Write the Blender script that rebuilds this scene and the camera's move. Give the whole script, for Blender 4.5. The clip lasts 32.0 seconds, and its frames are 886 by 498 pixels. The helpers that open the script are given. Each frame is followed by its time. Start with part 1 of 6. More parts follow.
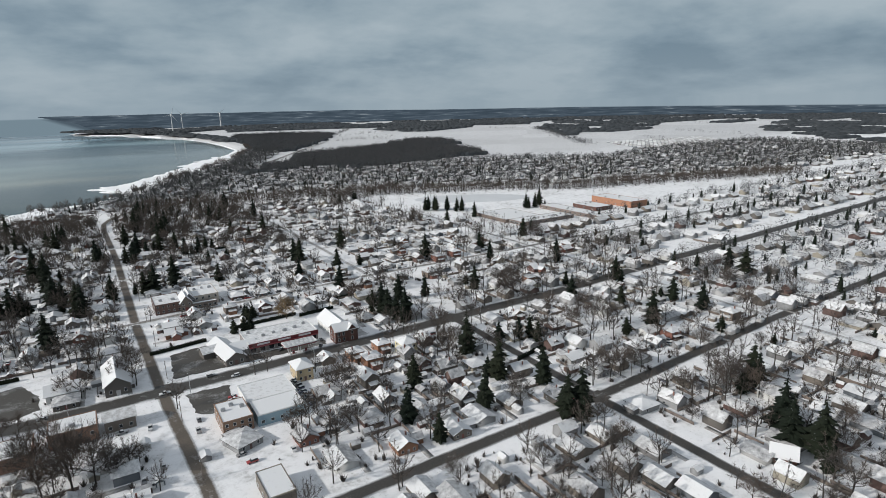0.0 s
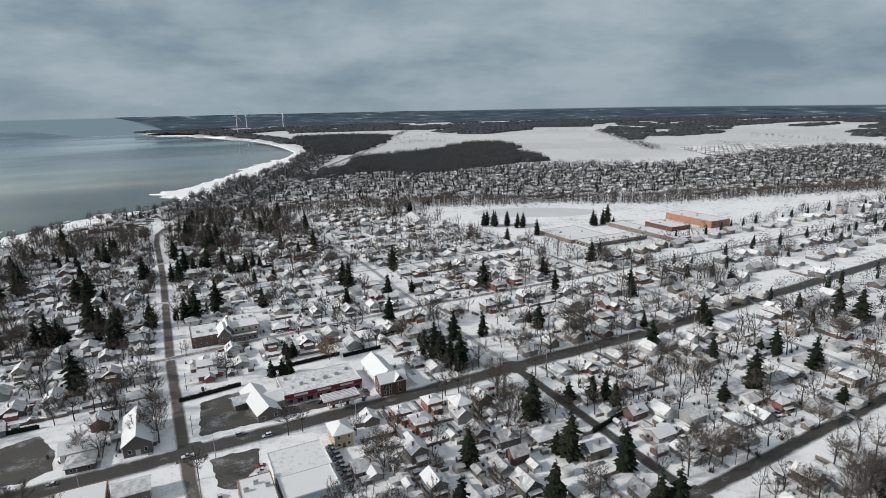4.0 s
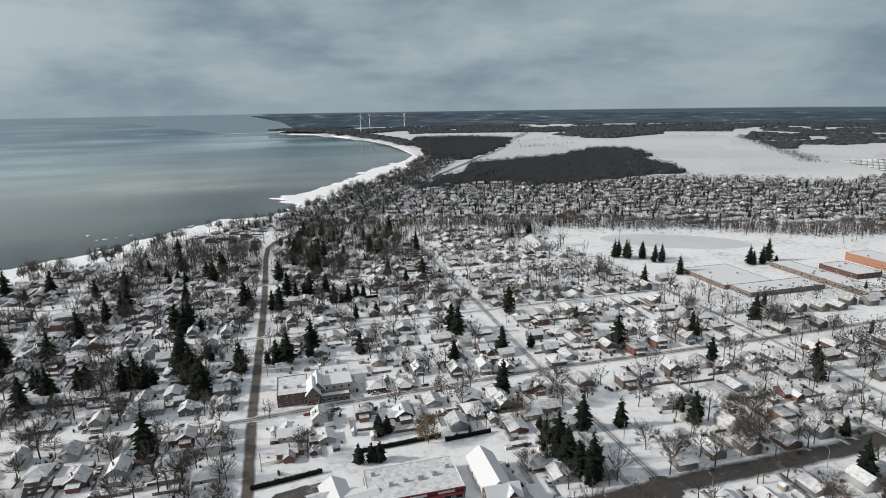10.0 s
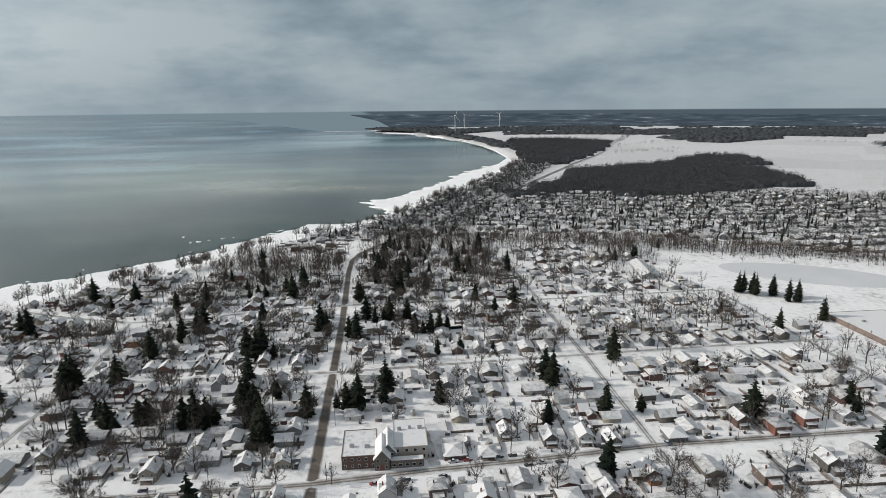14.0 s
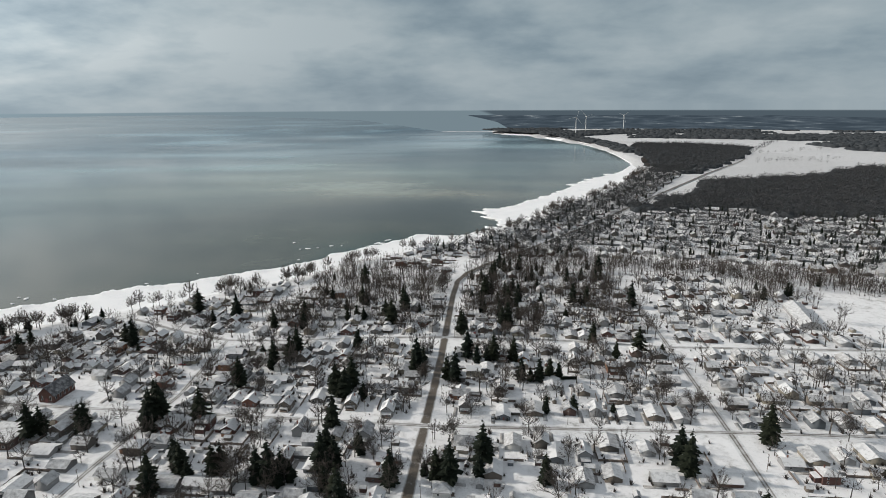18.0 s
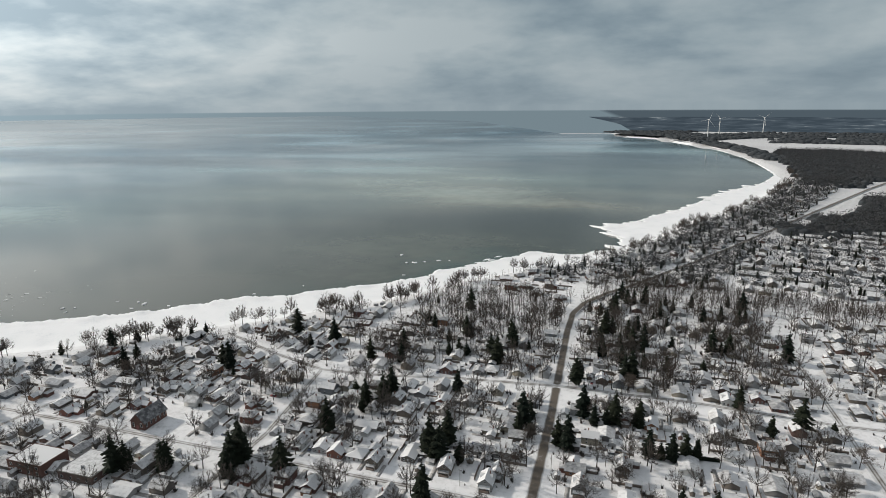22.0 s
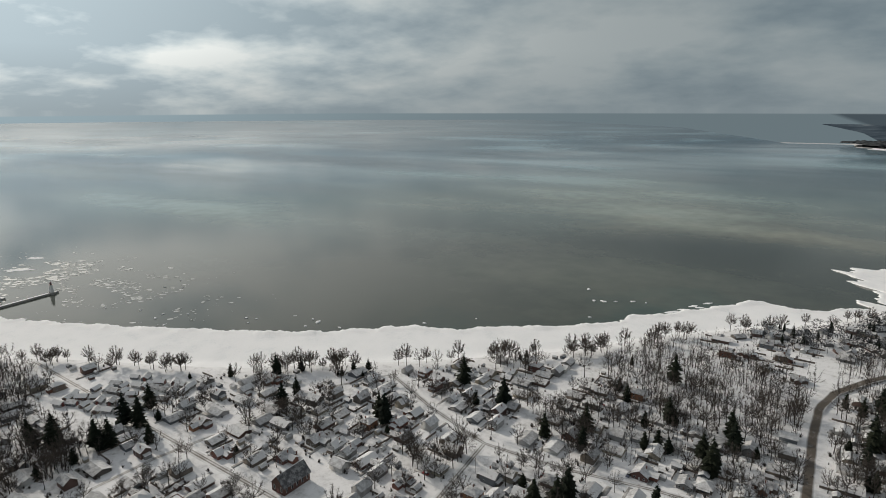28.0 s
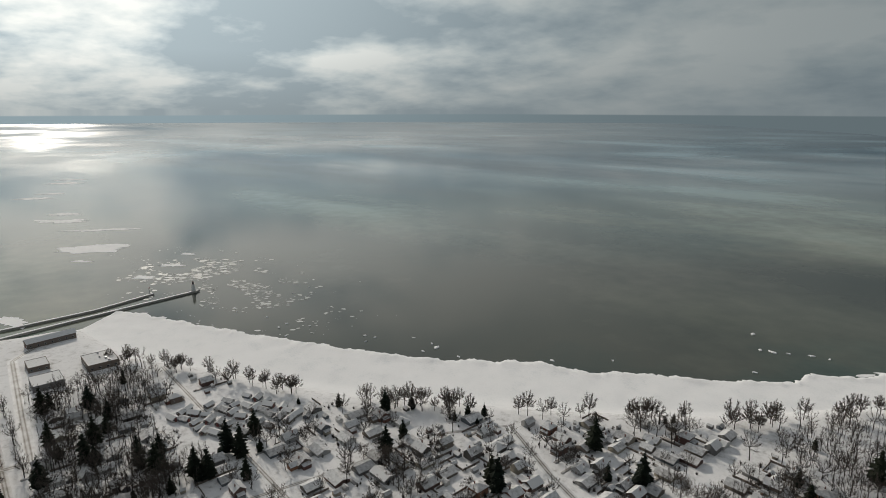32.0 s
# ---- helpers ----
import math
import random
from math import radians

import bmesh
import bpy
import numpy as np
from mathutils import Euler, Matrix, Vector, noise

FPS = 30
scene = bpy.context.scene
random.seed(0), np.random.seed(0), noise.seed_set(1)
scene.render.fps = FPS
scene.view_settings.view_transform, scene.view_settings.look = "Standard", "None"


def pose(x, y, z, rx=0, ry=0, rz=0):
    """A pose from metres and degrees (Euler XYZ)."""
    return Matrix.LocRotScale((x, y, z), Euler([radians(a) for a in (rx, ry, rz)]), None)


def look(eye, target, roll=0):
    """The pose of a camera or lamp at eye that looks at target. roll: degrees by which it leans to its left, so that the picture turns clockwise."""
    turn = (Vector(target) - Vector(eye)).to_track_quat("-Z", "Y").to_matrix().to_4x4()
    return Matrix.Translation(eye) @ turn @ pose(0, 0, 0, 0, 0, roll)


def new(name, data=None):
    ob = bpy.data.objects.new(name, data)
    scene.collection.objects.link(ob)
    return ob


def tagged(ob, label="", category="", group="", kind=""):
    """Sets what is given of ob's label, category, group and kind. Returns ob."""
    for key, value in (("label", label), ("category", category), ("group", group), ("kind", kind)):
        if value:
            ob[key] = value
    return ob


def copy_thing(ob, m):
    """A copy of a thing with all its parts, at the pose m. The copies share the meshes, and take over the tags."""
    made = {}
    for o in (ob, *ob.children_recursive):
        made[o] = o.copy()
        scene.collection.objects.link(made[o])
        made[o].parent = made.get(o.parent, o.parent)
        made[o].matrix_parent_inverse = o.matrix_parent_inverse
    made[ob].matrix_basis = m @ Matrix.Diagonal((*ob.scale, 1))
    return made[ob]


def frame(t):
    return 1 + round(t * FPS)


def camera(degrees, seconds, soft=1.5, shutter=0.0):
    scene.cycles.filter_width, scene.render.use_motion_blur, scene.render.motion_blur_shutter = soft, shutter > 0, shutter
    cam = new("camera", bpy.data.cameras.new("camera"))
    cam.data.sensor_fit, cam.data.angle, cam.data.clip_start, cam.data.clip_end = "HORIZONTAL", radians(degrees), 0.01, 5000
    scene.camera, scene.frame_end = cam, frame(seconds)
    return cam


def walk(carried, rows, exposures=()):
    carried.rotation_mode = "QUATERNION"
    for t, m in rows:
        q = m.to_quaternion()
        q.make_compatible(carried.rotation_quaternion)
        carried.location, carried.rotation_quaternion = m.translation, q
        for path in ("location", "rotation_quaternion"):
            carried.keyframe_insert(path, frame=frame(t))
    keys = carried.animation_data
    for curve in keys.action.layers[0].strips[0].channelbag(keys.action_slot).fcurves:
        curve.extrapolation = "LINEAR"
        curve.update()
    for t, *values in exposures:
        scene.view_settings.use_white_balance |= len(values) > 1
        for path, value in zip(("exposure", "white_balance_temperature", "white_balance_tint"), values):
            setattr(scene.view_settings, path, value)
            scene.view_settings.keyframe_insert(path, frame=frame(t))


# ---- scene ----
cam = camera(74.0, 32.0, soft=0.85)
PATH = [
    (0.0, (-15.75, -437.31, 142.30), (48.13, -331.88, 111.82), -1.45),
    (1.0, (-9.55, -425.98, 145.21), (51.78, -319.01, 114.80), -1.46),
    (2.0, (-3.53, -414.62, 148.11), (55.17, -306.17, 117.74), -1.46),
    (3.0, (2.20, -403.19, 150.99), (58.29, -293.34, 120.68), -1.45),
    (4.0, (7.59, -391.66, 153.84), (60.97, -280.47, 123.58), -1.42),
    (5.0, (12.60, -379.96, 156.64), (63.03, -267.39, 126.43), -1.37),
    (6.0, (17.20, -368.07, 159.38), (64.20, -254.01, 129.24), -1.32),
    (7.0, (21.35, -355.93, 162.06), (64.35, -240.28, 131.97), -1.25),
    (8.0, (25.11, -343.46, 164.69), (63.86, -226.31, 134.62), -1.20),
    (9.0, (28.51, -330.57, 167.27), (63.13, -212.13, 137.22), -1.15),
    (10.0, (31.61, -317.18, 169.82), (62.26, -197.65, 139.79), -1.10),
    (11.0, (34.48, -303.25, 172.36), (61.13, -182.78, 142.32), -1.04),
    (12.0, (37.12, -288.82, 174.92), (59.40, -167.46, 144.87), -0.96),
    (13.0, (39.55, -273.96, 177.51), (56.77, -151.78, 147.45), -0.87),
    (14.0, (41.68, -258.78, 180.14), (53.37, -135.94, 150.09), -0.77),
    (15.0, (43.43, -243.40, 182.83), (49.38, -120.14, 152.79), -0.68),
    (16.0, (44.67, -227.97, 185.57), (44.69, -104.57, 155.55), -0.59),
    (17.0, (45.24, -212.61, 188.35), (39.17, -89.36, 158.36), -0.53),
    (18.0, (45.01, -197.41, 191.17), (32.58, -74.63, 161.19), -0.50),
    (19.0, (43.89, -182.41, 194.03), (24.87, -60.46, 164.07), -0.49),
    (20.0, (41.92, -167.64, 196.91), (16.60, -46.85, 166.98), -0.50),
    (21.0, (39.12, -153.15, 199.80), (8.28, -33.63, 169.91), -0.53),
    (22.0, (35.50, -138.95, 202.67), (-0.42, -20.84, 172.86), -0.57),
    (23.0, (31.06, -125.03, 205.50), (-9.97, -8.57, 175.78), -0.59),
    (24.0, (25.82, -111.38, 208.29), (-20.55, 3.09, 178.66), -0.58),
    (25.0, (19.76, -97.94, 211.01), (-32.27, 14.08, 181.48), -0.52),
    (26.0, (12.93, -84.70, 213.66), (-45.16, 24.33, 184.24), -0.43),
    (27.0, (5.38, -71.60, 216.26), (-59.13, 33.78, 186.92), -0.32),
    (28.0, (-2.82, -58.60, 218.78), (-73.80, 42.56, 189.51), -0.20),
    (29.0, (-11.57, -45.62, 221.26), (-88.79, 50.89, 192.05), -0.11),
    (30.0, (-20.74, -32.63, 223.71), (-103.66, 59.05, 194.55), -0.04),
    (31.0, (-30.19, -19.58, 226.15), (-118.14, 67.28, 197.04), 0.02),
    (32.0, (-39.79, -6.52, 228.57), (-132.37, 75.41, 199.52), 0.06),
]
walk(cam, [(t, look(eye, target, roll)) for t, eye, target, roll in PATH],
     [(0.0, -0.1, 6250, 10), (14.0, -0.12, 6480, 10), (21.0, -0.12, 6560, 10), (26.0, -0.38, 6700, 10), (29.0, -0.6, 6820, 10), (32.0, -0.76, 6850, 10)])

# The plan below is drawn in units of 1.27 m; the last lines bring it to metres.
UNIT = 1.27

# ---- light ----
SUN_AZ, SUN_EL = radians(-82), radians(26)
sun_dir = Vector((math.sin(SUN_AZ) * math.cos(SUN_EL), math.cos(SUN_AZ) * math.cos(SUN_EL), math.sin(SUN_EL)))
sun = new("sun", bpy.data.lights.new("sun", "SUN"))
sun.data.energy, sun.data.angle, sun.data.color = 3.4, radians(1.6), (1.0, 0.935, 0.85)
sun.matrix_world = look(sun_dir * 100, (0, 0, 0))


class Nodes:
    """A short way to write node trees."""

    def __init__(self, tree):
        self.t = tree
        tree.nodes.clear()

    def n(self, kind, ins=(), **props):
        node = self.t.nodes.new(kind)
        if "operation" in props:
            node.operation = props["operation"]
        if "use_clamp" in props:
            node.use_clamp = props["use_clamp"]
        if "data_type" in props:
            node.data_type = props["data_type"]
        if "bands_direction" in props:
            node.bands_direction = props["bands_direction"]
        if "uv_map" in props:
            node.uv_map = props["uv_map"]
        for k, v in dict(ins).items():
            self.put(node, k, v)
        return node

    def put(self, node, key, v):
        if isinstance(v, bpy.types.Node):
            v = v.outputs[0]
        if isinstance(v, bpy.types.NodeSocket):
            self.t.links.new(v, node.inputs[key])
        else:
            node.inputs[key].default_value = v

    def math(self, op, a, b=0.0, clamp=False):
        return self.n("ShaderNodeMath", {0: a, 1: b}, operation=op, use_clamp=clamp)

    def noise(self, vec, scale, detail=4.0, rough=0.55):
        d = {"Scale": scale, "Detail": detail, "Roughness": rough}
        if vec is not None:
            d["Vector"] = vec
        return self.n("ShaderNodeTexNoise", d)

    def ramp(self, fac, stops, interp="LINEAR"):
        node = self.n("ShaderNodeValToRGB", {0: fac})
        node.color_ramp.interpolation = interp
        e = node.color_ramp.elements
        while len(e) < len(stops):
            e.new(0.5)
        for el, (p, c) in zip(e, stops):
            el.position = p
            el.color = (*c, 1) if len(c) == 3 else c
        return node

    def mix(self, fac, a, b):
        node = self.n("ShaderNodeMix", data_type="RGBA")
        for i, v in ((0, fac), (6, a), (7, b)):
            if isinstance(v, tuple):
                v = (*v[:3], 1)
            self.put(node, i, v)
        return node.outputs[2]


world = bpy.data.worlds.new("winter_sky")
scene.world = world
world.use_nodes = True
N = Nodes(world.node_tree)
sky = N.n("ShaderNodeTexSky")
sky.sky_type, sky.sun_disc, sky.sun_elevation, sky.sun_rotation = "NISHITA", False, SUN_EL, SUN_AZ
sky.altitude, sky.air_density, sky.dust_density = 200.0, 1.2, 2.0
sky_blue = N.n("ShaderNodeVectorMath", {0: sky, 1: (0.085, 0.085, 0.085)}, operation="MULTIPLY")
tc = N.n("ShaderNodeTexCoord")
sep = N.n("ShaderNodeSeparateXYZ", {0: tc.outputs["Generated"]})
zz = N.math("ADD", N.math("MAXIMUM", sep.outputs[2], 0.0), 0.27)
cx, cy = N.math("DIVIDE", sep.outputs[0], zz), N.math("DIVIDE", sep.outputs[1], zz)
cvec = N.n("ShaderNodeCombineXYZ", {0: cx, 1: cy, 2: 3.7})
n1 = N.noise(cvec, 0.5, 2.0, 0.45)
n2 = N.noise(cvec, 1.35, 5.0, 0.5)
n3 = N.noise(cvec, 4.2, 5.0, 0.55)
n1.inputs["Distortion"].default_value, n2.inputs["Distortion"].default_value = 0.2, 0.15
cl = N.math("ADD", N.math("ADD", N.math("MULTIPLY", n1, 0.36), N.math("MULTIPLY", n2, 0.45)), N.math("MULTIPLY", n3, 0.19))
dot = N.n("ShaderNodeVectorMath", {0: tc.outputs["Generated"], 1: tuple(sun_dir)}, operation="DOT_PRODUCT")
lobe = N.math("POWER", N.math("MAXIMUM", dot.outputs["Value"], 0.0), 4.5)
# the cover breaks into clearer heaps towards the sun
cl = N.math("ADD", 0.495, N.math("MULTIPLY", N.math("SUBTRACT", cl, 0.495), N.math("ADD", 1.0, N.math("MULTIPLY", lobe, 1.7))))
cloud = N.ramp(cl, [(0.40, (0.197, 0.27, 0.325)), (0.46, (0.264, 0.342, 0.395)), (0.51, (0.333, 0.412, 0.457)), (0.59, (0.428, 0.50, 0.535))])
# brighter veil round the hidden sun
veil = N.n("ShaderNodeVectorMath", {0: N.n("ShaderNodeVectorMath", {0: (3.7, 3.2, 2.9), "Scale": lobe}, operation="SCALE").outputs[0], 1: (0.97, 0.97, 0.97)}, operation="ADD")
cloud2 = N.n("ShaderNodeVectorMath", {0: cloud, 1: veil}, operation="MULTIPLY")
# pale band low over the horizon
low = N.n("ShaderNodeMapRange", {"Value": sep.outputs[2], "From Min": 0.0, "From Max": 0.09, "To Min": 0.5, "To Max": 0.0})
band = N.mix(low, cloud2.outputs[0], (0.325, 0.39, 0.43))
# thin bright cover overhead, with the blue showing through
overhead = N.mix(0.35, (0.56, 0.585, 0.60), sky_blue)
high = N.n("ShaderNodeMapRange", {"Value": sep.outputs[2], "From Min": 0.30, "From Max": 0.65, "To Min": 0.0, "To Max": 1.0})
full = N.mix(high.outputs[0], band, overhead)
# the last of the lake and of the land, below the true horizon
az = N.math("ADD", N.math("DIVIDE", N.math("ARCTAN2", sep.outputs[0], sep.outputs[1]), math.pi), 0.5)
dip = N.ramp(az, [((a + 90) / 180, (d, d, d)) for a, d in ((-75, 0.42), (-45, 0.29), (-20, 0.36), (0, 0.42), (20, 0.52), (45, 0.62), (70, 0.9))])
under = N.n("ShaderNodeMapRange", {"Value": N.math("ADD", sep.outputs[2], N.math("MULTIPLY", dip, math.pi / 180)), "From Min": -0.0010, "From Max": 0.0008, "To Min": 1.0, "To Max": 0.0}).outputs[0]
shore_az = N.n("ShaderNodeMapRange", {"Value": N.math("ADD", az, N.math("MULTIPLY", sep.outputs[2], 0.86)), "From Min": (-3.6 + 90) / 180, "From Max": (-2.8 + 90) / 180}).outputs[0]
# sun's reflected glow painted into the far lake's colour
glow = N.math("ADD", 1.0, N.math("MULTIPLY", lobe, 2.2))
far_lake = N.n("ShaderNodeVectorMath", {0: (0.195, 0.26, 0.298), "Scale": glow}, operation="SCALE")
far_side = N.mix(shore_az, far_lake.outputs[0], (0.085, 0.115, 0.14))
full = N.mix(under, full, far_side)
bg = N.n("ShaderNodeBackground", {0: full, 1: 1.0})
N.n("ShaderNodeOutputWorld", {0: bg})

# ---- materials ----
MATS = {}


def material(name, build):
    if name not in MATS:
        m = bpy.data.materials.new(name)
        m.use_nodes = True
        g = Nodes(m.node_tree)
        shader = build(g)
        g.n("ShaderNodeOutputMaterial", {0: shader})
        MATS[name] = m
    return MATS[name]


def principled(g, color, rough=0.8, bump=None, strength=0.3, dist=0.05, **ins):
    d = {"Roughness": rough}
    d.update({k.replace("_", " "): v for k, v in ins.items()})
    if bump is not None:
        d["Normal"] = g.n("ShaderNodeBump", {"Strength": strength, "Distance": dist, "Height": bump})
    p = g.n("ShaderNodeBsdfPrincipled", d)
    g.put(p, "Base Color", (*color, 1) if isinstance(color, tuple) else color)
    return p


def coords(g, object_space=False):
    if object_space:
        return g.n("ShaderNodeTexCoord").outputs["Object"]
    return g.n("ShaderNodeNewGeometry").outputs["Position"]


def rand(g, islands=False):
    if islands:
        return g.n("ShaderNodeNewGeometry").outputs["Random Per Island"]
    return g.n("ShaderNodeObjectInfo").outputs["Random"]


def m_plain(name, color, rough=0.7, grain=0.15, scale=3.0, metal=0.0):
    def b(g):
        n = g.noise(coords(g, True), scale, 5.0)
        lo = tuple(c * (1 - grain) for c in color)
        hi = tuple(min(1, c * (1 + grain)) for c in color)
        return principled(g, g.mix(n, lo, hi), rough, n, 0.2, 0.02, Metallic=metal)
    return material(name, b)


def m_palette(name, colors, rough=0.75, scale=2.0, boards=0.0, islands=False, grime=(0.16, 0.15, 0.14)):
    """One of several colours by the object's random number, with grain and grime."""
    def b(g):
        k = len(colors)
        pick = g.ramp(rand(g, islands), [(i / k, c) for i, c in enumerate(colors)], "CONSTANT")
        v = coords(g, True)
        n = g.noise(v, scale, 6.0)
        n2 = g.noise(v, scale * 0.2, 3.0)
        c = g.mix(g.math("MULTIPLY", n2, 0.35), pick, grime)
        h = n
        if boards:
            w = g.n("ShaderNodeTexWave", {"Vector": v, "Scale": boards, "Distortion": 0.0}, bands_direction="Z")
            h = g.math("ADD", g.math("MULTIPLY", w, 0.6), n)
        return principled(g, c, rough, h, 0.35, 0.03)
    return material(name, b)


def b_snow(g):
    v = coords(g)
    a, b2, c = g.noise(v, 0.025, 5.0), g.noise(v, 0.16, 8.0, 0.68), g.noise(v, 2.5, 4.0)
    mix1 = g.math("ADD", g.math("MULTIPLY", a, 0.35), g.math("MULTIPLY", b2, 0.65))
    col = g.ramp(mix1, [(0.29, (0.22, 0.21, 0.19)), (0.37, (0.50, 0.495, 0.485)), (0.43, (0.70, 0.70, 0.70)), (0.50, (0.815, 0.815, 0.82)), (0.65, (0.86, 0.86, 0.865))])
    speck = g.n("ShaderNodeMapRange", {"Value": g.noise(v, 0.75, 3.0, 0.6), "From Min": 0.60, "From Max": 0.70, "To Min": 0.0, "To Max": 0.5}).outputs[0]
    path = g.n("ShaderNodeMapRange", {"Value": g.noise(v, 0.045, 4.0, 0.6), "From Min": 0.46, "From Max": 0.60}).outputs[0]
    col = g.mix(g.math("MULTIPLY", speck, path), col, (0.17, 0.155, 0.13))
    sp = g.n("ShaderNodeSeparateXYZ", {0: v})
    # open fields greyed: stubble, furrows and parcel tones, plus cloud shade painted in
    open_land = g.n("ShaderNodeMapRange", {"Value": sp.outputs[1], "From Min": 620.0, "From Max": 900.0}).outputs[0]
    furrow = g.n("ShaderNodeTexWave", {"Vector": v, "Scale": 0.03, "Distortion": 3.0}, bands_direction="DIAGONAL")
    stub_shade = g.math("MULTIPLY", open_land, g.math("ADD", g.math("MULTIPLY", furrow, 0.2), g.math("MULTIPLY", a, 0.42)))
    parcel = g.n("ShaderNodeSeparateXYZ", {0: g.n("ShaderNodeTexVoronoi", {"Vector": v, "Scale": 0.0031}).outputs["Color"]}).outputs[0]
    stub_shade = g.math("ADD", stub_shade, g.math("MULTIPLY", open_land, g.math("MULTIPLY", parcel, 0.16)), clamp=True)
    col = g.mix(stub_shade, col, (0.27, 0.27, 0.275))
    return principled(g, col, 0.95, g.math("ADD", b2, g.math("MULTIPLY", c, 0.25)), 0.6, 0.25, Specular_IOR_Level=0.1)


SNOW = material("snow_ground", b_snow)


def b_ice(g):
    v = coords(g)
    a, b2 = g.noise(v, 0.05, 5.0), g.noise(v, 0.6, 6.0, 0.65)
    col = g.ramp(g.math("ADD", g.math("MULTIPLY", a, 0.5), g.math("MULTIPLY", b2, 0.5)), [(0.33, (0.78, 0.80, 0.815)), (0.46, (0.90, 0.905, 0.91)), (0.65, (0.94, 0.94, 0.945))])
    return principled(g, col, 0.9, b2, 0.7, 0.4, Specular_IOR_Level=0.12)


ICE = material("shore_ice", b_ice)


def b_water(g):
    """Silt near the shore, blue-grey further out, with soft bands of cloud reflection painted in."""
    v = coords(g)
    out = g.n("ShaderNodeVectorMath", {0: v, 1: (-0.61, 0.79, 0.0)}, operation="DOT_PRODUCT").outputs["Value"]
    big, mid, fine = g.noise(v, 0.0011, 4.0, 0.55), g.noise(v, 0.005, 5.0, 0.6), g.noise(v, 0.03, 4.0)
    warp = g.math("ADD", g.math("MULTIPLY", g.math("SUBTRACT", big, 0.5), 1500.0), g.math("MULTIPLY", g.math("SUBTRACT", mid, 0.5), 420.0))
    off = g.n("ShaderNodeMapRange", {"Value": g.math("ADD", out, warp), "From Min": 341.0, "From Max": 2900.0}).outputs[0]
    col = g.ramp(off, [(0.0, (0.10, 0.10, 0.075)), (0.03, (0.072, 0.115, 0.095)), (0.09, (0.135, 0.14, 0.108)), (0.22, (0.155, 0.156, 0.125)), (0.42, (0.142, 0.178, 0.16)), (0.62, (0.12, 0.175, 0.186)), (1.0, (0.12, 0.185, 0.22))])
    # pale and dark bands: cloud reflections painted into the water's colour
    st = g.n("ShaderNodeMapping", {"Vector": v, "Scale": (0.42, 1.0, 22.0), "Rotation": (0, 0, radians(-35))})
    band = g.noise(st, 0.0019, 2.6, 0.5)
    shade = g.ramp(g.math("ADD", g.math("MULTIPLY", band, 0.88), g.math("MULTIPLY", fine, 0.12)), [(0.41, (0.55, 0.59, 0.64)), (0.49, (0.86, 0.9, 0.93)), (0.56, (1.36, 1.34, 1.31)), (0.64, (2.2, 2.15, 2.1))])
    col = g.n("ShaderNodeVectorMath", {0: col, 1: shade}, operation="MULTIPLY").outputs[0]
    # paler with height on the lifted rim: haze painted into the colour
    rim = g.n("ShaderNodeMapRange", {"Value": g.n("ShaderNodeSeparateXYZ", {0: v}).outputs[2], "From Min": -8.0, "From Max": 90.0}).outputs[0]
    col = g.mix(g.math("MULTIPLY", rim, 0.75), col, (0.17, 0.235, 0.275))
    # steep rim faces painted pale blue in place of missing sky reflection
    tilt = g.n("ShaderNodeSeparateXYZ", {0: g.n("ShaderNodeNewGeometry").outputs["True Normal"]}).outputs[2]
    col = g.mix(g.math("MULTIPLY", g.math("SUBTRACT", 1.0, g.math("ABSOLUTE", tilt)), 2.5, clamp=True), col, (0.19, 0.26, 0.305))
    w = g.noise(v, 0.35, 3.0)
    calm = g.n("ShaderNodeMapRange", {"Value": g.noise(st, 0.0026, 3.0, 0.5), "From Min": 0.40, "From Max": 0.62, "To Min": 0.06, "To Max": 0.17})
    ruffle = g.n("ShaderNodeMapRange", {"Value": out, "From Min": 500.0, "From Max": 2200.0, "To Min": 0.22, "To Max": 1.0}).outputs[0]
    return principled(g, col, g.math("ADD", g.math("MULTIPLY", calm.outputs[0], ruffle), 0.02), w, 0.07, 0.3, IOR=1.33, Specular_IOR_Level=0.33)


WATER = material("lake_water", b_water)


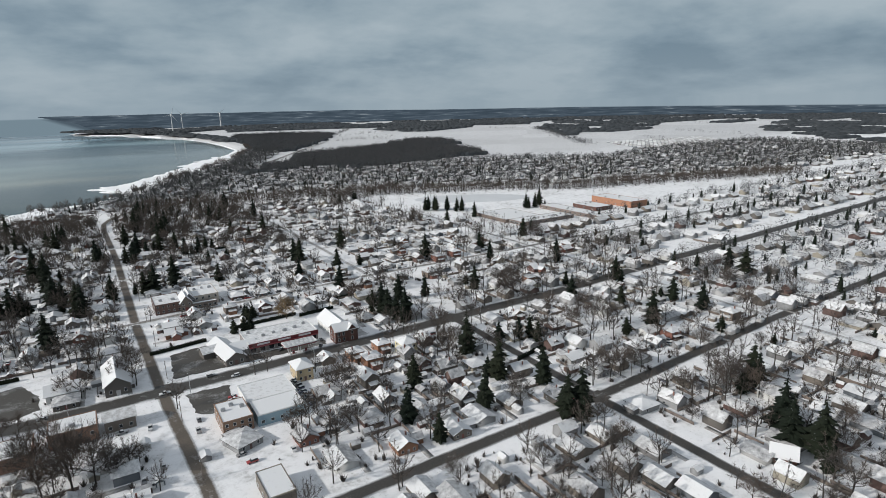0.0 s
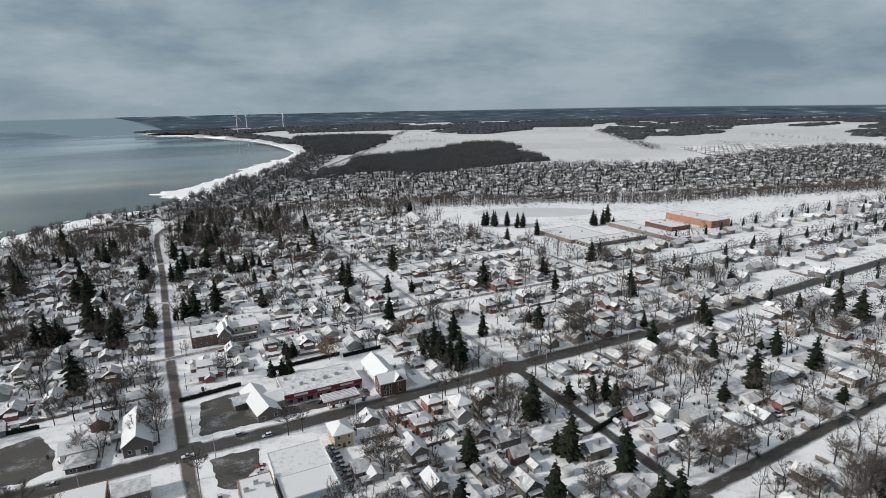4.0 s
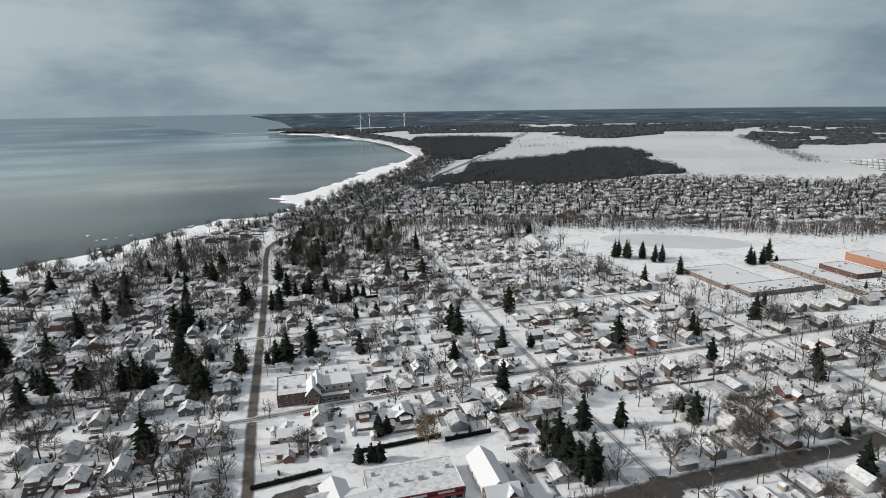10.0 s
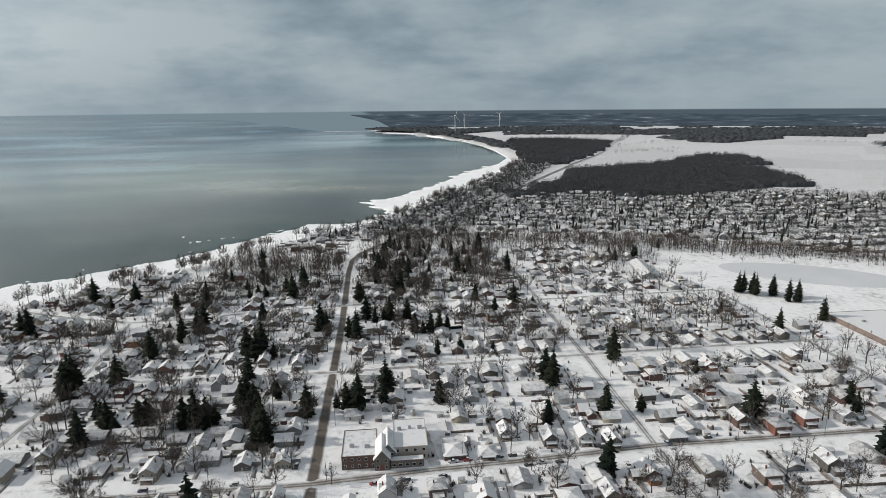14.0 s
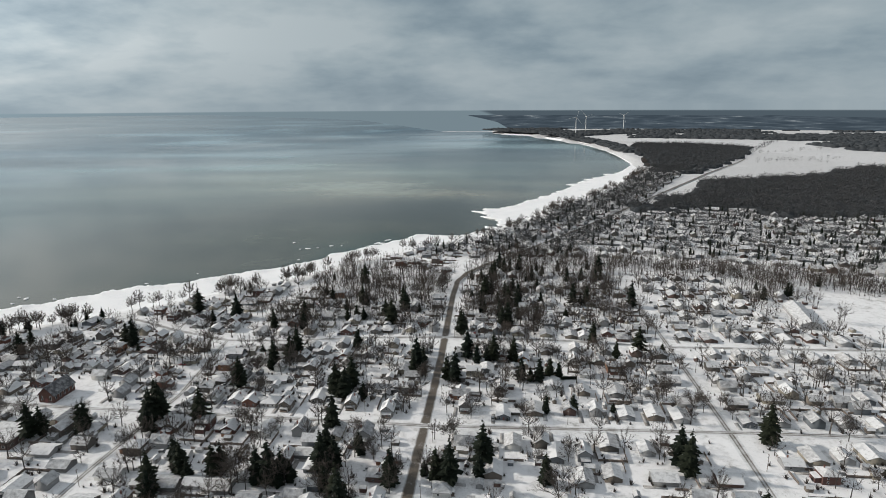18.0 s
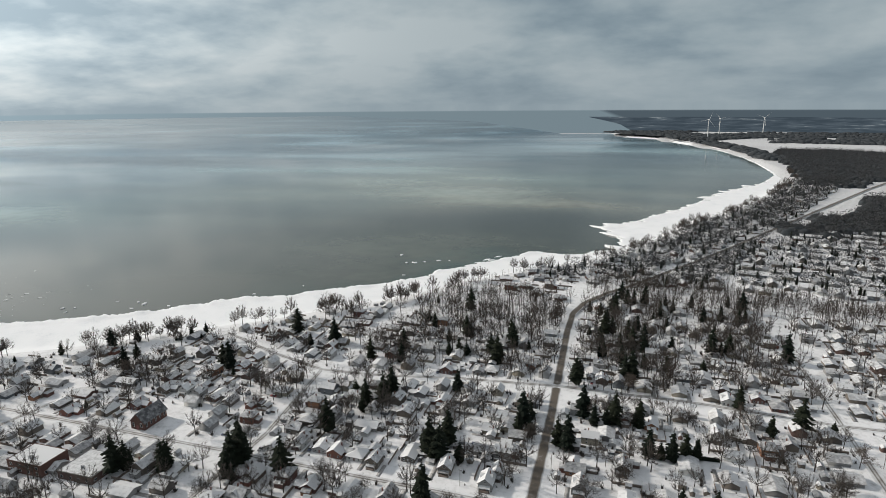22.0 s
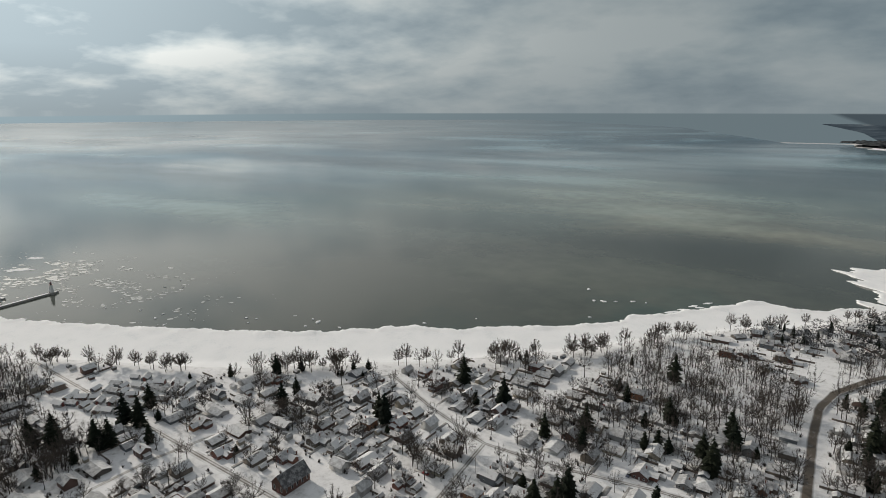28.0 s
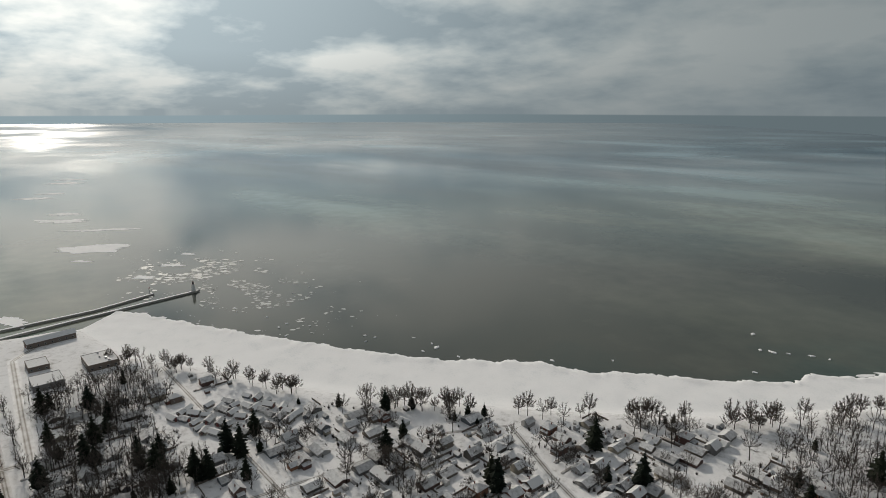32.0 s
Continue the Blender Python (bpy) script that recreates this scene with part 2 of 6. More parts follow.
def m_road(name, cover, edge, dark=(0.085, 0.074, 0.062), light=(0.175, 0.152, 0.128), tracks=0.0):
    """Asphalt with drifted snow over it: cover 0 bare, 1 white."""
    def b(g):
        v = coords(g)
        u = g.n("ShaderNodeUVMap", uv_map="across")
        s = g.n("ShaderNodeSeparateXYZ", {0: u.outputs[0]})
        a, fine = g.noise(v, 0.09, 6.0, 0.65), g.noise(v, 1.2, 5.0)
        off = g.math("ABSOLUTE", g.math("SUBTRACT", s.outputs[0], 0.5))
        e = g.n("ShaderNodeMapRange", {"Value": off, "From Min": 0.3, "From Max": 0.5, "To Min": 0.0, "To Max": edge}).outputs[0]
        tr = g.n("ShaderNodeTexWave", {"Vector": g.n("ShaderNodeCombineXYZ", {0: s.outputs[0]}), "Scale": 0.64, "Distortion": 0.0}, bands_direction="X")
        k = g.math("ADD", g.math("ADD", g.math("MULTIPLY", g.math("SUBTRACT", a, 0.5), 1.6), e), g.math("ADD", cover, g.math("MULTIPLY", g.math("SUBTRACT", tr, 0.5), 0.25 * min(1, 2 * cover))), clamp=False)
        k = g.math("ADD", k, g.math("MULTIPLY", g.math("SUBTRACT", fine, 0.5), 0.5), clamp=True)
        if tracks:
            rut = g.n("ShaderNodeMapRange", {"Value": g.math("ABSOLUTE", g.math("SUBTRACT", off, 0.155)), "From Min": 0.02, "From Max": 0.115, "To Min": 1.0, "To Max": 0.0}).outputs[0]
            k = g.math("SUBTRACT", k, g.math("MULTIPLY", rut, tracks), clamp=True)
        wet = g.mix(fine, dark, light)
        return principled(g, g.mix(k, wet, (0.78, 0.79, 0.80)), 0.7, fine, 0.3, 0.03)
    return material(name, b)


WET_ASPHALT = m_road("asphalt_wet", -0.16, 0.8, (0.03, 0.028, 0.026), (0.07, 0.065, 0.058))
LOT = m_road("asphalt_lot", -0.04, 0.8, (0.045, 0.041, 0.036), (0.09, 0.083, 0.073))
ROAD_DARK = m_road("asphalt_tracked", 0.42, 0.6, tracks=0.5)
ASPHALT, ROAD_MID = m_road("asphalt_bare", -0.1, 0.9, (0.074, 0.061, 0.048), (0.15, 0.124, 0.099)), m_road("asphalt_slush", 0.7, 0.4, tracks=0.6)


def m_roof(name, cover, islands=False, vary=0.75):
    """Shingles under thin wind-blown snow."""
    def b(g):
        v = coords(g)
        r = rand(g, islands)
        a, f = g.noise(v, 0.45, 5.0, 0.65), g.noise(v, 3.0, 5.0)
        k = g.math("ADD", g.math("ADD", g.math("MULTIPLY", g.math("SUBTRACT", a, 0.5), 1.7), g.math("MULTIPLY", g.math("SUBTRACT", r, 0.5), vary)), cover, clamp=True)
        sh = g.ramp(r, [(0.0, (0.10, 0.10, 0.105)), (0.3, (0.13, 0.11, 0.10)), (0.55, (0.07, 0.075, 0.085)), (0.8, (0.16, 0.15, 0.14))], "CONSTANT")
        return principled(g, g.mix(k, sh, (0.70, 0.705, 0.71)), 0.9, g.math("ADD", f, a), 0.4, 0.06, Specular_IOR_Level=0.1)
    return material(name, b)


ROOF_BARE = m_roof("slate_roof_dusted", 0.3)
ROOF_FAR = m_roof("far_roofs", 0.8, True, 0.6)
ROOF, ROOF_WHITE = m_roof("shingle_roof_snow", 0.93, vary=1.0), m_roof("flat_roof_snow", 1.15)
WALLS = [(0.34, 0.34, 0.335), (0.17, 0.17, 0.17), (0.60, 0.60, 0.585), (0.10, 0.09, 0.08), (0.33, 0.30, 0.24), (0.13, 0.15, 0.17), (0.40, 0.40, 0.40), (0.10, 0.05, 0.04), (0.16, 0.135, 0.11), (0.28, 0.285, 0.29)]
FASCIA = m_plain("dark_eaves", (0.07, 0.065, 0.06), 0.8, 0.3)
SIDING = m_palette("painted_siding", WALLS, 0.7, 1.5, 1.1)
SIDING_FAR = m_palette("far_walls", WALLS, 0.8, 0.5, 0.0, True)
BRICKY = m_palette("brick_walls", [(0.19, 0.07, 0.045), (0.12, 0.05, 0.04), (0.28, 0.13, 0.07), (0.16, 0.12, 0.095), (0.22, 0.085, 0.06)], 0.85, 3.0, 2.2)
WHITE = m_plain("white_trim", (0.72, 0.72, 0.71), 0.6)
GLASS = material("window_glass", lambda g: principled(g, (0.03, 0.035, 0.04), 0.08))
DOORS = m_palette("painted_doors", [(0.10, 0.05, 0.04), (0.5, 0.5, 0.5), (0.06, 0.08, 0.12), (0.2, 0.04, 0.03)], 0.5)
CHIM = m_plain("chimney_brick", (0.20, 0.10, 0.08), 0.9, 0.3, 5.0)
BARK = m_plain("grey_bark", (0.05, 0.043, 0.037), 0.9, 0.3, 2.0)
TWIG = m_palette("winter_twigs", [(0.066, 0.05, 0.04), (0.05, 0.04, 0.034), (0.085, 0.061, 0.046), (0.056, 0.046, 0.04)], 0.9)
WOOD = m_plain("weathered_wood", (0.17, 0.14, 0.12), 0.85, 0.3, 2.0)
STEEL = m_plain("galvanised_steel", (0.42, 0.43, 0.44), 0.45, 0.1, 2.0, 0.7)
CONCRETE = m_plain("concrete", (0.33, 0.32, 0.30), 0.9, 0.2, 0.6)
RUBBER = m_plain("tyre_rubber", (0.02, 0.02, 0.02), 0.8)
PAINT = m_palette("car_paint", [(0.04, 0.04, 0.045), (0.55, 0.56, 0.57), (0.18, 0.19, 0.20), (0.03, 0.03, 0.035), (0.35, 0.03, 0.03), (0.70, 0.70, 0.70), (0.08, 0.10, 0.16), (0.28, 0.28, 0.28)], 0.3)
RED = m_plain("red_fascia", (0.15, 0.028, 0.034), 0.5)
RED_BRICK = m_plain("dark_red_brick", (0.115, 0.06, 0.048), 0.9, 0.35, 4.0)
# dark crowns with the slate tint of distant haze mixed into the colour
FAR_WOOD = m_palette("hazed_wood_crowns", [(0.024, 0.03, 0.035), (0.032, 0.039, 0.045), (0.046, 0.052, 0.057), (0.028, 0.033, 0.037)], 0.95, islands=True, grime=(0.03, 0.034, 0.038))
BLUE = m_plain("blue_cladding", (0.26, 0.37, 0.43), 0.55)
CREAM = m_plain("cream_siding", (0.62, 0.56, 0.36), 0.7)
WILLOW = m_plain("willow_twigs", (0.21, 0.15, 0.085), 0.9, 0.3)


def b_needles(g):
    v = coords(g)
    n, r = g.noise(v, 1.3, 4.0), rand(g)
    up = g.n("ShaderNodeSeparateXYZ", {0: g.n("ShaderNodeNewGeometry").outputs["Normal"]})
    base = g.mix(r, (0.009, 0.014, 0.010), (0.019, 0.023, 0.014))
    dust = g.math("MULTIPLY", g.math("GREATER_THAN", n, 0.70), g.math("MULTIPLY", g.math("ABSOLUTE", up.outputs[2]), 0.5))
    return principled(g, g.mix(dust, base, (0.7, 0.72, 0.74)), 0.9, Specular_IOR_Level=0.12)


NEEDLES = material("conifer_needles", b_needles)


# ---- mesh helpers ----
def link_mesh(name, bm, mats, parent=None, label=""):
    me = bpy.data.meshes.new(name)
    bm.to_mesh(me)
    bm.free()
    for m in mats if isinstance(mats, (list, tuple)) else [mats]:
        me.materials.append(m)
    ob = new(name, me)
    if parent is not None:
        ob.parent = parent
    if label:
        ob["label"] = label
    return ob


def part(name, bm, mats, parent, label=""):
    return link_mesh(name, bm, mats, parent, label)


def thing(name, label, category, group="", kind=""):
    return tagged(new(name), label, category, group, kind)


def box(bm, x0, y0, z0, x1, y1, z1, mat=0):
    vs = [bm.verts.new(p) for p in ((x0, y0, z0), (x1, y0, z0), (x1, y1, z0), (x0, y1, z0), (x0, y0, z1), (x1, y0, z1), (x1, y1, z1), (x0, y1, z1))]
    for f in ((0, 3, 2, 1), (4, 5, 6, 7), (0, 1, 5, 4), (1, 2, 6, 5), (2, 3, 7, 6), (3, 0, 4, 7)):
        bm.faces.new([vs[i] for i in f]).material_index = mat
    return vs


def boxes(*dims):
    bm = bmesh.new()
    for d in dims:
        box(bm, *d)
    return bm


def poly(bm, pts, faces, mat=0):
    vs = [bm.verts.new(p) for p in pts]
    for f in faces:
        bm.faces.new([vs[i] for i in f]).material_index = mat


def tube(bm, a, b, ra, rb, k=3, mat=0):
    a, b = Vector(a), Vector(b)
    d = (b - a).normalized()
    s = d.orthogonal().normalized()
    t = d.cross(s)
    ring = [[bm.verts.new(p + (s * math.cos(2 * math.pi * i / k) + t * math.sin(2 * math.pi * i / k)) * r) for i in range(k)] for p, r in ((a, ra), (b, rb))]
    for i in range(k):
        bm.faces.new((ring[0][i], ring[0][(i + 1) % k], ring[1][(i + 1) % k], ring[1][i])).material_index = mat


def gable_roof(w, d, h, rise, over=0.6, th=0.22, z_axis="y"):
    """Two sloping slabs; the ridge runs along y."""
    bm = bmesh.new()
    k = rise / (w / 2)
    x, y = w / 2 + over, d / 2 + over
    ze, zr = h - over * k, h + rise
    for s in (-1, 1):
        pts = [(0, -y, zr), (s * x, -y, ze), (s * x, y, ze), (0, y, zr)]
        pts += [(p[0], p[1], p[2] + th) for p in pts]
        poly(bm, pts, [(4, 5, 6, 7)])
        poly(bm, pts, [(0, 1, 2, 3), (0, 1, 5, 4), (1, 2, 6, 5), (2, 3, 7, 6)], 1)
    bmesh.ops.recalc_face_normals(bm, faces=bm.faces[:])
    return bm


def hip_roof(w, d, h, rise, over=0.65, th=0.18):
    bm = bmesh.new()
    x, y = w / 2 + over, d / 2 + over
    r = max(0.0, y - x)
    z = h - 0.12
    pts = [(-x, -y, z), (x, -y, z), (x, y, z), (-x, y, z), (-x, -y, z + th), (x, -y, z + th), (x, y, z + th), (-x, y, z + th), (0, -r - 0.05, h + rise), (0, r + 0.05, h + rise)]
    poly(bm, pts, [(4, 5, 8), (5, 6, 9, 8), (6, 7, 9), (7, 4, 8, 9)])
    poly(bm, pts, [(3, 2, 1, 0), (0, 1, 5, 4), (1, 2, 6, 5), (2, 3, 7, 6), (3, 0, 4, 7)], 1)
    return bm


def gable_walls(w, d, h, rise):
    bm = bmesh.new()
    x, y = w / 2, d / 2
    pts = [(-x, -y, -0.3), (x, -y, -0.3), (x, -y, h), (0, -y, h + rise - 0.02), (-x, -y, h), (-x, y, -0.3), (x, y, -0.3), (x, y, h), (0, y, h + rise - 0.02), (-x, y, h)]
    poly(bm, pts, [(0, 1, 2, 3, 4), (9, 8, 7, 6, 5), (1, 6, 7, 2), (5, 0, 4, 9), (2, 7, 8, 3), (4, 3, 8, 9)])
    return bm


def window_mesh(w, h):
    """A framed two-pane window, facing -y."""
    bm = bmesh.new()
    t, x = 0.065, w / 2
    rings = []
    for (px, z0, z1, y) in ((x, 0, h, 0.05), (x, 0, h, -0.06), (x - t, t, h - t, -0.06), (x - t, t, h - t, -0.01)):
        rings.append([bm.verts.new(p) for p in ((-px, y, z0), (px, y, z0), (px, y, z1), (-px, y, z1))])
    for a, b in zip(rings[:-1], rings[1:]):
        for i in range(4):
            bm.faces.new((a[i], a[(i + 1) % 4], b[(i + 1) % 4], b[i]))
    bm.faces.new(rings[-1]).material_index = 1
    bm.faces.new(rings[0][::-1])
    return bm


WINDOW_DATA = {}


def window(parent, x, y, z, turn=0, w=1.1, h=1.3):
    key = (w, h)
    if key not in WINDOW_DATA:
        ob = link_mesh("window", window_mesh(w, h), [WHITE, GLASS], parent)
        WINDOW_DATA[key] = ob.data
    else:
        ob = new("window", WINDOW_DATA[key])
        ob.parent = parent
    ob.matrix_basis = pose(x, y, z, 0, 0, turn)
    return ob


def door(parent, x, y, z=0.0, turn=0, w=0.95, h=2.05):
    bm = bmesh.new()
    box(bm, -w / 2, -0.04, 0, w / 2, 0.04, h)
    box(bm, w / 2 - 0.15, -0.09, 0.95, w / 2 - 0.08, -0.04, 1.05)
    ob = part("door", bm, DOORS, parent)
    ob.matrix_basis = pose(x, y, z, 0, 0, turn)


def house(w, d, h, rise, style, wall, label, porch=False, storeys=1, chimney=True, wing=False, rear=False, dormer=False, category="house"):
    """A dwelling facing -y, its parts under one empty."""
    h, rise = h * 0.9, rise * 0.86
    ob = thing("house", label, category, "houses of the town")
    if style == "hip":
        part("wall", boxes((-w / 2, -d / 2, -0.3, w / 2, d / 2, h)), wall, ob)
        part("roof", hip_roof(w, d, h, rise), [ROOF, FASCIA], ob)
    elif style == "flat":
        part("wall", boxes((-w / 2, -d / 2, -0.3, w / 2, d / 2, h)), wall, ob)
        part("roof", boxes((-w / 2 - 0.2, -d / 2 - 0.2, h, w / 2 + 0.2, d / 2 + 0.2, h + 0.3)), ROOF_WHITE, ob)
    else:
        part("wall", gable_walls(w, d, h, rise), wall, ob)
        part("roof", gable_roof(w, d, h, rise), [ROOF, FASCIA], ob)
    if wing:
        ww, wd = w * 0.55, d * 0.5
        m = pose(w / 2 + wd / 2 - 0.6, d * 0.12, 0, 0, 0, 90)
        bm = gable_walls(ww, wd, h * 0.9, rise * 0.6)
        bm.transform(m)
        part("wing_wall", bm, wall, ob)
        bm = gable_roof(ww, wd, h * 0.9, rise * 0.6)
        bm.transform(m)
        part("wing_roof", bm, [ROOF, FASCIA], ob)
    if rear:
        bw, bd, bh = w * 0.62, 3.2, min(h * 0.8, 2.7)
        part("rear_wall", boxes((-bw / 2, d / 2 + 0.01, -0.3, bw / 2, d / 2 + bd, bh)), wall, ob)
        bm = bmesh.new()
        pts = [(-bw / 2 - 0.3, d / 2 + bd + 0.4, bh), (bw / 2 + 0.3, d / 2 + bd + 0.4, bh), (bw / 2 + 0.3, d / 2 + 0.02, bh + 0.6), (-bw / 2 - 0.3, d / 2 + 0.02, bh + 0.6)]
        pts += [(p[0], p[1], p[2] + 0.2) for p in pts]
        poly(bm, pts, [(4, 5, 6, 7)])
        poly(bm, pts, [(3, 2, 1, 0), (0, 1, 5, 4), (1, 2, 6, 5), (3, 0, 4, 7), (2, 3, 7, 6)], 1)
        bmesh.ops.recalc_face_normals(bm, faces=bm.faces[:])
        part("rear_roof", bm, [ROOF, FASCIA], ob)
    if dormer:
        m = pose(0, 0.06 * d, 0, 0, 0, 90)
        bm = gable_walls(w * 0.5, w * 0.8, h + rise * 0.25, rise * 0.55)
        bm.transform(m)
        part("cross_gable_wall", bm, wall, ob)
        bm = gable_roof(w * 0.5, w * 0.8, h + rise * 0.25, rise * 0.55, 0.4)
        bm.transform(m)
        part("cross_gable_roof", bm, [ROOF, FASCIA], ob)
    for s in range(storeys):
        z = 0.85 + 2.45 * s
        for x in (-0.27, 0.27) if s or w < 8 else (-0.3, 0.3):
            window(ob, x * w, -d / 2 - 0.03, z, 0)
        window(ob, w / 2 + 0.03, -0.2 * d, z, 90)
        window(ob, -w / 2 - 0.03, 0.2 * d, z, -90)
    if style == "gable" and rise > 2.6:
        window(ob, 0, -d / 2 - 0.03, h + 0.3, 0)
    door(ob, 0, -d / 2 - 0.05)
    if chimney:
        zc = h + rise
        part("chimney", boxes((0.18 * w, 0.1 * d, h * 0.8, 0.18 * w + 0.6, 0.1 * d + 0.6, zc + 0.7), (0.18 * w - 0.06, 0.1 * d - 0.06, zc + 0.7, 0.18 * w + 0.66, 0.1 * d + 0.66, zc + 0.82)), CHIM, ob)
    if porch:
        bm = bmesh.new()
        pts = [(-w * 0.4, -d / 2 - 2.0, 2.35), (w * 0.4, -d / 2 - 2.0, 2.35), (w * 0.4, -d / 2 - 0.02, 2.85), (-w * 0.4, -d / 2 - 0.02, 2.85)]
        pts += [(p[0], p[1], p[2] + 0.2) for p in pts]
        poly(bm, pts, [(3, 2, 1, 0), (4, 5, 6, 7), (0, 1, 5, 4), (1, 2, 6, 5), (3, 0, 4, 7), (2, 3, 7, 6)])
        part("porch_roof", bm, ROOF, ob)
        for x in (-0.38, 0.38):
            part("porch_post", boxes((x * w - 0.08, -d / 2 - 1.9, -0.1, x * w + 0.08, -d / 2 - 1.74, 2.38)), WHITE, ob)
        part("porch_deck", boxes((-w * 0.4, -d / 2 - 2.0, -0.2, w * 0.4, -d / 2 - 0.01, 0.35)), WOOD, ob)
    return ob


def garage(w, d, h, rise, label):
    ob = thing("garage", label, "garage", "garages and sheds in the yards")
    part("wall", gable_walls(w, d, h, rise), SIDING, ob)
    part("roof", gable_roof(w, d, h, rise, 0.3, 0.2), ROOF, ob)
    part("garage_door", boxes((-w * 0.36, -d / 2 - 0.05, 0, w * 0.36, -d / 2 + 0.02, min(2.1, h - 0.2))), WHITE, ob)
    return ob


# ---- the lie of the land ----
LAKE_Z = -7.3  # plan units, as all below
SHORE = [(-618, -4900), (-618, -420), (-608, 0), (-596, 70), (-500, 88), (-454, 119), (-379, 157), (-335, 183), (-285, 227), (-240, 262), (-200, 300),
         (-150, 350), (-113, 408), (-51, 472), (-14, 498), (23, 555), (77, 650), (141, 792), (188, 860), (264, 1022), (378, 1328), (402, 1500), (413, 1800),
         (411, 2050), (386, 2300), (350, 2480), (279, 2720), (189, 3100), (40, 3268), (-80, 3470), (-20, 3640), (60, 4300), (60, 4950)]
RINK = [(385 + 70 * math.cos(a) * 0.87 + 30 * math.sin(a) * 0.5, 240 - 70 * math.cos(a) * 0.5 + 30 * math.sin(a) * 0.87) for a in np.linspace(0, 2 * math.pi, 33)[:-1]]
ICE_EDGE = [(-640, 118), (-612, 135), (-565, 155), (-497, 190), (-424, 229), (-357, 269), (-312, 316), (-298, 327), (-262, 342), (-233, 371), (-192, 400), (-161, 428),
            (-150, 462), (-136, 470), (-102, 517), (-65, 569), (-29, 557), (23, 597), (32, 652), (-2, 738), (54, 795), (123, 921), (142, 956), (204, 1119), (315, 1294),
            (345, 1370), (384, 1486), (398, 1765), (397, 2040), (370, 2290), (335, 2470), (262, 2720), (172, 3080), (20, 3250)]
_sa = np.array(SHORE, float)


def shore_distance(P):
    """Signed distance from the top of the bank, positive inland."""
    P = np.atleast_2d(np.asarray(P, float))
    best, sign = np.full(len(P), 1e9), np.ones(len(P))
    for a, b in zip(_sa[:-1], _sa[1:]):
        d = b - a
        u = np.clip(((P - a) @ d) / (d @ d), 0, 1)
        q = P - (a + u[:, None] * d)
        r = np.hypot(q[:, 0], q[:, 1])
        s = np.sign(d[1] * (P[:, 0] - a[0]) - d[0] * (P[:, 1] - a[1]))
        m = r < best
        best[m], sign[m] = r[m], s[m]
    return best * sign


def inside(p, ring):
    x, y = p
    c = False
    for (x0, y0), (x1, y1) in zip(ring, ring[1:] + ring[:1]):
        if (y0 > y) != (y1 > y) and x < (x1 - x0) * (y - y0) / (y1 - y0) + x0:
            c = not c
    return c


def from_arrays(name, verts, faces, mat, smooth=False):
    me = bpy.data.meshes.new(name)
    me.from_pydata(verts, [], faces)
    me.materials.append(mat)
    if smooth:
        me.polygons.foreach_set("use_smooth", [True] * len(me.polygons))
    me.update()
    return new(name, me)


def axis(a, b, step, far):
    mid = list(np.arange(a, b + 1e-6, step))
    out, s = [], step
    x = b
    while x < far:
        s *= 1.28
        x = min(far, x + s)
        out.append(x)
    lo, s, x = [], step, a
    while x > -far:
        s *= 1.28
        x = max(-far, x - s)
        lo.append(x)
    return np.array(lo[::-1] + mid + out)


gx, gy = axis(-680, 620, 7.0, 3830), axis(-240, 960, 7.0, 3830)
GX, GY = np.meshgrid(gx, gy)
flat = np.stack([GX.ravel(), GY.ravel()], 1)
sd = shore_distance(flat)
gz = np.interp(sd, [-60, -14, 2, 9], [-14, -8.2, -1.2, 0.0])
rng = np.random.default_rng(5)
rough_ = np.array([noise.noise((x * 0.012, y * 0.012, 0.0)) + 0.5 * noise.noise((x * 0.05, y * 0.05, 3.0)) for x, y in flat])
gz = np.where((sd > 9) & (flat[:, 1] > 330), gz + np.clip((flat[:, 1] - 330) / 200, 0, 1) * rough_ * 0.7 * (sd > 30), gz)
far_rise = np.clip((np.hypot(flat[:, 0], flat[:, 1]) - 1500) / 3000, 0, 1)
gz = np.where(sd > 9, gz + far_rise * 14 * np.clip((sd - 9) / 300, 0, 1), gz)
nx = len(gx)
quads = [(j * nx + i, j * nx + i + 1, (j + 1) * nx + i + 1, (j + 1) * nx + i) for j in range(len(gy) - 1) for i in range(nx - 1)]
ground = from_arrays("ground", np.column_stack([flat, gz]).tolist(), quads, SNOW, True)
tagged(ground, "snow-covered ground of the town and the fields", "ground", kind="structure")

def skyline(az):
    return float(np.interp(az, [-180, -100, -70, -47, -30, -19, -5, 12, 23, 33, 45, 55, 68, 180], [130, 140, 136, 127, 122, 106, 95, 89, 86, 74, 70, 62, 50, 80]))


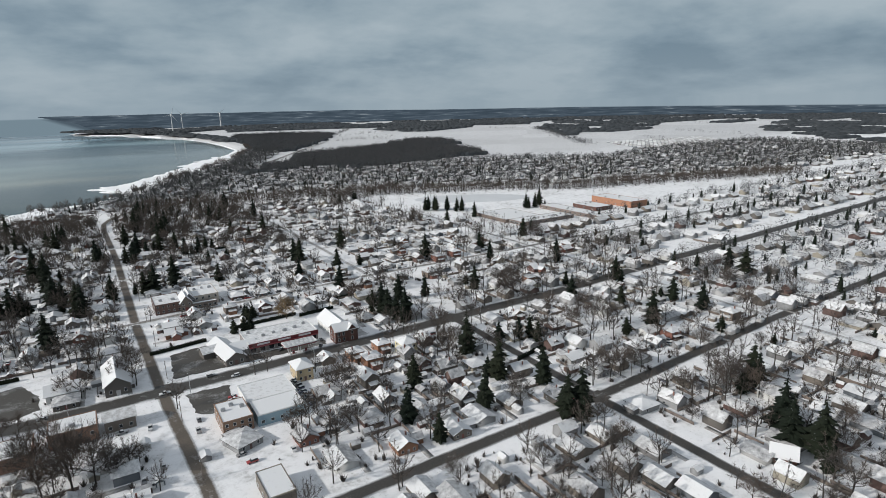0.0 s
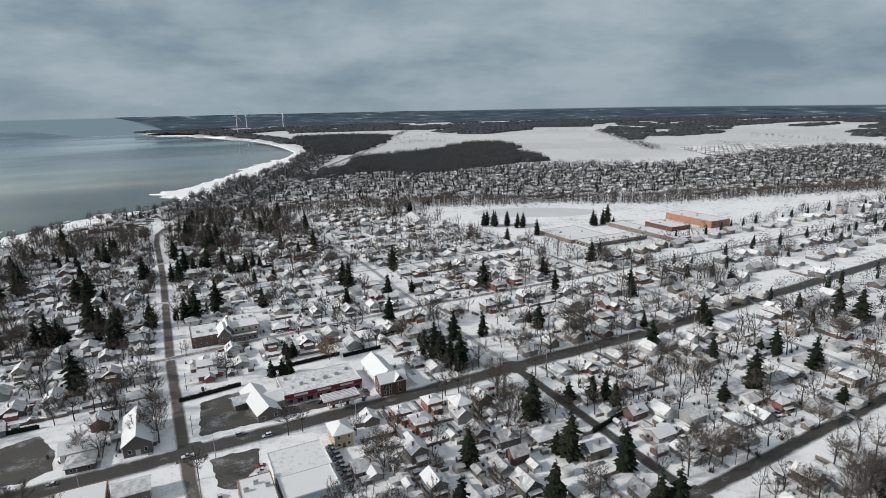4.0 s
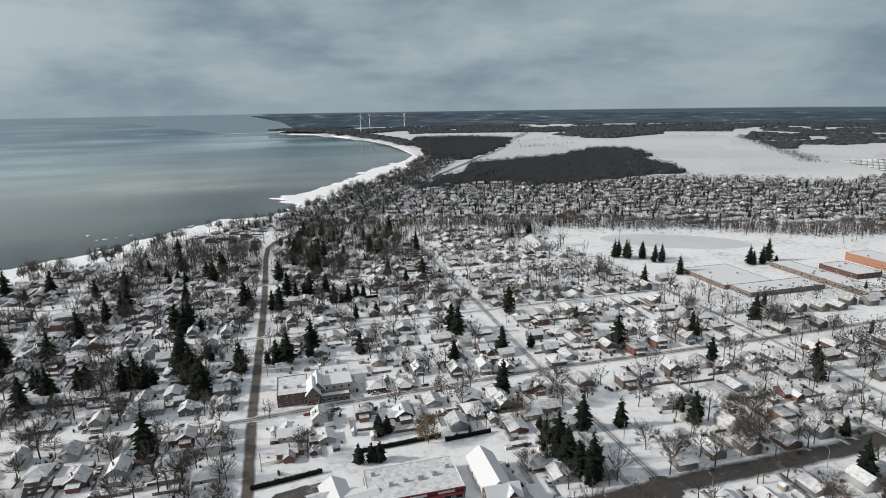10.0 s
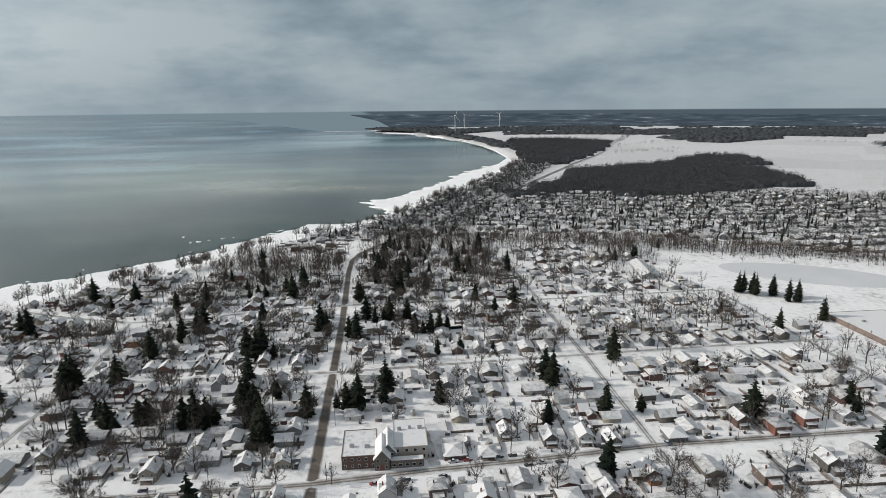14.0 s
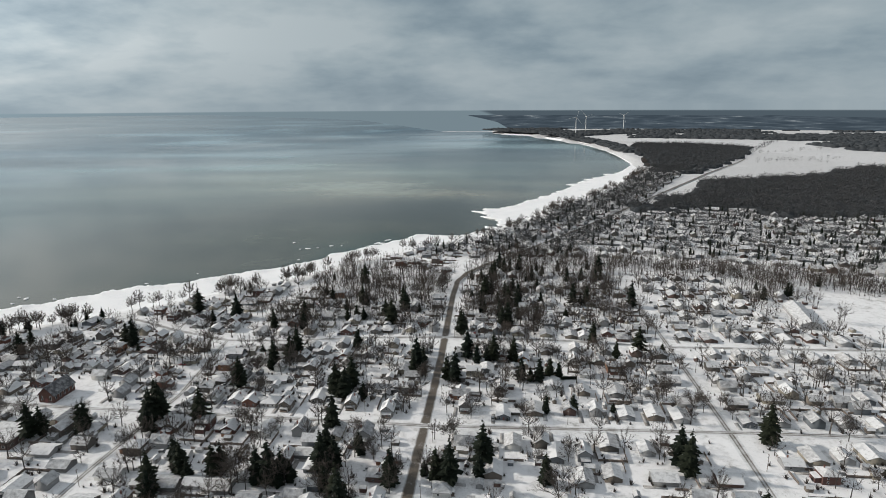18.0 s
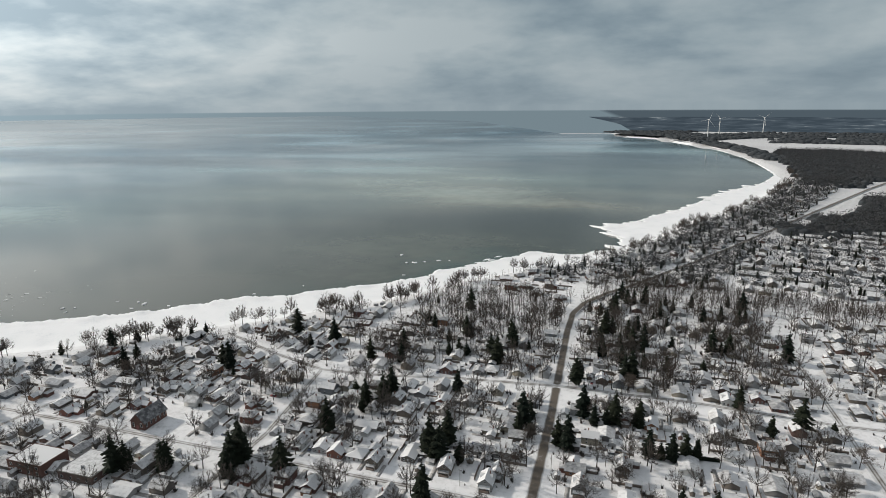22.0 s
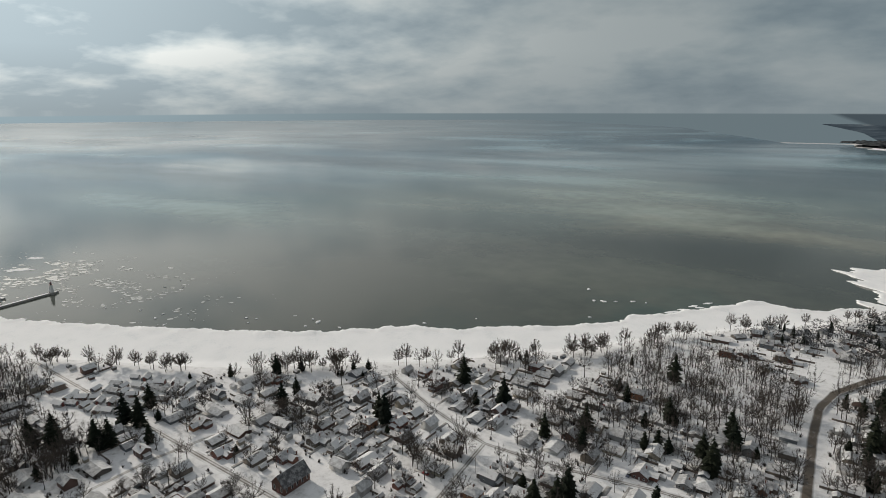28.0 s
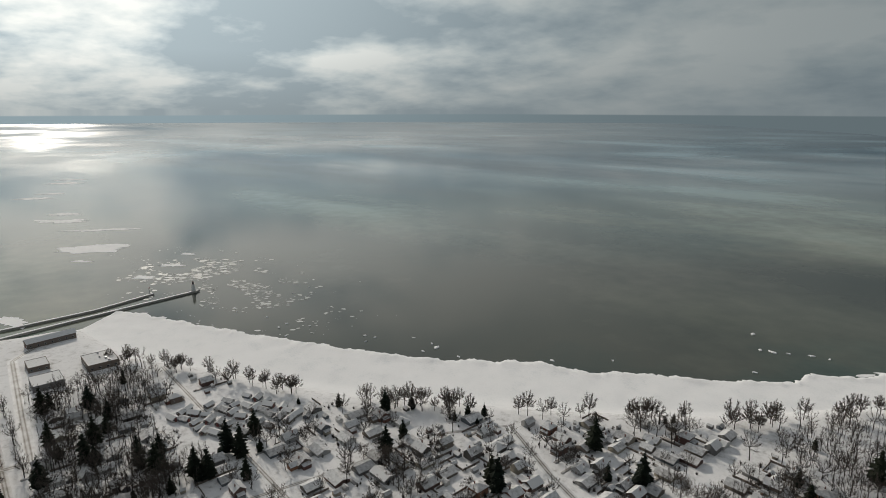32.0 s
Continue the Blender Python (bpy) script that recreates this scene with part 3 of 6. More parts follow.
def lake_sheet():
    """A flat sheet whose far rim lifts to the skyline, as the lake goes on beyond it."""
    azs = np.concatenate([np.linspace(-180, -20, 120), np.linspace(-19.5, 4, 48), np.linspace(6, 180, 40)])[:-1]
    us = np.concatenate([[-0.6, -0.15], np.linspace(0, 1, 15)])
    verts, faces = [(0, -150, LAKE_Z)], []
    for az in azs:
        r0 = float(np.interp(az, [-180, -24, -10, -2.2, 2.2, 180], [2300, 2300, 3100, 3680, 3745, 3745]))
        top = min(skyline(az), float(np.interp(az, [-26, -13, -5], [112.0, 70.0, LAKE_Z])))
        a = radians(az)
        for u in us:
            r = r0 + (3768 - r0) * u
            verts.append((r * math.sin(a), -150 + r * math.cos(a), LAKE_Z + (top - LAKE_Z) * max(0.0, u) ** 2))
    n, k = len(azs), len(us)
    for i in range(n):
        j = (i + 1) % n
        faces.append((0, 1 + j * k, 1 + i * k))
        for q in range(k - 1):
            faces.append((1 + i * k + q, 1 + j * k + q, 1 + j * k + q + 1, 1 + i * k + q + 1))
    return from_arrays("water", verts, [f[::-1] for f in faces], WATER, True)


tagged(lake_sheet(), "grey-green lake with silt streaks and painted pale reflections", "lake", kind="structure")


def resample(pts, step):
    pts = np.array(pts, float)
    seg = np.hypot(*np.diff(pts, axis=0).T)
    s = np.concatenate([[0], np.cumsum(seg)])
    t = np.arange(0, s[-1], step)
    return np.column_stack([np.interp(t, s, pts[:, 0]), np.interp(t, s, pts[:, 1])])


def nearest_on_shore(p):
    best = None
    for a, b in zip(_sa[:-1], _sa[1:]):
        d = b - a
        u = min(1, max(0, ((p - a) @ d) / (d @ d)))
        q = a + u * d
        r = np.hypot(*(p - q))
        if best is None or r < best[0]:
            best = (r, q)
    return best[1]


edge = resample(ICE_EDGE, 2.0)
inner = np.array([nearest_on_shore(p) for p in edge])
for _ in range(12):
    inner[1:-1] = (inner[:-2] + inner[1:-1] * 2 + inner[2:]) / 4
verts, faces, rows_ = [], [], 22
for i, (p, q) in enumerate(zip(edge, inner)):
    d = p - q
    L = max(1.0, np.hypot(*d))
    jag = 5.0 * noise.noise((i * 0.11, 2.0, 0)) + 3.0 * noise.noise((i * 0.37, 9.0, 0)) + 1.8 * noise.noise((i * 0.9, 5.0, 0)) + 1.4 * noise.noise((i * 2.3, 7.0, 0))
    if 590 < p[1] < 1330:
        jag += 36.0 * max(0.0, noise.noise((i * 0.075, 4.0, 0))) - 30.0 * max(0.0, noise.noise((i * 0.19, 8.0, 0)))
    p2, q2 = p + d / L * jag, q - d / L * 6.0
    for k in range(rows_ + 1):
        u = k / rows_
        x, y = p2 + (q2 - p2) * u
        ridge = 1.5 * math.exp(-((u - 0.07) / 0.06) ** 2) * (0.35 + noise.noise((i * 0.08, 0, 1)) + 0.8 * noise.noise((i * 0.6, u * 9, 4)))
        z = LAKE_Z + 0.35 + 0.5 * u + max(0, ridge) + 0.45 * noise.noise((x * 0.06, y * 0.06, 0)) + 0.25 * noise.noise((x * 0.3, y * 0.3, 2)) + 3.6 * max(0, u - 0.72) / 0.28
        if k == 0:
            z = LAKE_Z - 0.4
        verts.append((x, y, z))
for i in range(len(edge) - 1):
    for k in range(rows_):
        a = i * (rows_ + 1) + k
        faces.append((a, a + 1, a + rows_ + 2, a + rows_ + 1))
ice = from_arrays("shore_ice", verts, faces, ICE, True)
tagged(ice, "broad white shelf of snow-covered shore ice", "ice", kind="structure")


def floe(x, y, r, seed):
    rg = random.Random(seed)
    bm = bmesh.new()
    k = 11
    base = [(math.cos(2 * math.pi * i / k) * r * rg.uniform(0.6, 1.2), math.sin(2 * math.pi * i / k) * r * rg.uniform(0.35, 0.7)) for i in range(k)]
    lo = [bm.verts.new((a, b, -0.3)) for a, b in base]
    hi = [bm.verts.new((a * 0.9, b * 0.9, 0.25 + rg.uniform(0, 0.5))) for a, b in base]
    c = bm.verts.new((0, 0, 0.5 + 0.1 * r))
    for i in range(k):
        j = (i + 1) % k
        bm.faces.new((lo[i], lo[j], hi[j], hi[i]))
        bm.faces.new((hi[i], hi[j], c))
    ob = link_mesh("ice_floe", bm, ICE)
    ob.matrix_basis = pose(x, y, LAKE_Z, 0, 0, rg.uniform(0, 360))
    tagged(ob, "small white ice floe drifting off the shore", "ice floe", "ice floes on the lake")


# far backdrop: the last of the land and of the lake, up to the skyline; it glows by itself
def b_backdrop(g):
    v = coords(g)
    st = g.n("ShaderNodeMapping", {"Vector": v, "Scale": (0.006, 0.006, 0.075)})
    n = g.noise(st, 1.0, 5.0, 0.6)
    # blue-grey woods and fields with the haze of distance painted in
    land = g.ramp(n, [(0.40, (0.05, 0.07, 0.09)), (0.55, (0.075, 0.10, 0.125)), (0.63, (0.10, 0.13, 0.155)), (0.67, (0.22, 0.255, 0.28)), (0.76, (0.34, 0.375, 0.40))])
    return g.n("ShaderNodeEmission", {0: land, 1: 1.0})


def curtain(name, r, az0, az1, top, mat, label, foot=lambda az: -12.0):
    """A curved strip of distance standing behind everything."""
    verts, faces = [], []
    steps = int((az1 - az0) * 2.5)
    for i in range(steps + 1):
        az = az0 + (az1 - az0) * i / steps
        a = radians(az)
        for z in (foot(az), top(az)):
            verts.append((r * math.sin(a), -150 + r * math.cos(a), z))
    for i in range(steps):
        faces.append((2 * i, 2 * i + 2, 2 * i + 3, 2 * i + 1))
    return tagged(from_arrays(name, verts, faces, mat), label, "backdrop", kind="structure")


curtain("backdrop", 3735, -2.7, 175, lambda az: skyline(az) + 1.0 + 2.0 * noise.noise((az * 0.4, 0, 7)) * min(1.0, (az + 2.7) / 6.0), material("distance", b_backdrop), "self-lit backdrop of the far shore, haze and dark woods in its colour",
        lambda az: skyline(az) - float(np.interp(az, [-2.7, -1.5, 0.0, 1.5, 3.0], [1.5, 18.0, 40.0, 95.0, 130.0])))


# ---- roads ----
def road(pts, width, mat, z, label, name="road"):
    pts = resample([tuple(p) for p in pts], 6.0).tolist() + [list(pts[-1])]
    P = np.array(pts)
    T = np.gradient(P, axis=0)
    T /= np.maximum(1e-6, np.hypot(T[:, 0], T[:, 1]))[:, None]
    Nn = np.column_stack([-T[:, 1], T[:, 0]])
    verts, faces, uv = [], [], []
    for p, n in zip(P, Nn):
        lift = 0.0 if p[1] < 330 else 1.0
        for s in (-0.5, -0.17, 0.17, 0.5):
            q = p + n * width * s
            verts.append((q[0], q[1], z + lift + 0.05 * (1 - 4 * s * s)))
            uv.append((s + 0.5, 0))
    for i in range(len(P) - 1):
        for k in range(3):
            a = i * 4 + k
            faces.append((a, a + 1, a + 5, a + 4))
    ob = from_arrays(name, verts, [f[::-1] for f in faces], mat)
    lay = ob.data.uv_layers.new(name="across")
    for lp in ob.data.loops:
        lay.data[lp.index].uv = uv[lp.vertex_index]
    return tagged(ob, label, "road", kind="structure")


SHORE_ROAD = [(8, -420), (6, -175), (2, -94), (0, 0), (0, 170), (-3, 300), (-2, 339), (5, 366), (21, 396), (44, 428), (70, 470), (110, 535), (157, 615), (242, 766), (363, 981), (489, 1202), (655, 1471), (1200, 2465), (1900, 3700)]
MAIN = [(-600, -100), (-52, -96), (80, -94), (153, -91), (223, -90), (381, -78), (634, -60), (1500, 0)]
road(SHORE_ROAD, 5.3, ASPHALT, 0.06, "bare brown asphalt road with slush between snow verges")
road(MAIN, 10.6, WET_ASPHALT, 0.11, "wide dark main street, wet asphalt with snow at the kerbs")
road([(-600, -206), (46, -200), (147, -197), (281, -188), (414, -184), (900, -150)], 6.0, WET_ASPHALT, 0.09, "dark asphalt side street with snowy edges")
road([(145, -420), (145, -197), (146, -91)], 5.2, WET_ASPHALT, 0.07, "dark asphalt side street with snowy edges")
road([(146, -91), (143, 0), (144, 100), (143, 208), (141, 330)], 5.0, ROAD_MID, 0.07, "snow-packed side street with dark wheel tracks")
road([(-600, 4), (-58, 0), (0, 0)], 4.8, ROAD_DARK, 0.09, "snow-packed side street with dark wheel tracks")
road([(0, 0), (48, 4), (90, 6), (143, 10), (279, 10), (330, 12), (700, 20)], 5.6, ROAD_DARK, 0.09, "snow-packed side street with dark wheel tracks")
road([(-460, 104), (-144, 101), (4, 99), (146, 105), (256, 108), (300, 108)], 4.8, ROAD_MID, 0.09, "snow-packed side street with dark wheel tracks")
road([(-240, 232), (-193, 211), (-146, 195), (-105, 197), (-60, 206), (0, 212), (71, 212), (144, 206), (285, 211)], 4.8, ROAD_MID, 0.09, "snow-packed lane with grey wheel tracks")
road([(-139, -420), (-139, 50), (-136, 120), (-145, 195)], 4.8, ROAD_MID, 0.07, "snow-packed side street with dark wheel tracks")
road([(-276, -300), (-276, 87), (-268, 130), (-262, 190), (-240, 230)], 4.2, ROAD_MID, 0.07, "snow-packed lane with grey wheel tracks")
road([(-420, -300), (-380, 15), (-440, 18), (-543, 24), (-585, 60)], 6.5, ROAD_MID, 0.10, "snow-packed street down to the pier")
road([(283, -420), (283, -188), (284, -84), (284, 10), (285, 120), (284, 211)], 4.8, ROAD_MID, 0.07, "snow-packed side street with dark wheel tracks")


# ---- trees ----
def grow(bm, a, d, length, r, level, rg, spread, twig_w, counts):
    """A limb and its branches; the last level is thin twigs."""
    b = a + d * length
    if level == len(counts):
        s = d.cross(Vector((rg.uniform(-1, 1), rg.uniform(-1, 1), rg.uniform(-1, 1)))).normalized() * twig_w
        v = [bm.verts.new(p) for p in (a - s, a + s, b)]
        bm.faces.new(v)
        return
    tube(bm, a, b, r, r * 0.55, 4 if level == 0 else 3)
    for i in range(counts[level]):
        u = rg.uniform(0.3, 1.0) if i else 1.0
        w = Vector((rg.gauss(0, 1), rg.gauss(0, 1), rg.gauss(0.3, 0.5))).normalized()
        nd = (d * (1 - spread) + w * spread).normalized()
        grow(bm, a + (b - a) * u, nd, length * rg.uniform(0.55, 0.85), r * 0.5 * (1.1 - 0.4 * u), level + 1, rg, spread, twig_w, counts)


def tree_meshes(h, seed, counts=(5, 6, 8), spread=0.5, twig_w=0.035, limbs=10):
    rg = random.Random(seed)
    trunk, crown = bmesh.new(), bmesh.new()
    r = 0.012 * h + 0.05
    p, d = Vector((0, 0, -0.2)), Vector((rg.uniform(-0.06, 0.06), rg.uniform(-0.06, 0.06), 1)).normalized()
    for i in range(3):
        q = p + d * h * 0.14
        tube(trunk, p, q, r, r * 0.85, 6)
        p, r = q, r * 0.85
        d = (d + Vector((rg.uniform(-0.1, 0.1), rg.uniform(-0.1, 0.1), 0))).normalized()
        if i:
            for _ in range(limbs // 2):
                a = rg.uniform(0, 2 * math.pi)
                nd = Vector((math.cos(a), math.sin(a), rg.uniform(0.35, 1.3))).normalized()
                grow(crown, p - d * h * rg.uniform(0, 0.1), nd, h * rg.uniform(0.2, 0.28), r * 0.5, 0, rg, spread, twig_w, counts)
    grow(crown, p, d, h * 0.26, r * 0.8, 0, rg, spread, twig_w, counts)
    return trunk, crown


def bare_tree(h, seed, label, twigs=TWIG, **kw):
    ob = thing("bare_tree", label, "tree", "bare trees of the town")
    t, c = tree_meshes(h, seed, **kw)
    part("trunk", t, BARK, ob)
    part("crown", c, twigs, ob)
    return ob


def conifer_meshes(h, width, seed, layers=23, arms=13):
    rg = random.Random(seed)
    trunk, crown = bmesh.new(), bmesh.new()
    tube(trunk, (0, 0, -0.2), (0, 0, h * 0.97), 0.014 * h + 0.05, 0.03, 6)
    tube(crown, (0, 0, h * 0.12), (0, 0, h * 0.45), width * 0.2, width * 0.16, 6)
    tube(crown, (0, 0, h * 0.45), (0, 0, h * 0.85), width * 0.16, 0.08, 6)
    for i in range(layers):
        u = i / layers
        z = h * (0.07 + 0.9 * u)
        reach = width * 0.5 * (0.55 + 0.45 * min(1.0, u / 0.16)) * (1 - u) ** 0.72 * rg.uniform(0.62, 1.25) + 0.15
        for k in range(max(5, int(arms * (1 - 0.45 * u)))):
            a = 2 * math.pi * (k + rg.uniform(-0.3, 0.3)) / arms + i * 1.7
            L = reach * rg.uniform(0.5, 1.22)
            if rg.random() < 0.1:
                continue
            c, s = math.cos(a), math.sin(a)
            w = L * rg.uniform(0.24, 0.38)
            dr = L * rg.uniform(0.12, 0.42) + 0.15
            root = (0, 0, z + 0.05 * h * (1 - u))
            m1, m2 = (c * L * 0.6 - s * w, s * L * 0.6 + c * w, z - dr * 0.55), (c * L * 0.6 + s * w, s * L * 0.6 - c * w, z - dr * 0.5)
            mid = (c * L * 0.62, s * L * 0.62, z - dr * 0.12)
            tip = (c * L, s * L, z - dr * rg.uniform(0.5, 0.9))
            vs = [crown.verts.new(p) for p in (root, m1, mid, m2, tip)]
            for f in ((0, 1, 2), (0, 2, 3), (1, 4, 2), (2, 4, 3)):
                crown.faces.new([vs[j] for j in f])
    top = [crown.verts.new(p) for p in ((0.18, 0, h * 0.95), (-0.12, 0.16, h * 0.95), (-0.12, -0.16, h * 0.95), (0, 0, h))]
    for f in ((0, 1, 3), (1, 2, 3), (2, 0, 3)):
        crown.faces.new([top[j] for j in f])
    return trunk, crown


def conifer(h, width, seed, label):
    ob = thing("conifer", label, "tree", "conifers of the town")
    t, c = conifer_meshes(h, width, seed)
    part("trunk", t, BARK, ob)
    part("crown", c, NEEDLES, ob)
    return ob


# ---- stuff: many small copies joined in one mesh ----
def arrays(*bms):
    """Vertices, triangles and material numbers of several bmeshes, one material each unless set by face."""
    V, F, M = [], [], []
    base = 0
    for bm, mat in bms:
        bmesh.ops.triangulate(bm, faces=bm.faces[:])
        bm.verts.index_update()
        V += [tuple(v.co) for v in bm.verts]
        for f in bm.faces:
            F.append([base + v.index for v in f.verts])
            M.append(mat if mat is not None else f.material_index)
        base = len(V)
        bm.free()
    return np.array(V), np.array(F), np.array(M)


def scatter(name, protos, places, mats, label, category, kind="stuff"):
    """places: (proto, x, y, z, turn in radians, scale, scale of z)."""
    VV, FF, MM, base = [], [], [], 0
    for k, x, y, z, a, s, sz in places:
        V, F, M = protos[k]
        c, sn = math.cos(a) * s, math.sin(a) * s
        W = np.column_stack([V[:, 0] * c - V[:, 1] * sn + x, V[:, 0] * sn + V[:, 1] * c + y, V[:, 2] * sz + z])
        VV.append(W)
        FF.append(F + base)
        MM.append(M)
        base += len(V)
    V, F, M = np.concatenate(VV), np.concatenate(FF), np.concatenate(MM)
    me = bpy.data.meshes.new(name)
    me.vertices.add(len(V))
    me.vertices.foreach_set("co", V.ravel())
    me.loops.add(F.size)
    me.loops.foreach_set("vertex_index", F.ravel())
    me.polygons.add(len(F))
    me.polygons.foreach_set("loop_start", np.arange(0, F.size, 3))
    me.polygons.foreach_set("loop_total", np.full(len(F), 3))
    for m in mats:
        me.materials.append(m)
    me.polygons.foreach_set("material_index", M)
    me.update(calc_edges=True)
    return tagged(new(name, me), label, category, kind=kind)


# ---- cars, poles, fences ----
def car(kind, label):
    ob = thing("car", label, "car", "parked cars")
    bm = bmesh.new()
    L, W = {"sedan": (4.6, 1.8), "suv": (4.7, 1.9), "pickup": (5.6, 2.0)}[kind]
    hood, top = {"sedan": (0.95, 1.45), "suv": (1.05, 1.75), "pickup": (1.1, 1.85)}[kind]
    prof = {"sedan": [(-0.5, 0.35), (-0.5, 0.8), (-0.3, hood), (0.42, hood), (0.5, 0.75), (0.5, 0.35)],
            "suv": [(-0.5, 0.4), (-0.5, 0.9), (-0.28, hood), (0.48, hood), (0.5, 0.8), (0.5, 0.4)],
            "pickup": [(-0.5, 0.5), (-0.5, 0.95), (-0.28, hood), (0.49, hood), (0.5, 0.9), (0.5, 0.5)]}[kind]
    cab = {"sedan": [(-0.2, hood), (-0.06, top), (0.2, top), (0.36, hood)], "suv": [(-0.2, hood), (-0.09, top), (0.42, top), (0.48, hood)],
           "pickup": [(-0.2, hood), (-0.1, top), (0.1, top), (0.14, hood)]}[kind]
    for pr, y, mat in ((prof, W / 2, 0),):
        vs = [[bm.verts.new((x * L, s * y, z)) for x, z in pr] for s in (-1, 1)]
        n = len(pr)
        bm.faces.new(vs[0][::-1])
        bm.faces.new(vs[1])
        for i in range(n):
            bm.faces.new((vs[0][i], vs[0][(i + 1) % n], vs[1][(i + 1) % n], vs[1][i]))
    bmesh.ops.recalc_face_normals(bm, faces=bm.faces[:])
    bmesh.ops.bevel(bm, geom=[e for e in bm.edges], offset=0.07, segments=1, affect="EDGES")
    part("body", bm, PAINT, ob)
    bm = bmesh.new()
    vs = [[bm.verts.new((x * L, s * W * (0.47 if z == hood else 0.38), z)) for x, z in cab] for s in (-1, 1)]
    bm.faces.new(vs[0][::-1])
    bm.faces.new(vs[1])
    for i in range(3):
        bm.faces.new((vs[0][i], vs[0][i + 1], vs[1][i + 1], vs[1][i]))
    bmesh.ops.recalc_face_normals(bm, faces=bm.faces[:])
    part("glazing", bm, GLASS, ob, "dark glass round the cabin")
    x0, x1 = cab[1][0] * L, cab[2][0] * L
    part("roof", boxes((x0 - 0.05, -W * 0.39, top - 0.01, x1 + 0.05, W * 0.39, top + 0.05)), ROOF, ob, "roof panel with a dusting of snow")
    if kind == "pickup":
        part("bed_floor", boxes((0.15 * L, -W * 0.42, hood - 0.02, 0.48 * L, W * 0.42, hood + 0.06)), ROOF_WHITE, ob, "cargo bed full of snow")
    for x in (-0.31, 0.31):
        for s in (-1, 1):
            bm = bmesh.new()
            bmesh.ops.create_cone(bm, cap_ends=True, segments=10, radius1=0.34, radius2=0.34, depth=0.22, matrix=pose(x * L, s * (W / 2 - 0.1), 0.34, 90))
            part("wheel", bm, RUBBER, ob)
    return ob


def utility_pole(h, label, lamp=False):
    ob = thing("utility_pole", label, "pole", "poles along the streets")
    bm = bmesh.new()
    tube(bm, (0, 0, -0.2), (0, 0, h), 0.17, 0.11, 6)
    part("pole", bm, STEEL if lamp else WOOD, ob)
    if lamp:
        bm = bmesh.new()
        tube(bm, (0, 0, h - 0.1), (0, -2.2, h + 0.4), 0.06, 0.05, 5)
        part("arm", bm, STEEL, ob)
        part("lamp_head", boxes((-0.14, -2.8, h + 0.3, 0.14, -2.1, h + 0.45)), STEEL, ob)
    else:
        part("crossarm", boxes((-1.1, -0.06, h - 0.8, 1.1, 0.06, h - 0.66)), WOOD, ob)
        bm = bmesh.new()
        bmesh.ops.create_cone(bm, cap_ends=True, segments=8, radius1=0.24, radius2=0.24, depth=0.8, matrix=pose(0, 0.32, h - 1.9))
        part("transformer", bm, STEEL, ob)
    return ob


def fence(length, label, h=1.6):
    ob = thing("fence", label, "fence", "yard fences")
    k = max(2, int(length / 4.6))
    for i in range(k):
        x0, x1 = -length / 2 + i * length / k, -length / 2 + (i + 1) * length / k
        part("fence_panel", boxes((x0 + 0.06, -0.03, 0.05, x1 - 0.06, 0.03, h)), WOOD, ob)
    return ob


def hedge(length, h, seed, label):
    rg = random.Random(seed)
    bm = bmesh.new()
    for i in range(int(length * 75)):
        x, y, z = rg.uniform(-length / 2, length / 2), rg.gauss(0, 0.3), rg.uniform(0.0, h)
        r = rg.uniform(0.25, 0.5)
        a = [Vector((rg.uniform(-r, r), rg.uniform(-r, r), rg.uniform(-r, r))) + Vector((x, y, z)) for _ in range(3)]
        bm.faces.new([bm.verts.new(p) for p in a])
    box(bm, -length / 2, -0.4, -0.1, length / 2, 0.4, h * 0.85)
    ob = link_mesh("hedge", bm, NEEDLES)
    return tagged(ob, label, "hedge", "hedges")


# ---- the houses of the near town ----
STYLES = [
    house(9.0, 11.0, 3.1, 2.2, "gable", SIDING, "gabled bungalow with a side wing and a snowy roof", wing=True),
    house(7.4, 10.0, 4.4, 3.4, "gable", SIDING, "steep-gabled storey-and-a-half house with a snowy roof", porch=True, dormer=True),
    house(10.5, 11.0, 3.0, 2.5, "hip", SIDING, "low hip-roofed bungalow under thin snow", chimney=False, rear=True),
    house(8.6, 9.4, 5.8, 2.5, "hip", BRICKY, "two-storey brick house with a snowy hip roof", porch=True, storeys=2, rear=True),
    house(8.4, 10.5, 3.6, 2.8, "gable", SIDING, "gabled frame house with a side wing and snowy roof", wing=True, dormer=True),
    house(7.8, 10.5, 5.6, 3.0, "gable", SIDING, "two-storey frame house with a front porch in snow", porch=True, storeys=2, rear=True),
    house(8.0, 14.0, 2.9, 1.9, "gable", SIDING, "long low ranch house with a side wing and a snowy roof", chimney=False, wing=True),
    house(8.8, 10.0, 3.4, 3.0, "gable", BRICKY, "red brick cottage with a steep snowy gable", wing=True, rear=True),
    house(9.4, 9.4, 3.2, 3.0, "hip", SIDING, "square cottage with a pyramid roof in snow", porch=True, chimney=False),
]
SHEDS = [garage(4.2, 6.0, 2.5, 1.3, "small gabled garage with snow on its roof"), garage(6.2, 7.0, 2.7, 1.6, "wide gabled garage with snow on its roof"), garage(2.6, 3.4, 2.1, 0.8, "little garden shed capped with snow")]
used = {}
PLACED = []


def put(ob, x, y, turn, scale=1.0, z=0.0):
    """The first call moves the pattern itself, later ones copy it."""
    m = pose(x, y, z, 0, 0, turn)
    if ob.name not in used:
        used[ob.name] = ob
        ob.scale = (scale,) * 3
        ob.matrix_basis = m @ Matrix.Diagonal((scale, scale, scale, 1))
        return ob
    keep = ob.scale.copy()
    ob.scale = (scale,) * 3
    c = copy_thing(ob, m)
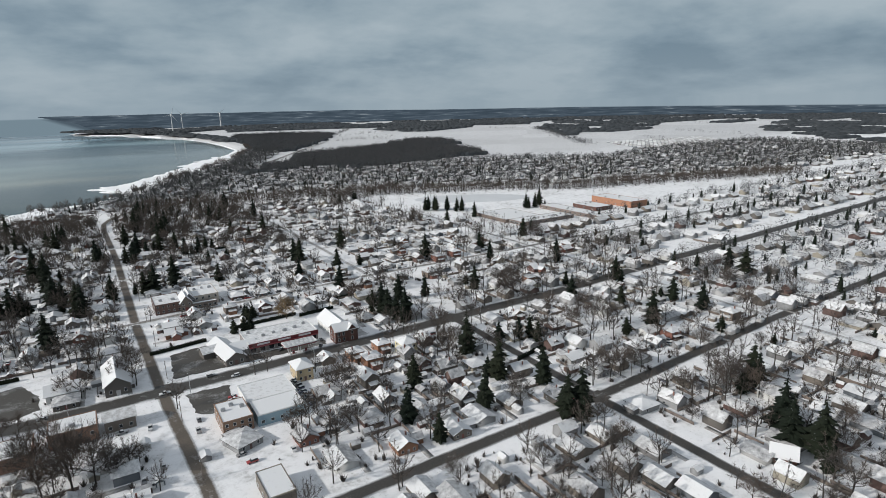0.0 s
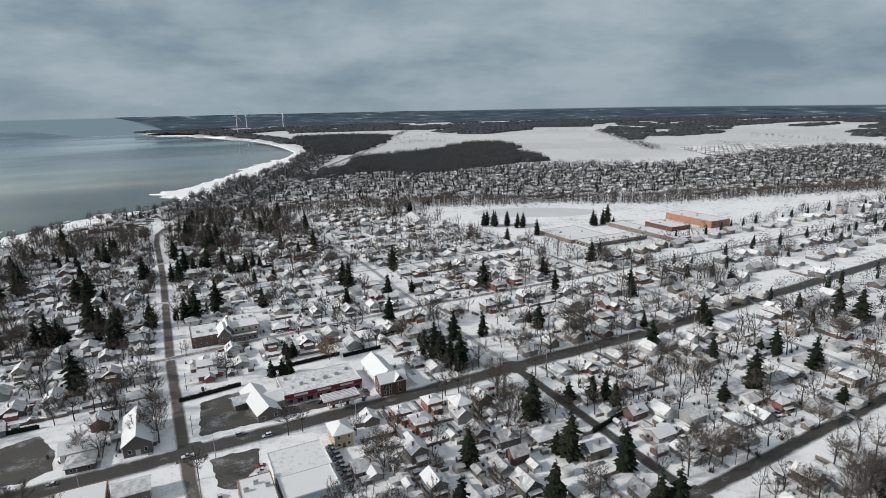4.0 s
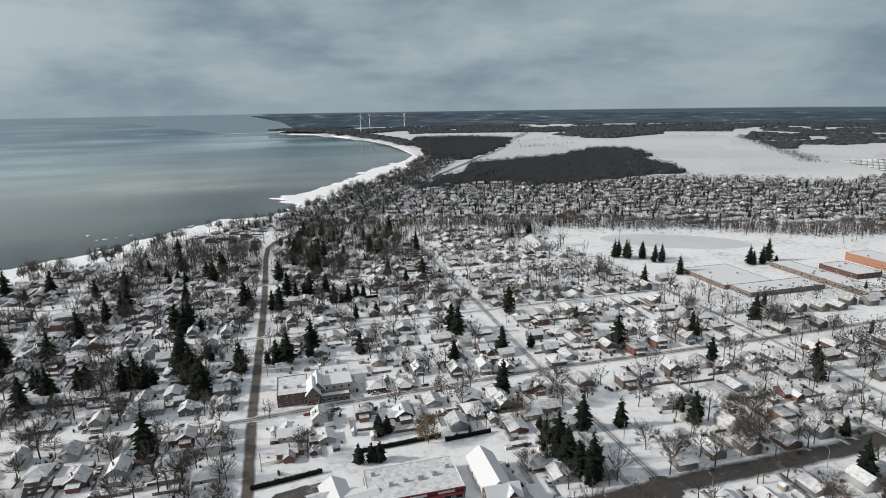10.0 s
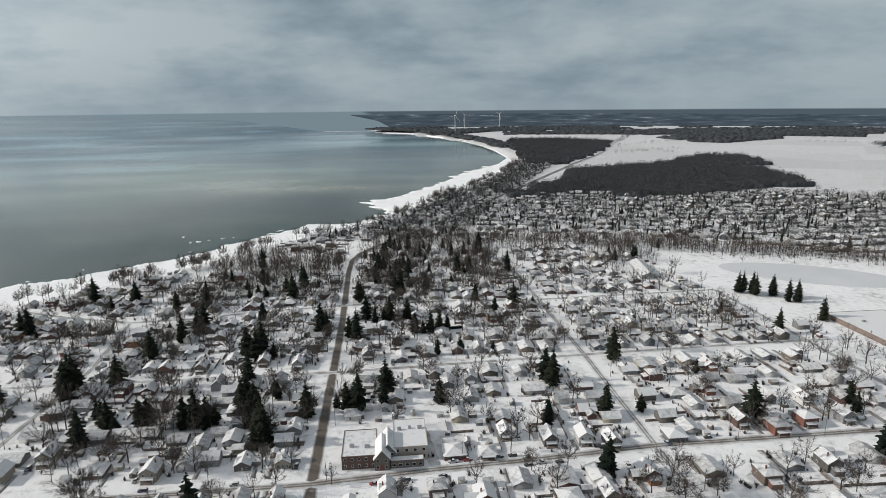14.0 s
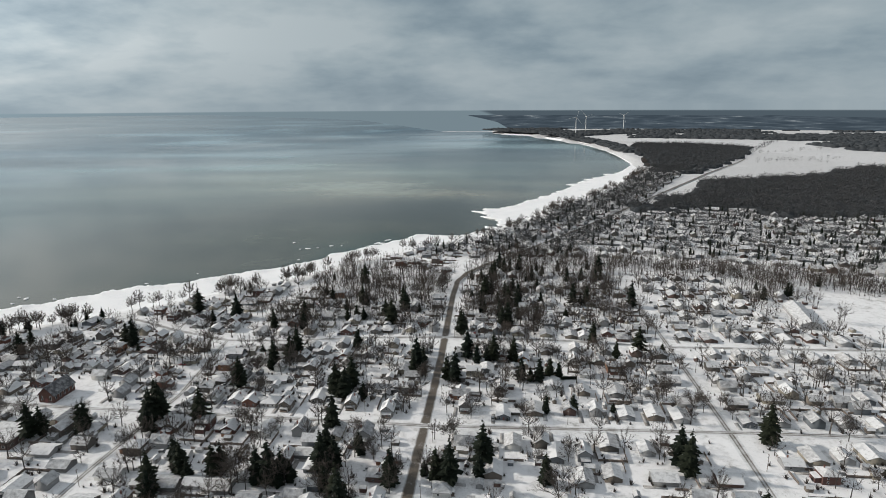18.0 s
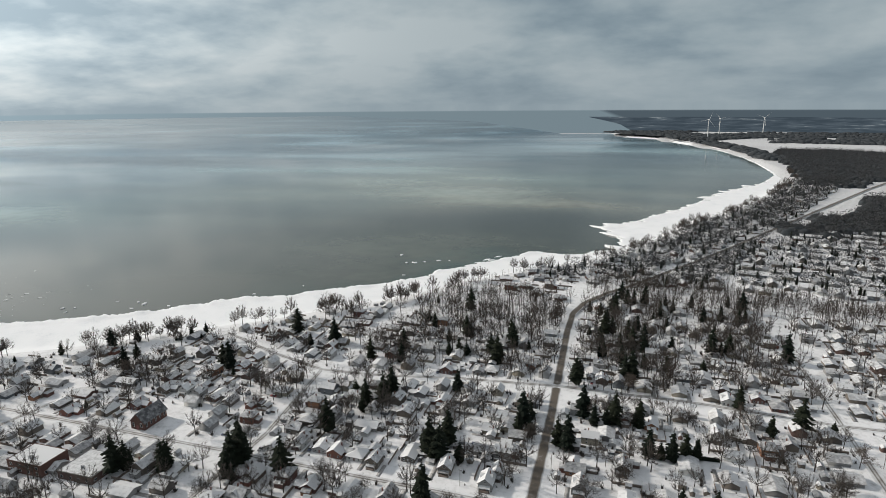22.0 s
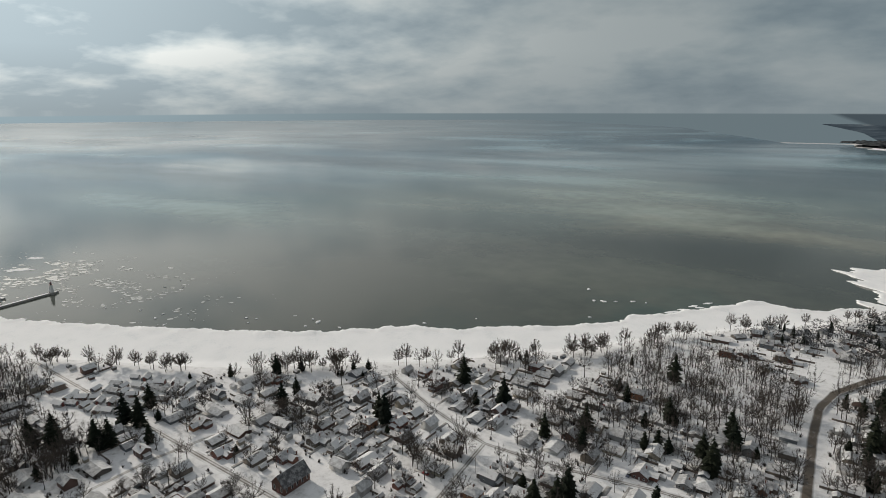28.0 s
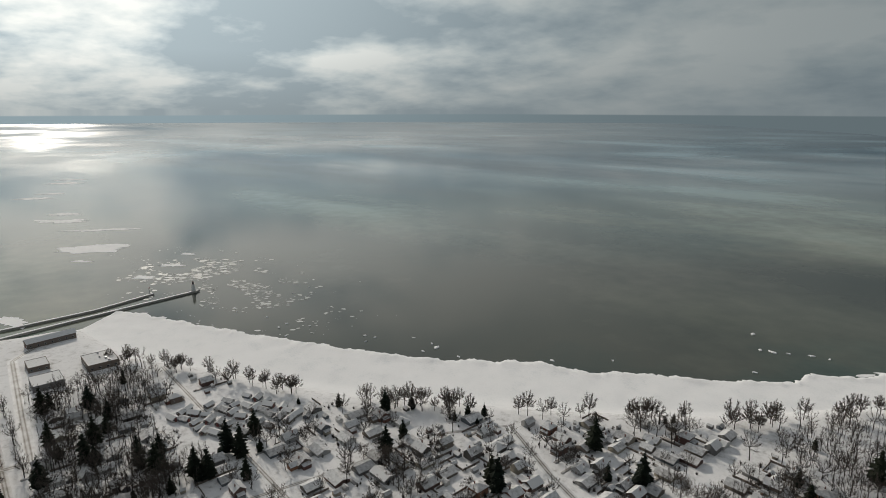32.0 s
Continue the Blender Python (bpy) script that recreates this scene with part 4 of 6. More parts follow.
    ob.scale = keep
    return c


RESERVED = [(6, -90, 99, -36), (10, -152, 54, -103), (-64, -132, -6, -104), (-64, -92, -36, -50), (7, 5, 52, 38), (-218, 104, -183, 132), (-208, 58, -182, 84), (300, 45, 530, 140), (12, -200, 34, -150),
            (285, 135, 475, 330), (236, 236, 268, 296), (-600, 12, -462, 90), (-395, 75, -322, 150), (150, -60, 178, -20)]
V_ROADS, H_ROADS = [-276, -139, 0, 144, 283], [-198, -93, 5, 102, 208]


def road_gap(x, y):
    g = min(abs(x - v) for v in V_ROADS)
    g = min(g, *(abs(y - v) for v in H_ROADS[:4]))
    hy = 208 if x > -60 else np.interp(x, [-240, -193, -146, -105, -60], [232, 211, 195, 197, 206])
    g = min(g, abs(y - hy))
    if x < -276:
        g = min(g, abs(y - 17) if x < -370 else 99)
    if y > 296:
        g = min(g, abs(x - np.interp(y, [300, 339, 366, 396, 428, 470], [-3, -2, 5, 21, 44, 70])))
    return g


def free(x, y, r, gap):
    if shore_distance((x, y))[0] < 12 + r or road_gap(x, y) < gap:
        return False
    if any(a - r * 0.6 < x < c + r * 0.6 and b - r * 0.6 < y < d + r * 0.6 for a, b, c, d in RESERVED):
        return False
    return all((x - p) ** 2 + (y - q) ** 2 > (r + s) ** 2 for p, q, s in PLACED)


rg = random.Random(11)
# where the houses, firs and large maples of the near town stand
HOMES_A = [(130, -190), (153, -212), (160, -181), (164, -217), (182, -209), (191, -213), (50, -159), (55, -119), (64, -164), (74, -156), (83, -170), (85, -120), (100, -170), (102, -121), (109, -144), (116, -113), (122, -148), (131, -111), (132, -165), (161, -167), (163, -152), (174, -109), (194, -174), (204, -176), (218, -174), (229, -120), (264, -175), (296, -128), (312, -134), (316, -102), (-76, -20), (-60, -29), (-46, -29), (-31, -85), (-29, -26), (-15, -21), (-14, -83), (-14, -40), (16, -44), (16, -19), (31, -25), (37, -34), (65, -16), (96, -21)]
HOMES_B = [(106, -66), (111, -20), (112, -75), (131, -9), (153, -56), (164, -74), (175, -17), (181, -41), (204, -12), (221, -65), (234, -14), (236, -69), (241, -47), (266, -12), (267, -72), (294, -19), (304, -31), (318, -56), (406, -72), (-426, 43), (-396, 68), (-327, 45), (-284, 86), (-248, 65), (-229, 77), (-214, 81), (-184, 78), (-172, 78), (-159, 82), (-121, 87), (-118, 72), (-111, 29), (-95, 7), (-87, 17), (-75, 11), (-64, 13), (-29, 16), (-14, 56), (-13, 16), (20, 84), (57, 14), (61, 79), (71, 12), (73, 79)]
HOMES_C = [(81, 26), (99, 19), (114, 18), (123, 41), (125, 14), (154, 16), (160, 80), (170, 71), (173, 52), (188, 23), (190, 56), (201, 15), (206, 81), (218, 20), (231, 39), (237, 21), (264, 30), (-400, 94), (-347, 133), (-336, 136), (-332, 147), (-310, 127), (-307, 146), (-286, 121), (-283, 101), (-281, 147), (-278, 174), (-277, 108), (-251, 174), (-251, 109), (-250, 159), (-248, 146), (-221, 125), (-219, 145), (-207, 173), (-206, 147), (-197, 146), (-185, 146), (-183, 174), (-182, 104), (-173, 104), (-160, 145), (-159, 106), (-151, 161)]
HOMES_D = [(-150, 118), (-126, 169), (-125, 111), (-123, 126), (-121, 137), (-120, 175), (-102, 116), (-93, 114), (-75, 159), (-73, 111), (-59, 174), (-59, 122), (-45, 179), (-27, 153), (-26, 134), (-20, 110), (-17, 134), (-17, 118), (16, 130), (21, 157), (36, 137), (38, 113), (50, 179), (80, 177), (95, 179), (101, 169), (112, 178), (155, 114), (267, 125), (295, 137), (302, 124), (302, 93), (-297, 180), (-283, 185), (-280, 194), (-248, 188), (-242, 214), (-231, 193), (-227, 207), (-220, 243), (-217, 203), (-203, 231), (-194, 258), (-194, 184)]
HOMES_E = [(-193, 197), (-186, 268), (-185, 225), (-179, 233), (-162, 229), (-154, 226), (-149, 214), (-139, 217), (-112, 247), (-112, 265), (-110, 227), (-102, 183), (-74, 181), (-68, 214), (-49, 218), (-41, 221), (-27, 214), (-19, 237), (-15, 214), (-15, 185), (14, 183), (22, 246), (24, 225), (37, 181), (51, 214), (90, 233), (91, 217), (92, 266), (107, 224), (116, 217), (120, 256), (127, 219), (-175, 278), (-163, 292), (-149, 303), (-139, 313), (-114, 285), (-110, 301), (-94, 292), (54, 270), (118, 275), (130, 308), (142, 325), (157, 325)]
HOMES_F = [(-50, 401), (-18, 434), (-16, 374), (10, 429), (-70, 418), (-40, 425), (-28, 405), (-62, 392), (-35, 384), (-5, 408), (-6, 450), (15, 465), (-36, 448), (30, 484)]
HOMES_G = [(-15, -140), (-10, -127), (-24, -130), (40, -163), (66, -186), (86, -188), (-14, -170), (-30, -172)]
HOMES = HOMES_G + HOMES_A + HOMES_B + HOMES_C + HOMES_D + HOMES_E + HOMES_F
FIRS_A = [(243, -184), (75, -173), (90, -150), (104, -180), (121, -158), (123, -163), (126, -135), (135, -177), (147, -131), (156, -135), (162, -136), (162, -142), (203, -160), (218, -106), (223, -159), (231, -131), (258, -136), (262, -141), (262, -160), (266, -95), (267, -99), (339, -136), (346, -120), (-39, -19), (-36, -22), (42, -46), (47, -46), (50, -47), (53, -23), (53, -29), (56, -28), (116, -6), (124, -81), (136, -48), (152, -51), (184, -57), (185, -46), (231, -8), (267, -40), (275, -30), (347, -48), (-437, 28), (-392, 25), (-376, 44)]
FIRS_B = [(-374, 27), (-358, 36), (-325, 61), (-309, 75), (-305, 62), (-305, 80), (-180, 75), (-163, 79), (-129, 82), (-106, 61), (-104, 39), (-97, 51), (-93, 48), (-83, 51), (-63, 49), (-58, 49), (-50, 51), (-38, 64), (-34, 61), (-34, 46), (-27, 76), (-26, 36), (-24, 32), (-8, 52), (5, 60), (10, 57), (14, 58), (16, 55), (28, 61), (29, 70), (55, 58), (102, 32), (104, 37), (113, 77), (115, 70), (132, 39), (149, 39), (197, 27), (251, 34), (295, 33), (-345, 151), (-327, 114), (-321, 96), (-313, 100)]
FIRS_C = [(-311, 110), (-292, 94), (-136, 91), (-132, 94), (-111, 173), (-109, 91), (-107, 130), (-100, 162), (-98, 154), (-91, 166), (-89, 173), (-52, 125), (-48, 121), (-46, 139), (-45, 136), (-43, 91), (-36, 124), (-14, 156), (-13, 164), (-10, 170), (-8, 155), (6, 150), (11, 147), (22, 173), (28, 175), (32, 176), (44, 177), (48, 152), (53, 151), (58, 151), (64, 154), (69, 155), (73, 119), (158, 97), (275, 121), (318, 138), (321, 177), (327, 175), (393, 144), (413, 150), (415, 143), (-305, 190), (-295, 202), (-292, 201)]
FIRS_D = [(-268, 210), (-265, 211), (-263, 220), (-256, 227), (-253, 218), (-208, 183), (-202, 181), (-191, 246), (-160, 239), (-157, 237), (-122, 219), (-69, 244), (-63, 241), (-55, 190), (-47, 243), (-41, 233), (-25, 261), (16, 181), (37, 232), (41, 233), (83, 255), (96, 211), (106, 185), (121, 193), (136, 196), (301, 201), (306, 193), (321, 195), (-180, 302), (-176, 304), (-112, 337), (-81, 325), (13, 295), (23, 298), (49, 285), (91, 283), (97, 285), (102, 287), (135, 283)]
FIRS = FIRS_A + FIRS_B + FIRS_C + FIRS_D
MAPLES_A = [(115, -187), (162, -188), (171, -187), (179, -186), (191, -221), (195, -232), (196, -213), (201, -221), (61, -135), (61, -143), (188, -138), (191, -99), (192, -116), (203, -147), (283, -170), (300, -133), (309, -145), (-81, -6), (23, -37), (71, -34), (111, -36), (136, -17), (137, -27), (151, -24), (157, -80), (169, -38), (185, -83), (193, -75), (193, -83), (198, -78), (198, -61), (207, -57), (213, -59), (-74, 52), (-71, 48), (-70, 56), (-56, 14), (59, 44), (66, 75), (239, 43), (265, 58), (298, 27), (303, 25), (320, 21)]
MAPLES_B = [(322, 3), (-165, 159), (-135, 105), (-95, 127), (-88, 119), (-83, 149), (22, 108), (49, 110), (195, 102), (247, 129), (264, 165), (-205, 267), (-138, 238), (-185, 283)]
MAPLES = MAPLES_A + MAPLES_B
house_spots = []
for x, y in HOMES:
    dx = min((abs(x - v), v - x) for v in V_ROADS)
    dy = min((abs(y - v), v - y) for v in H_ROADS)
    house_spots.append((x, y, (0 if dy[1] < 0 else 180) if dy[0] < dx[0] + 4 else (90 if dx[1] < 0 else 270)))
LEFT_WOOD = [(-122, 330), (-97, 306), (-60, 302), (-20, 286), (-7, 300), (-8, 345), (-45, 391), (-112, 385)]
for hy in [-300, -268, -250, -232] + H_ROADS + [300, 345]:
    for side in (-1, 1):
        x = -430 + rg.uniform(0, 8)
        while x < 335:
            base = hy
            if hy == 208 and x < -60:
                base = float(np.interp(x, [-240, -193, -146, -105, -60], [232, 211, 195, 197, 206]))
            y = base + side * rg.uniform(12.5, 16.5)
            if not (hy >= 300 and (x < 5 or y > np.interp(x, [10, 125, 223, 300], [375, 372, 362, 335]))):
                house_spots.append((x, y, 0 if side > 0 else 180))
            x += rg.uniform(12.0, 19.0)
for vx in V_ROADS + [-345, -410]:
    for side in (-1, 1):
        for blk in ([-168, -150, -130], [-66, -48, -28], [32, 50, 68], [130, 152, 174], [236, 254, 272, 290]):
            for y in blk:
                house_spots.append((vx + side * rg.uniform(12, 15), y + rg.uniform(-4, 4), 90 * side))
for x in range(-420, 330, 21):
    for y in (-160, -134, -60, -34, 40, 66, 142, 168, 244, 268):
        house_spots.append((x + rg.uniform(-9, 9), y + rg.uniform(-5, 5), rg.choice((0, 90, 180, 270))))
spots_ok = []
for i, (x, y, turn) in enumerate(house_spots):
    near_gap = 6.2 if i < len(HOMES) else 9.4
    if i >= len(HOMES) and (y < -310 or y > 372 or (y > 318 and not 8 < x < 235) or inside((x, y), LEFT_WOOD)):
        continue
    if not free(x, y, 3.7 if i < len(HOMES) else 5.4, near_gap):
        continue
    PLACED.append((x, y, 4.6))
    spots_ok.append((x, y, turn))
known = set(HOMES)
heart = [Vector((75, -130)), Vector((20, -20)), Vector((-20, 90)), Vector((-110, 120))]
spots_ok.sort(key=lambda q: (0 if q[:2] in known else 500) + min((Vector(q[:2]) - c).length for c in heart))
yards, plain_houses = spots_ok, []
for i, (x, y, turn) in enumerate(spots_ok):
    if i < 250:
        k = rg.choice((0, 0, 1, 1, 2, 3, 3, 4, 5, 5, 6, 7, 7, 8))
        put(STYLES[k], x, y, turn + rg.uniform(-3, 3), rg.uniform(0.72, 0.86))
    else:
        plain_houses.append((rg.randrange(3), x, y, 0, radians(turn), rg.uniform(0.72, 0.86), rg.uniform(0.62, 0.78)))
n_shed = 0
for x, y, turn in yards:
    for tries in range(4):
        if rg.random() < 0.8:
            a = radians(turn)
            dx, dy = rg.uniform(-9, 9), rg.uniform(7, 16)
            px, py = x + dx * math.cos(a) - dy * math.sin(a), y + dx * math.sin(a) + dy * math.cos(a)
            k = rg.choice((0, 1, 2, 2))
            if n_shed < 140 and free(px, py, (2.4, 3.2, 1.6)[k], 6):
                put(SHEDS[k], px, py, turn + rg.choice((0, 0, 90, -90)), rg.uniform(0.62, 0.8))
                PLACED.append((px, py, (2.4, 3.2, 1.6)[k]))
                n_shed += 1

# small outbuildings that fill the yards
plain_sheds = []
for i in range(3600):
    x, y = rg.uniform(-440, 330), rg.uniform(-300, 330)
    if inside((x, y), LEFT_WOOD):
        continue
    big = rg.random() < (0.4 if x < -10 else 0.15)
    if free(x, y, 4.0 if big else 2.2, 8.5):
        if big:
            plain_houses.append((rg.randrange(3), x, y, 0, radians(90 * rg.randrange(4)), rg.uniform(0.62, 0.8), rg.uniform(0.62, 0.8)))
        else:
            plain_sheds.append((0, x, y, 0, radians(90 * rg.randrange(4)), rg.uniform(0.55, 0.95), rg.uniform(0.7, 0.95)))
        PLACED.append((x, y, 4.0 if big else 2.6))

# ---- trees of the near town ----
CONIFERS = [conifer(h, w, 40 + i, lab) for i, (h, w, lab) in enumerate([(20, 11.0, "tall dark spruce with drooping boughs"), (15, 9.5, "dark green spruce standing in snow"), (9.5, 6.2, "young spruce in a snowy yard"), (25, 12.5, "very tall dark spruce")])]
for i, (x, y) in enumerate(FIRS + [(172, -256), (180, -258), (173, -265), (200, -228), (203, -224), (193, -226), (129, -205), (124, -203), (178, -250), (168, -270)]):
    k = rg.choice((0, 0, 1, 3)) if i % 4 else 2
    if 35 < x < 60 and -52 < y < -18:
        k = 2
    bank = 0.5 if shore_distance((x, y))[0] < 45 else 1.0
    put(CONIFERS[k], x, y, rg.uniform(0, 360), bank * (rg.uniform(0.8, 1.15) if k != 3 else rg.uniform(0.7, 0.98)))
    PLACED.append((x, y, 1.2))
    if rg.random() < 0.5 and x < 0 and y < 150 and bank == 1.0:
        put(CONIFERS[rg.choice((0, 1, 3))], x + rg.uniform(-5, 5), y + rg.uniform(-5, 5), rg.uniform(0, 360), rg.uniform(0.65, 0.95))
for i in range(9):
    put(CONIFERS[(0, 3, 1)[i % 3]], 115 + (i % 2) * 3.4 + i * 0.75, -57 - i * 3.2, 40 * i, rg.uniform(0.72, 0.9))
for x, y in [(298, 202), (307, 198), (318, 190), (328, 186), (332, 182), (391, 146), (402, 144)]:
    put(CONIFERS[0], x, y, x * 7 % 360, rg.uniform(0.75, 0.95))
BARES = [bare_tree(h, 60 + i, lab, **kw) for i, (h, lab, kw) in enumerate([
    (18, "large bare deciduous tree with a wide crown", {}), (14, "bare deciduous tree in a snowy yard", {}), (21, "tall bare deciduous tree", {"spread": 0.36}),
    (10, "small bare tree in a snowy yard", {"limbs": 5}), (16, "bare maple with fine brown twigs", {"spread": 0.48})])]
for i, (x, y) in enumerate(MAPLES + [(-37, -150), (-34, -148), (-30, -144), (-29, -152), (-23, -150), (-18, -151), (-40, -138), (-32, -138)]):
    put(BARES[(0, 2, 4, 1)[i % 4]], x, y, rg.uniform(0, 360), rg.uniform(0.78, 1.0) if x > -41 and y > -136 or x < -41 or x > 0 else rg.uniform(1.0, 1.2))
    PLACED.append((x, y, 1.0))
n_bare = n_con = 0
stuff_trees = []
for i in range(10500):
    x, y = rg.uniform(-470, 350), rg.uniform(-330, 385)
    if not free(x, y, 0.5, 5.5) or noise.noise((x * 0.022, y * 0.022, 2.0)) + 0.4 * noise.noise((x * 0.08, y * 0.08, 5.0)) < rg.uniform(-0.62, 0.36) - (0.15 if x > 100 and y < 0 else 0.0):
        continue
    if inside((x, y), LEFT_WOOD) or (15 < x < 240 and -60 < y < 115 and rg.random() < 0.6):
        continue
    near = min((Vector((x, y)) - c).length for c in heart) < 190 and y < 230
    if rg.random() < 0.12 and n_con < 42:
        put(CONIFERS[rg.choice((1, 1, 2, 2, 2, 0))], x, y, rg.uniform(0, 360), rg.uniform(0.55, 0.75))
        n_con += 1
    elif n_bare < 240 and near and rg.random() < 0.55:
        put(BARES[rg.randrange(5)], x, y, rg.uniform(0, 360), rg.uniform(0.5, 0.8))
        n_bare += 1
    else:
        stuff_trees.append((x, y))
    PLACED.append((x, y, 1.3))

# woods, creek strip and far suburb
# far twigs, greyed and cooled in colour to imitate haze
FAR_TWIG = m_palette("hazed_twigs", [(0.042, 0.044, 0.047), (0.066, 0.067, 0.069), (0.085, 0.085, 0.087), (0.05, 0.052, 0.055)], 0.95, islands=True, grime=(0.04, 0.04, 0.04))
def mid_tree(seed, n=14, twigs=50, thin=1.0):
    """A bare tree with a rounded crown of fine twigs on a clear trunk, for groves seen from a distance."""
    r = random.Random(seed)
    stem, crown = bmesh.new(), bmesh.new()
    H, R = r.uniform(13.0, 17.0), r.uniform(3.6, 5.2)
    fork = Vector((r.uniform(-0.3, 0.3), r.uniform(-0.3, 0.3), H * r.uniform(0.24, 0.34)))
    lean = Vector((r.uniform(-0.7, 0.7), r.uniform(-0.7, 0.7), H * 0.62))
    tube(stem, (0, 0, -0.3), fork, 0.3, 0.22, 4)
    tube(stem, fork, lean, 0.2, 0.07, 3)
    for i in range(n):
        a, v = 2.4 * i + r.uniform(-0.4, 0.4), 1 - 1.5 * (i + 0.5) / n
        q = math.sqrt(max(0.05, 1 - v * v)) * r.uniform(0.8, 1.12)
        root = fork + (lean - fork) * r.uniform(0.0, 0.75) * (0.4 + 0.6 * (v + 0.5) / 1.5)
        end = Vector((math.cos(a) * q * R, math.sin(a) * q * R, H * (0.62 + 0.37 * v * r.uniform(0.85, 1.05))))
        mid = root + (end - root) * 0.55 + Vector((math.cos(a) * 0.12 * R, math.sin(a) * 0.12 * R, -0.02 * H))
        tube(stem, root, mid, 0.10, 0.06, 3)
        tube(stem, mid, end, 0.06, 0.02, 3)
        for _ in range(twigs):
            u = 1.0 - 0.7 * r.random() ** 1.4
            p = root + (mid - root) * 2 * u if u < 0.5 else mid + (end - mid) * (2 * u - 1)
            d = ((p - fork).normalized() * 0.45 + Vector((r.gauss(0, 0.6), r.gauss(0, 0.6), r.gauss(0.15, 0.5)))).normalized() * r.uniform(0.8, 2.1)
            s = d.cross(Vector((r.uniform(-1, 1), r.uniform(-1, 1), r.uniform(-1, 1)))).normalized() * r.uniform(0.028, 0.06) * thin
            crown.faces.new([crown.verts.new(k_) for k_ in (p - s, p + s, p + d)])
    return arrays((stem, 0), (crown, 1))


def slender_tree(seed):
    """A thin young tree of a thicket: a straight stem and rising twigs."""
    r = random.Random(seed)
    stem, crown = bmesh.new(), bmesh.new()
    top = Vector((r.uniform(-0.8, 0.8), r.uniform(-0.8, 0.8), r.uniform(9, 12)))
    tube(stem, (0, 0, -0.3), top, 0.13, 0.03, 3)
    for _ in range(24):
        p = top * r.uniform(0.3, 1.0)
        d = Vector((r.gauss(0, 0.7), r.gauss(0, 0.7), r.uniform(0.2, 1.1))).normalized() * r.uniform(1.2, 2.8)
        s = d.cross(Vector((r.uniform(-1, 1), r.uniform(-1, 1), 0.3))).normalized() * r.uniform(0.05, 0.1)
        crown.faces.new([crown.verts.new(k) for k in (p - s, p + s, p + d)])
    for _ in range(10):
        a, q = r.uniform(0, 6.28), r.uniform(0.3, 2.6)
        p = Vector((math.cos(a) * q, math.sin(a) * q, -0.1))
        s = Vector((-math.sin(a), math.cos(a), 0)) * r.uniform(0.08, 0.2)
        crown.faces.new([crown.verts.new(k) for k in (p - s, p + s, p + Vector((r.gauss(0, 0.6), r.gauss(0, 0.6), r.uniform(0.8, 2.2))))])
    return arrays((stem, 0), (crown, 1))


mids = [mid_tree(80 + i) for i in range(6)] + [slender_tree(180 + i) for i in range(4)] + [mid_tree(280 + i, 9, 22, 1.9) for i in range(6)] + [mid_tree(380 + i, 18, 70, 1.5) for i in range(4)]


def far_tree(seed):
    """A light bare tree for the far woods: a stem and loose blades of twigs."""
    r = random.Random(seed)
    stem, crown = bmesh.new(), bmesh.new()
    tube(stem, (0, 0, -0.3), (0, 0, 6), 0.17, 0.1, 3)
    for _ in range(34):
        a, u, q = r.uniform(0, 6.28), r.uniform(0, 1), math.sqrt(r.random())
        z = 3.2 + 7.6 * u
        R = 4.0 * math.sin(math.pi * (0.12 + 0.8 * u)) ** 0.7 * q
        p = Vector((math.cos(a) * R, math.sin(a) * R, z))
        d = Vector((math.cos(a) * 0.8 + r.gauss(0, 0.6), math.sin(a) * 0.8 + r.gauss(0, 0.6), r.gauss(0.3, 0.6))).normalized() * r.uniform(1.2, 2.3)
        s = d.cross(Vector((r.uniform(-1, 1), r.uniform(-1, 1), r.uniform(-1, 1)))).normalized() * r.uniform(0.2, 0.42)
        crown.faces.new([crown.verts.new(k) for k in (p - s, p + s, p + d)])
    return arrays((stem, 0), (crown, 1))


fars = [far_tree(90 + i) for i in range(5)]
cons = [arrays(*[(b, i) for i, b in enumerate(conifer_meshes(11, 7.0, 95 + i, 7, 6))]) for i in range(3)]


def gz_at(x, y):
    """Height of the far ground, near enough to stand things on."""
    r = min(1, max(0, (math.hypot(x, y) - 1500) / 3000))
    return r * 14 - (0.3 if y > 330 else 0)


def tree_row(x, y, k, s, mid=False):
    """mid: the trees of the town, of the lighter grade where they stand far back."""
    if mid and (x > 150 or y > 330 or y < -215 or x < -330):
        k += 10
    return (k, x, y, gz_at(x, y), rg.uniform(0, 6.28), s, s * rg.uniform(0.9, 1.15))


GROVES = [((9, 210), (75, 420), 30, 150), ((-470, -20), (-300, 88), 12, 330), ((-120, 214), (-6, 300), 10, 60), ((85, 300), (150, 392), 10, 50), ((-330, 150), (-250, 190), 4, 14), ((240, 300), (300, 350), 4, 30), ((-480, 60), (-400, 110), 0, 40), ((-600, 40), (-530, 85), 0, 14)]
for (x0, y0), (x1, y1), nc, nb_ in GROVES:
    for i in range(nc * 4):
        x, y = rg.uniform(x0, x1), rg.uniform(y0, y1)
        if nc and free(x, y, 0.5, 6):
            put(CONIFERS[rg.choice((0, 1, 1, 3))], x, y, rg.uniform(0, 360), rg.uniform(0.6, 0.95))
            PLACED.append((x, y, 1.6))
            nc -= 1
    for i in range(nb_):
        x, y = rg.uniform(x0, x1), rg.uniform(y0, y1)
        if free(x, y, 0.5, 5):
            stuff_trees.append((x, y))
spots = [tree_row(x, y, rg.randrange(6), rg.uniform(0.62, 1.08), True) for x, y in stuff_trees]
base_n = len(spots)
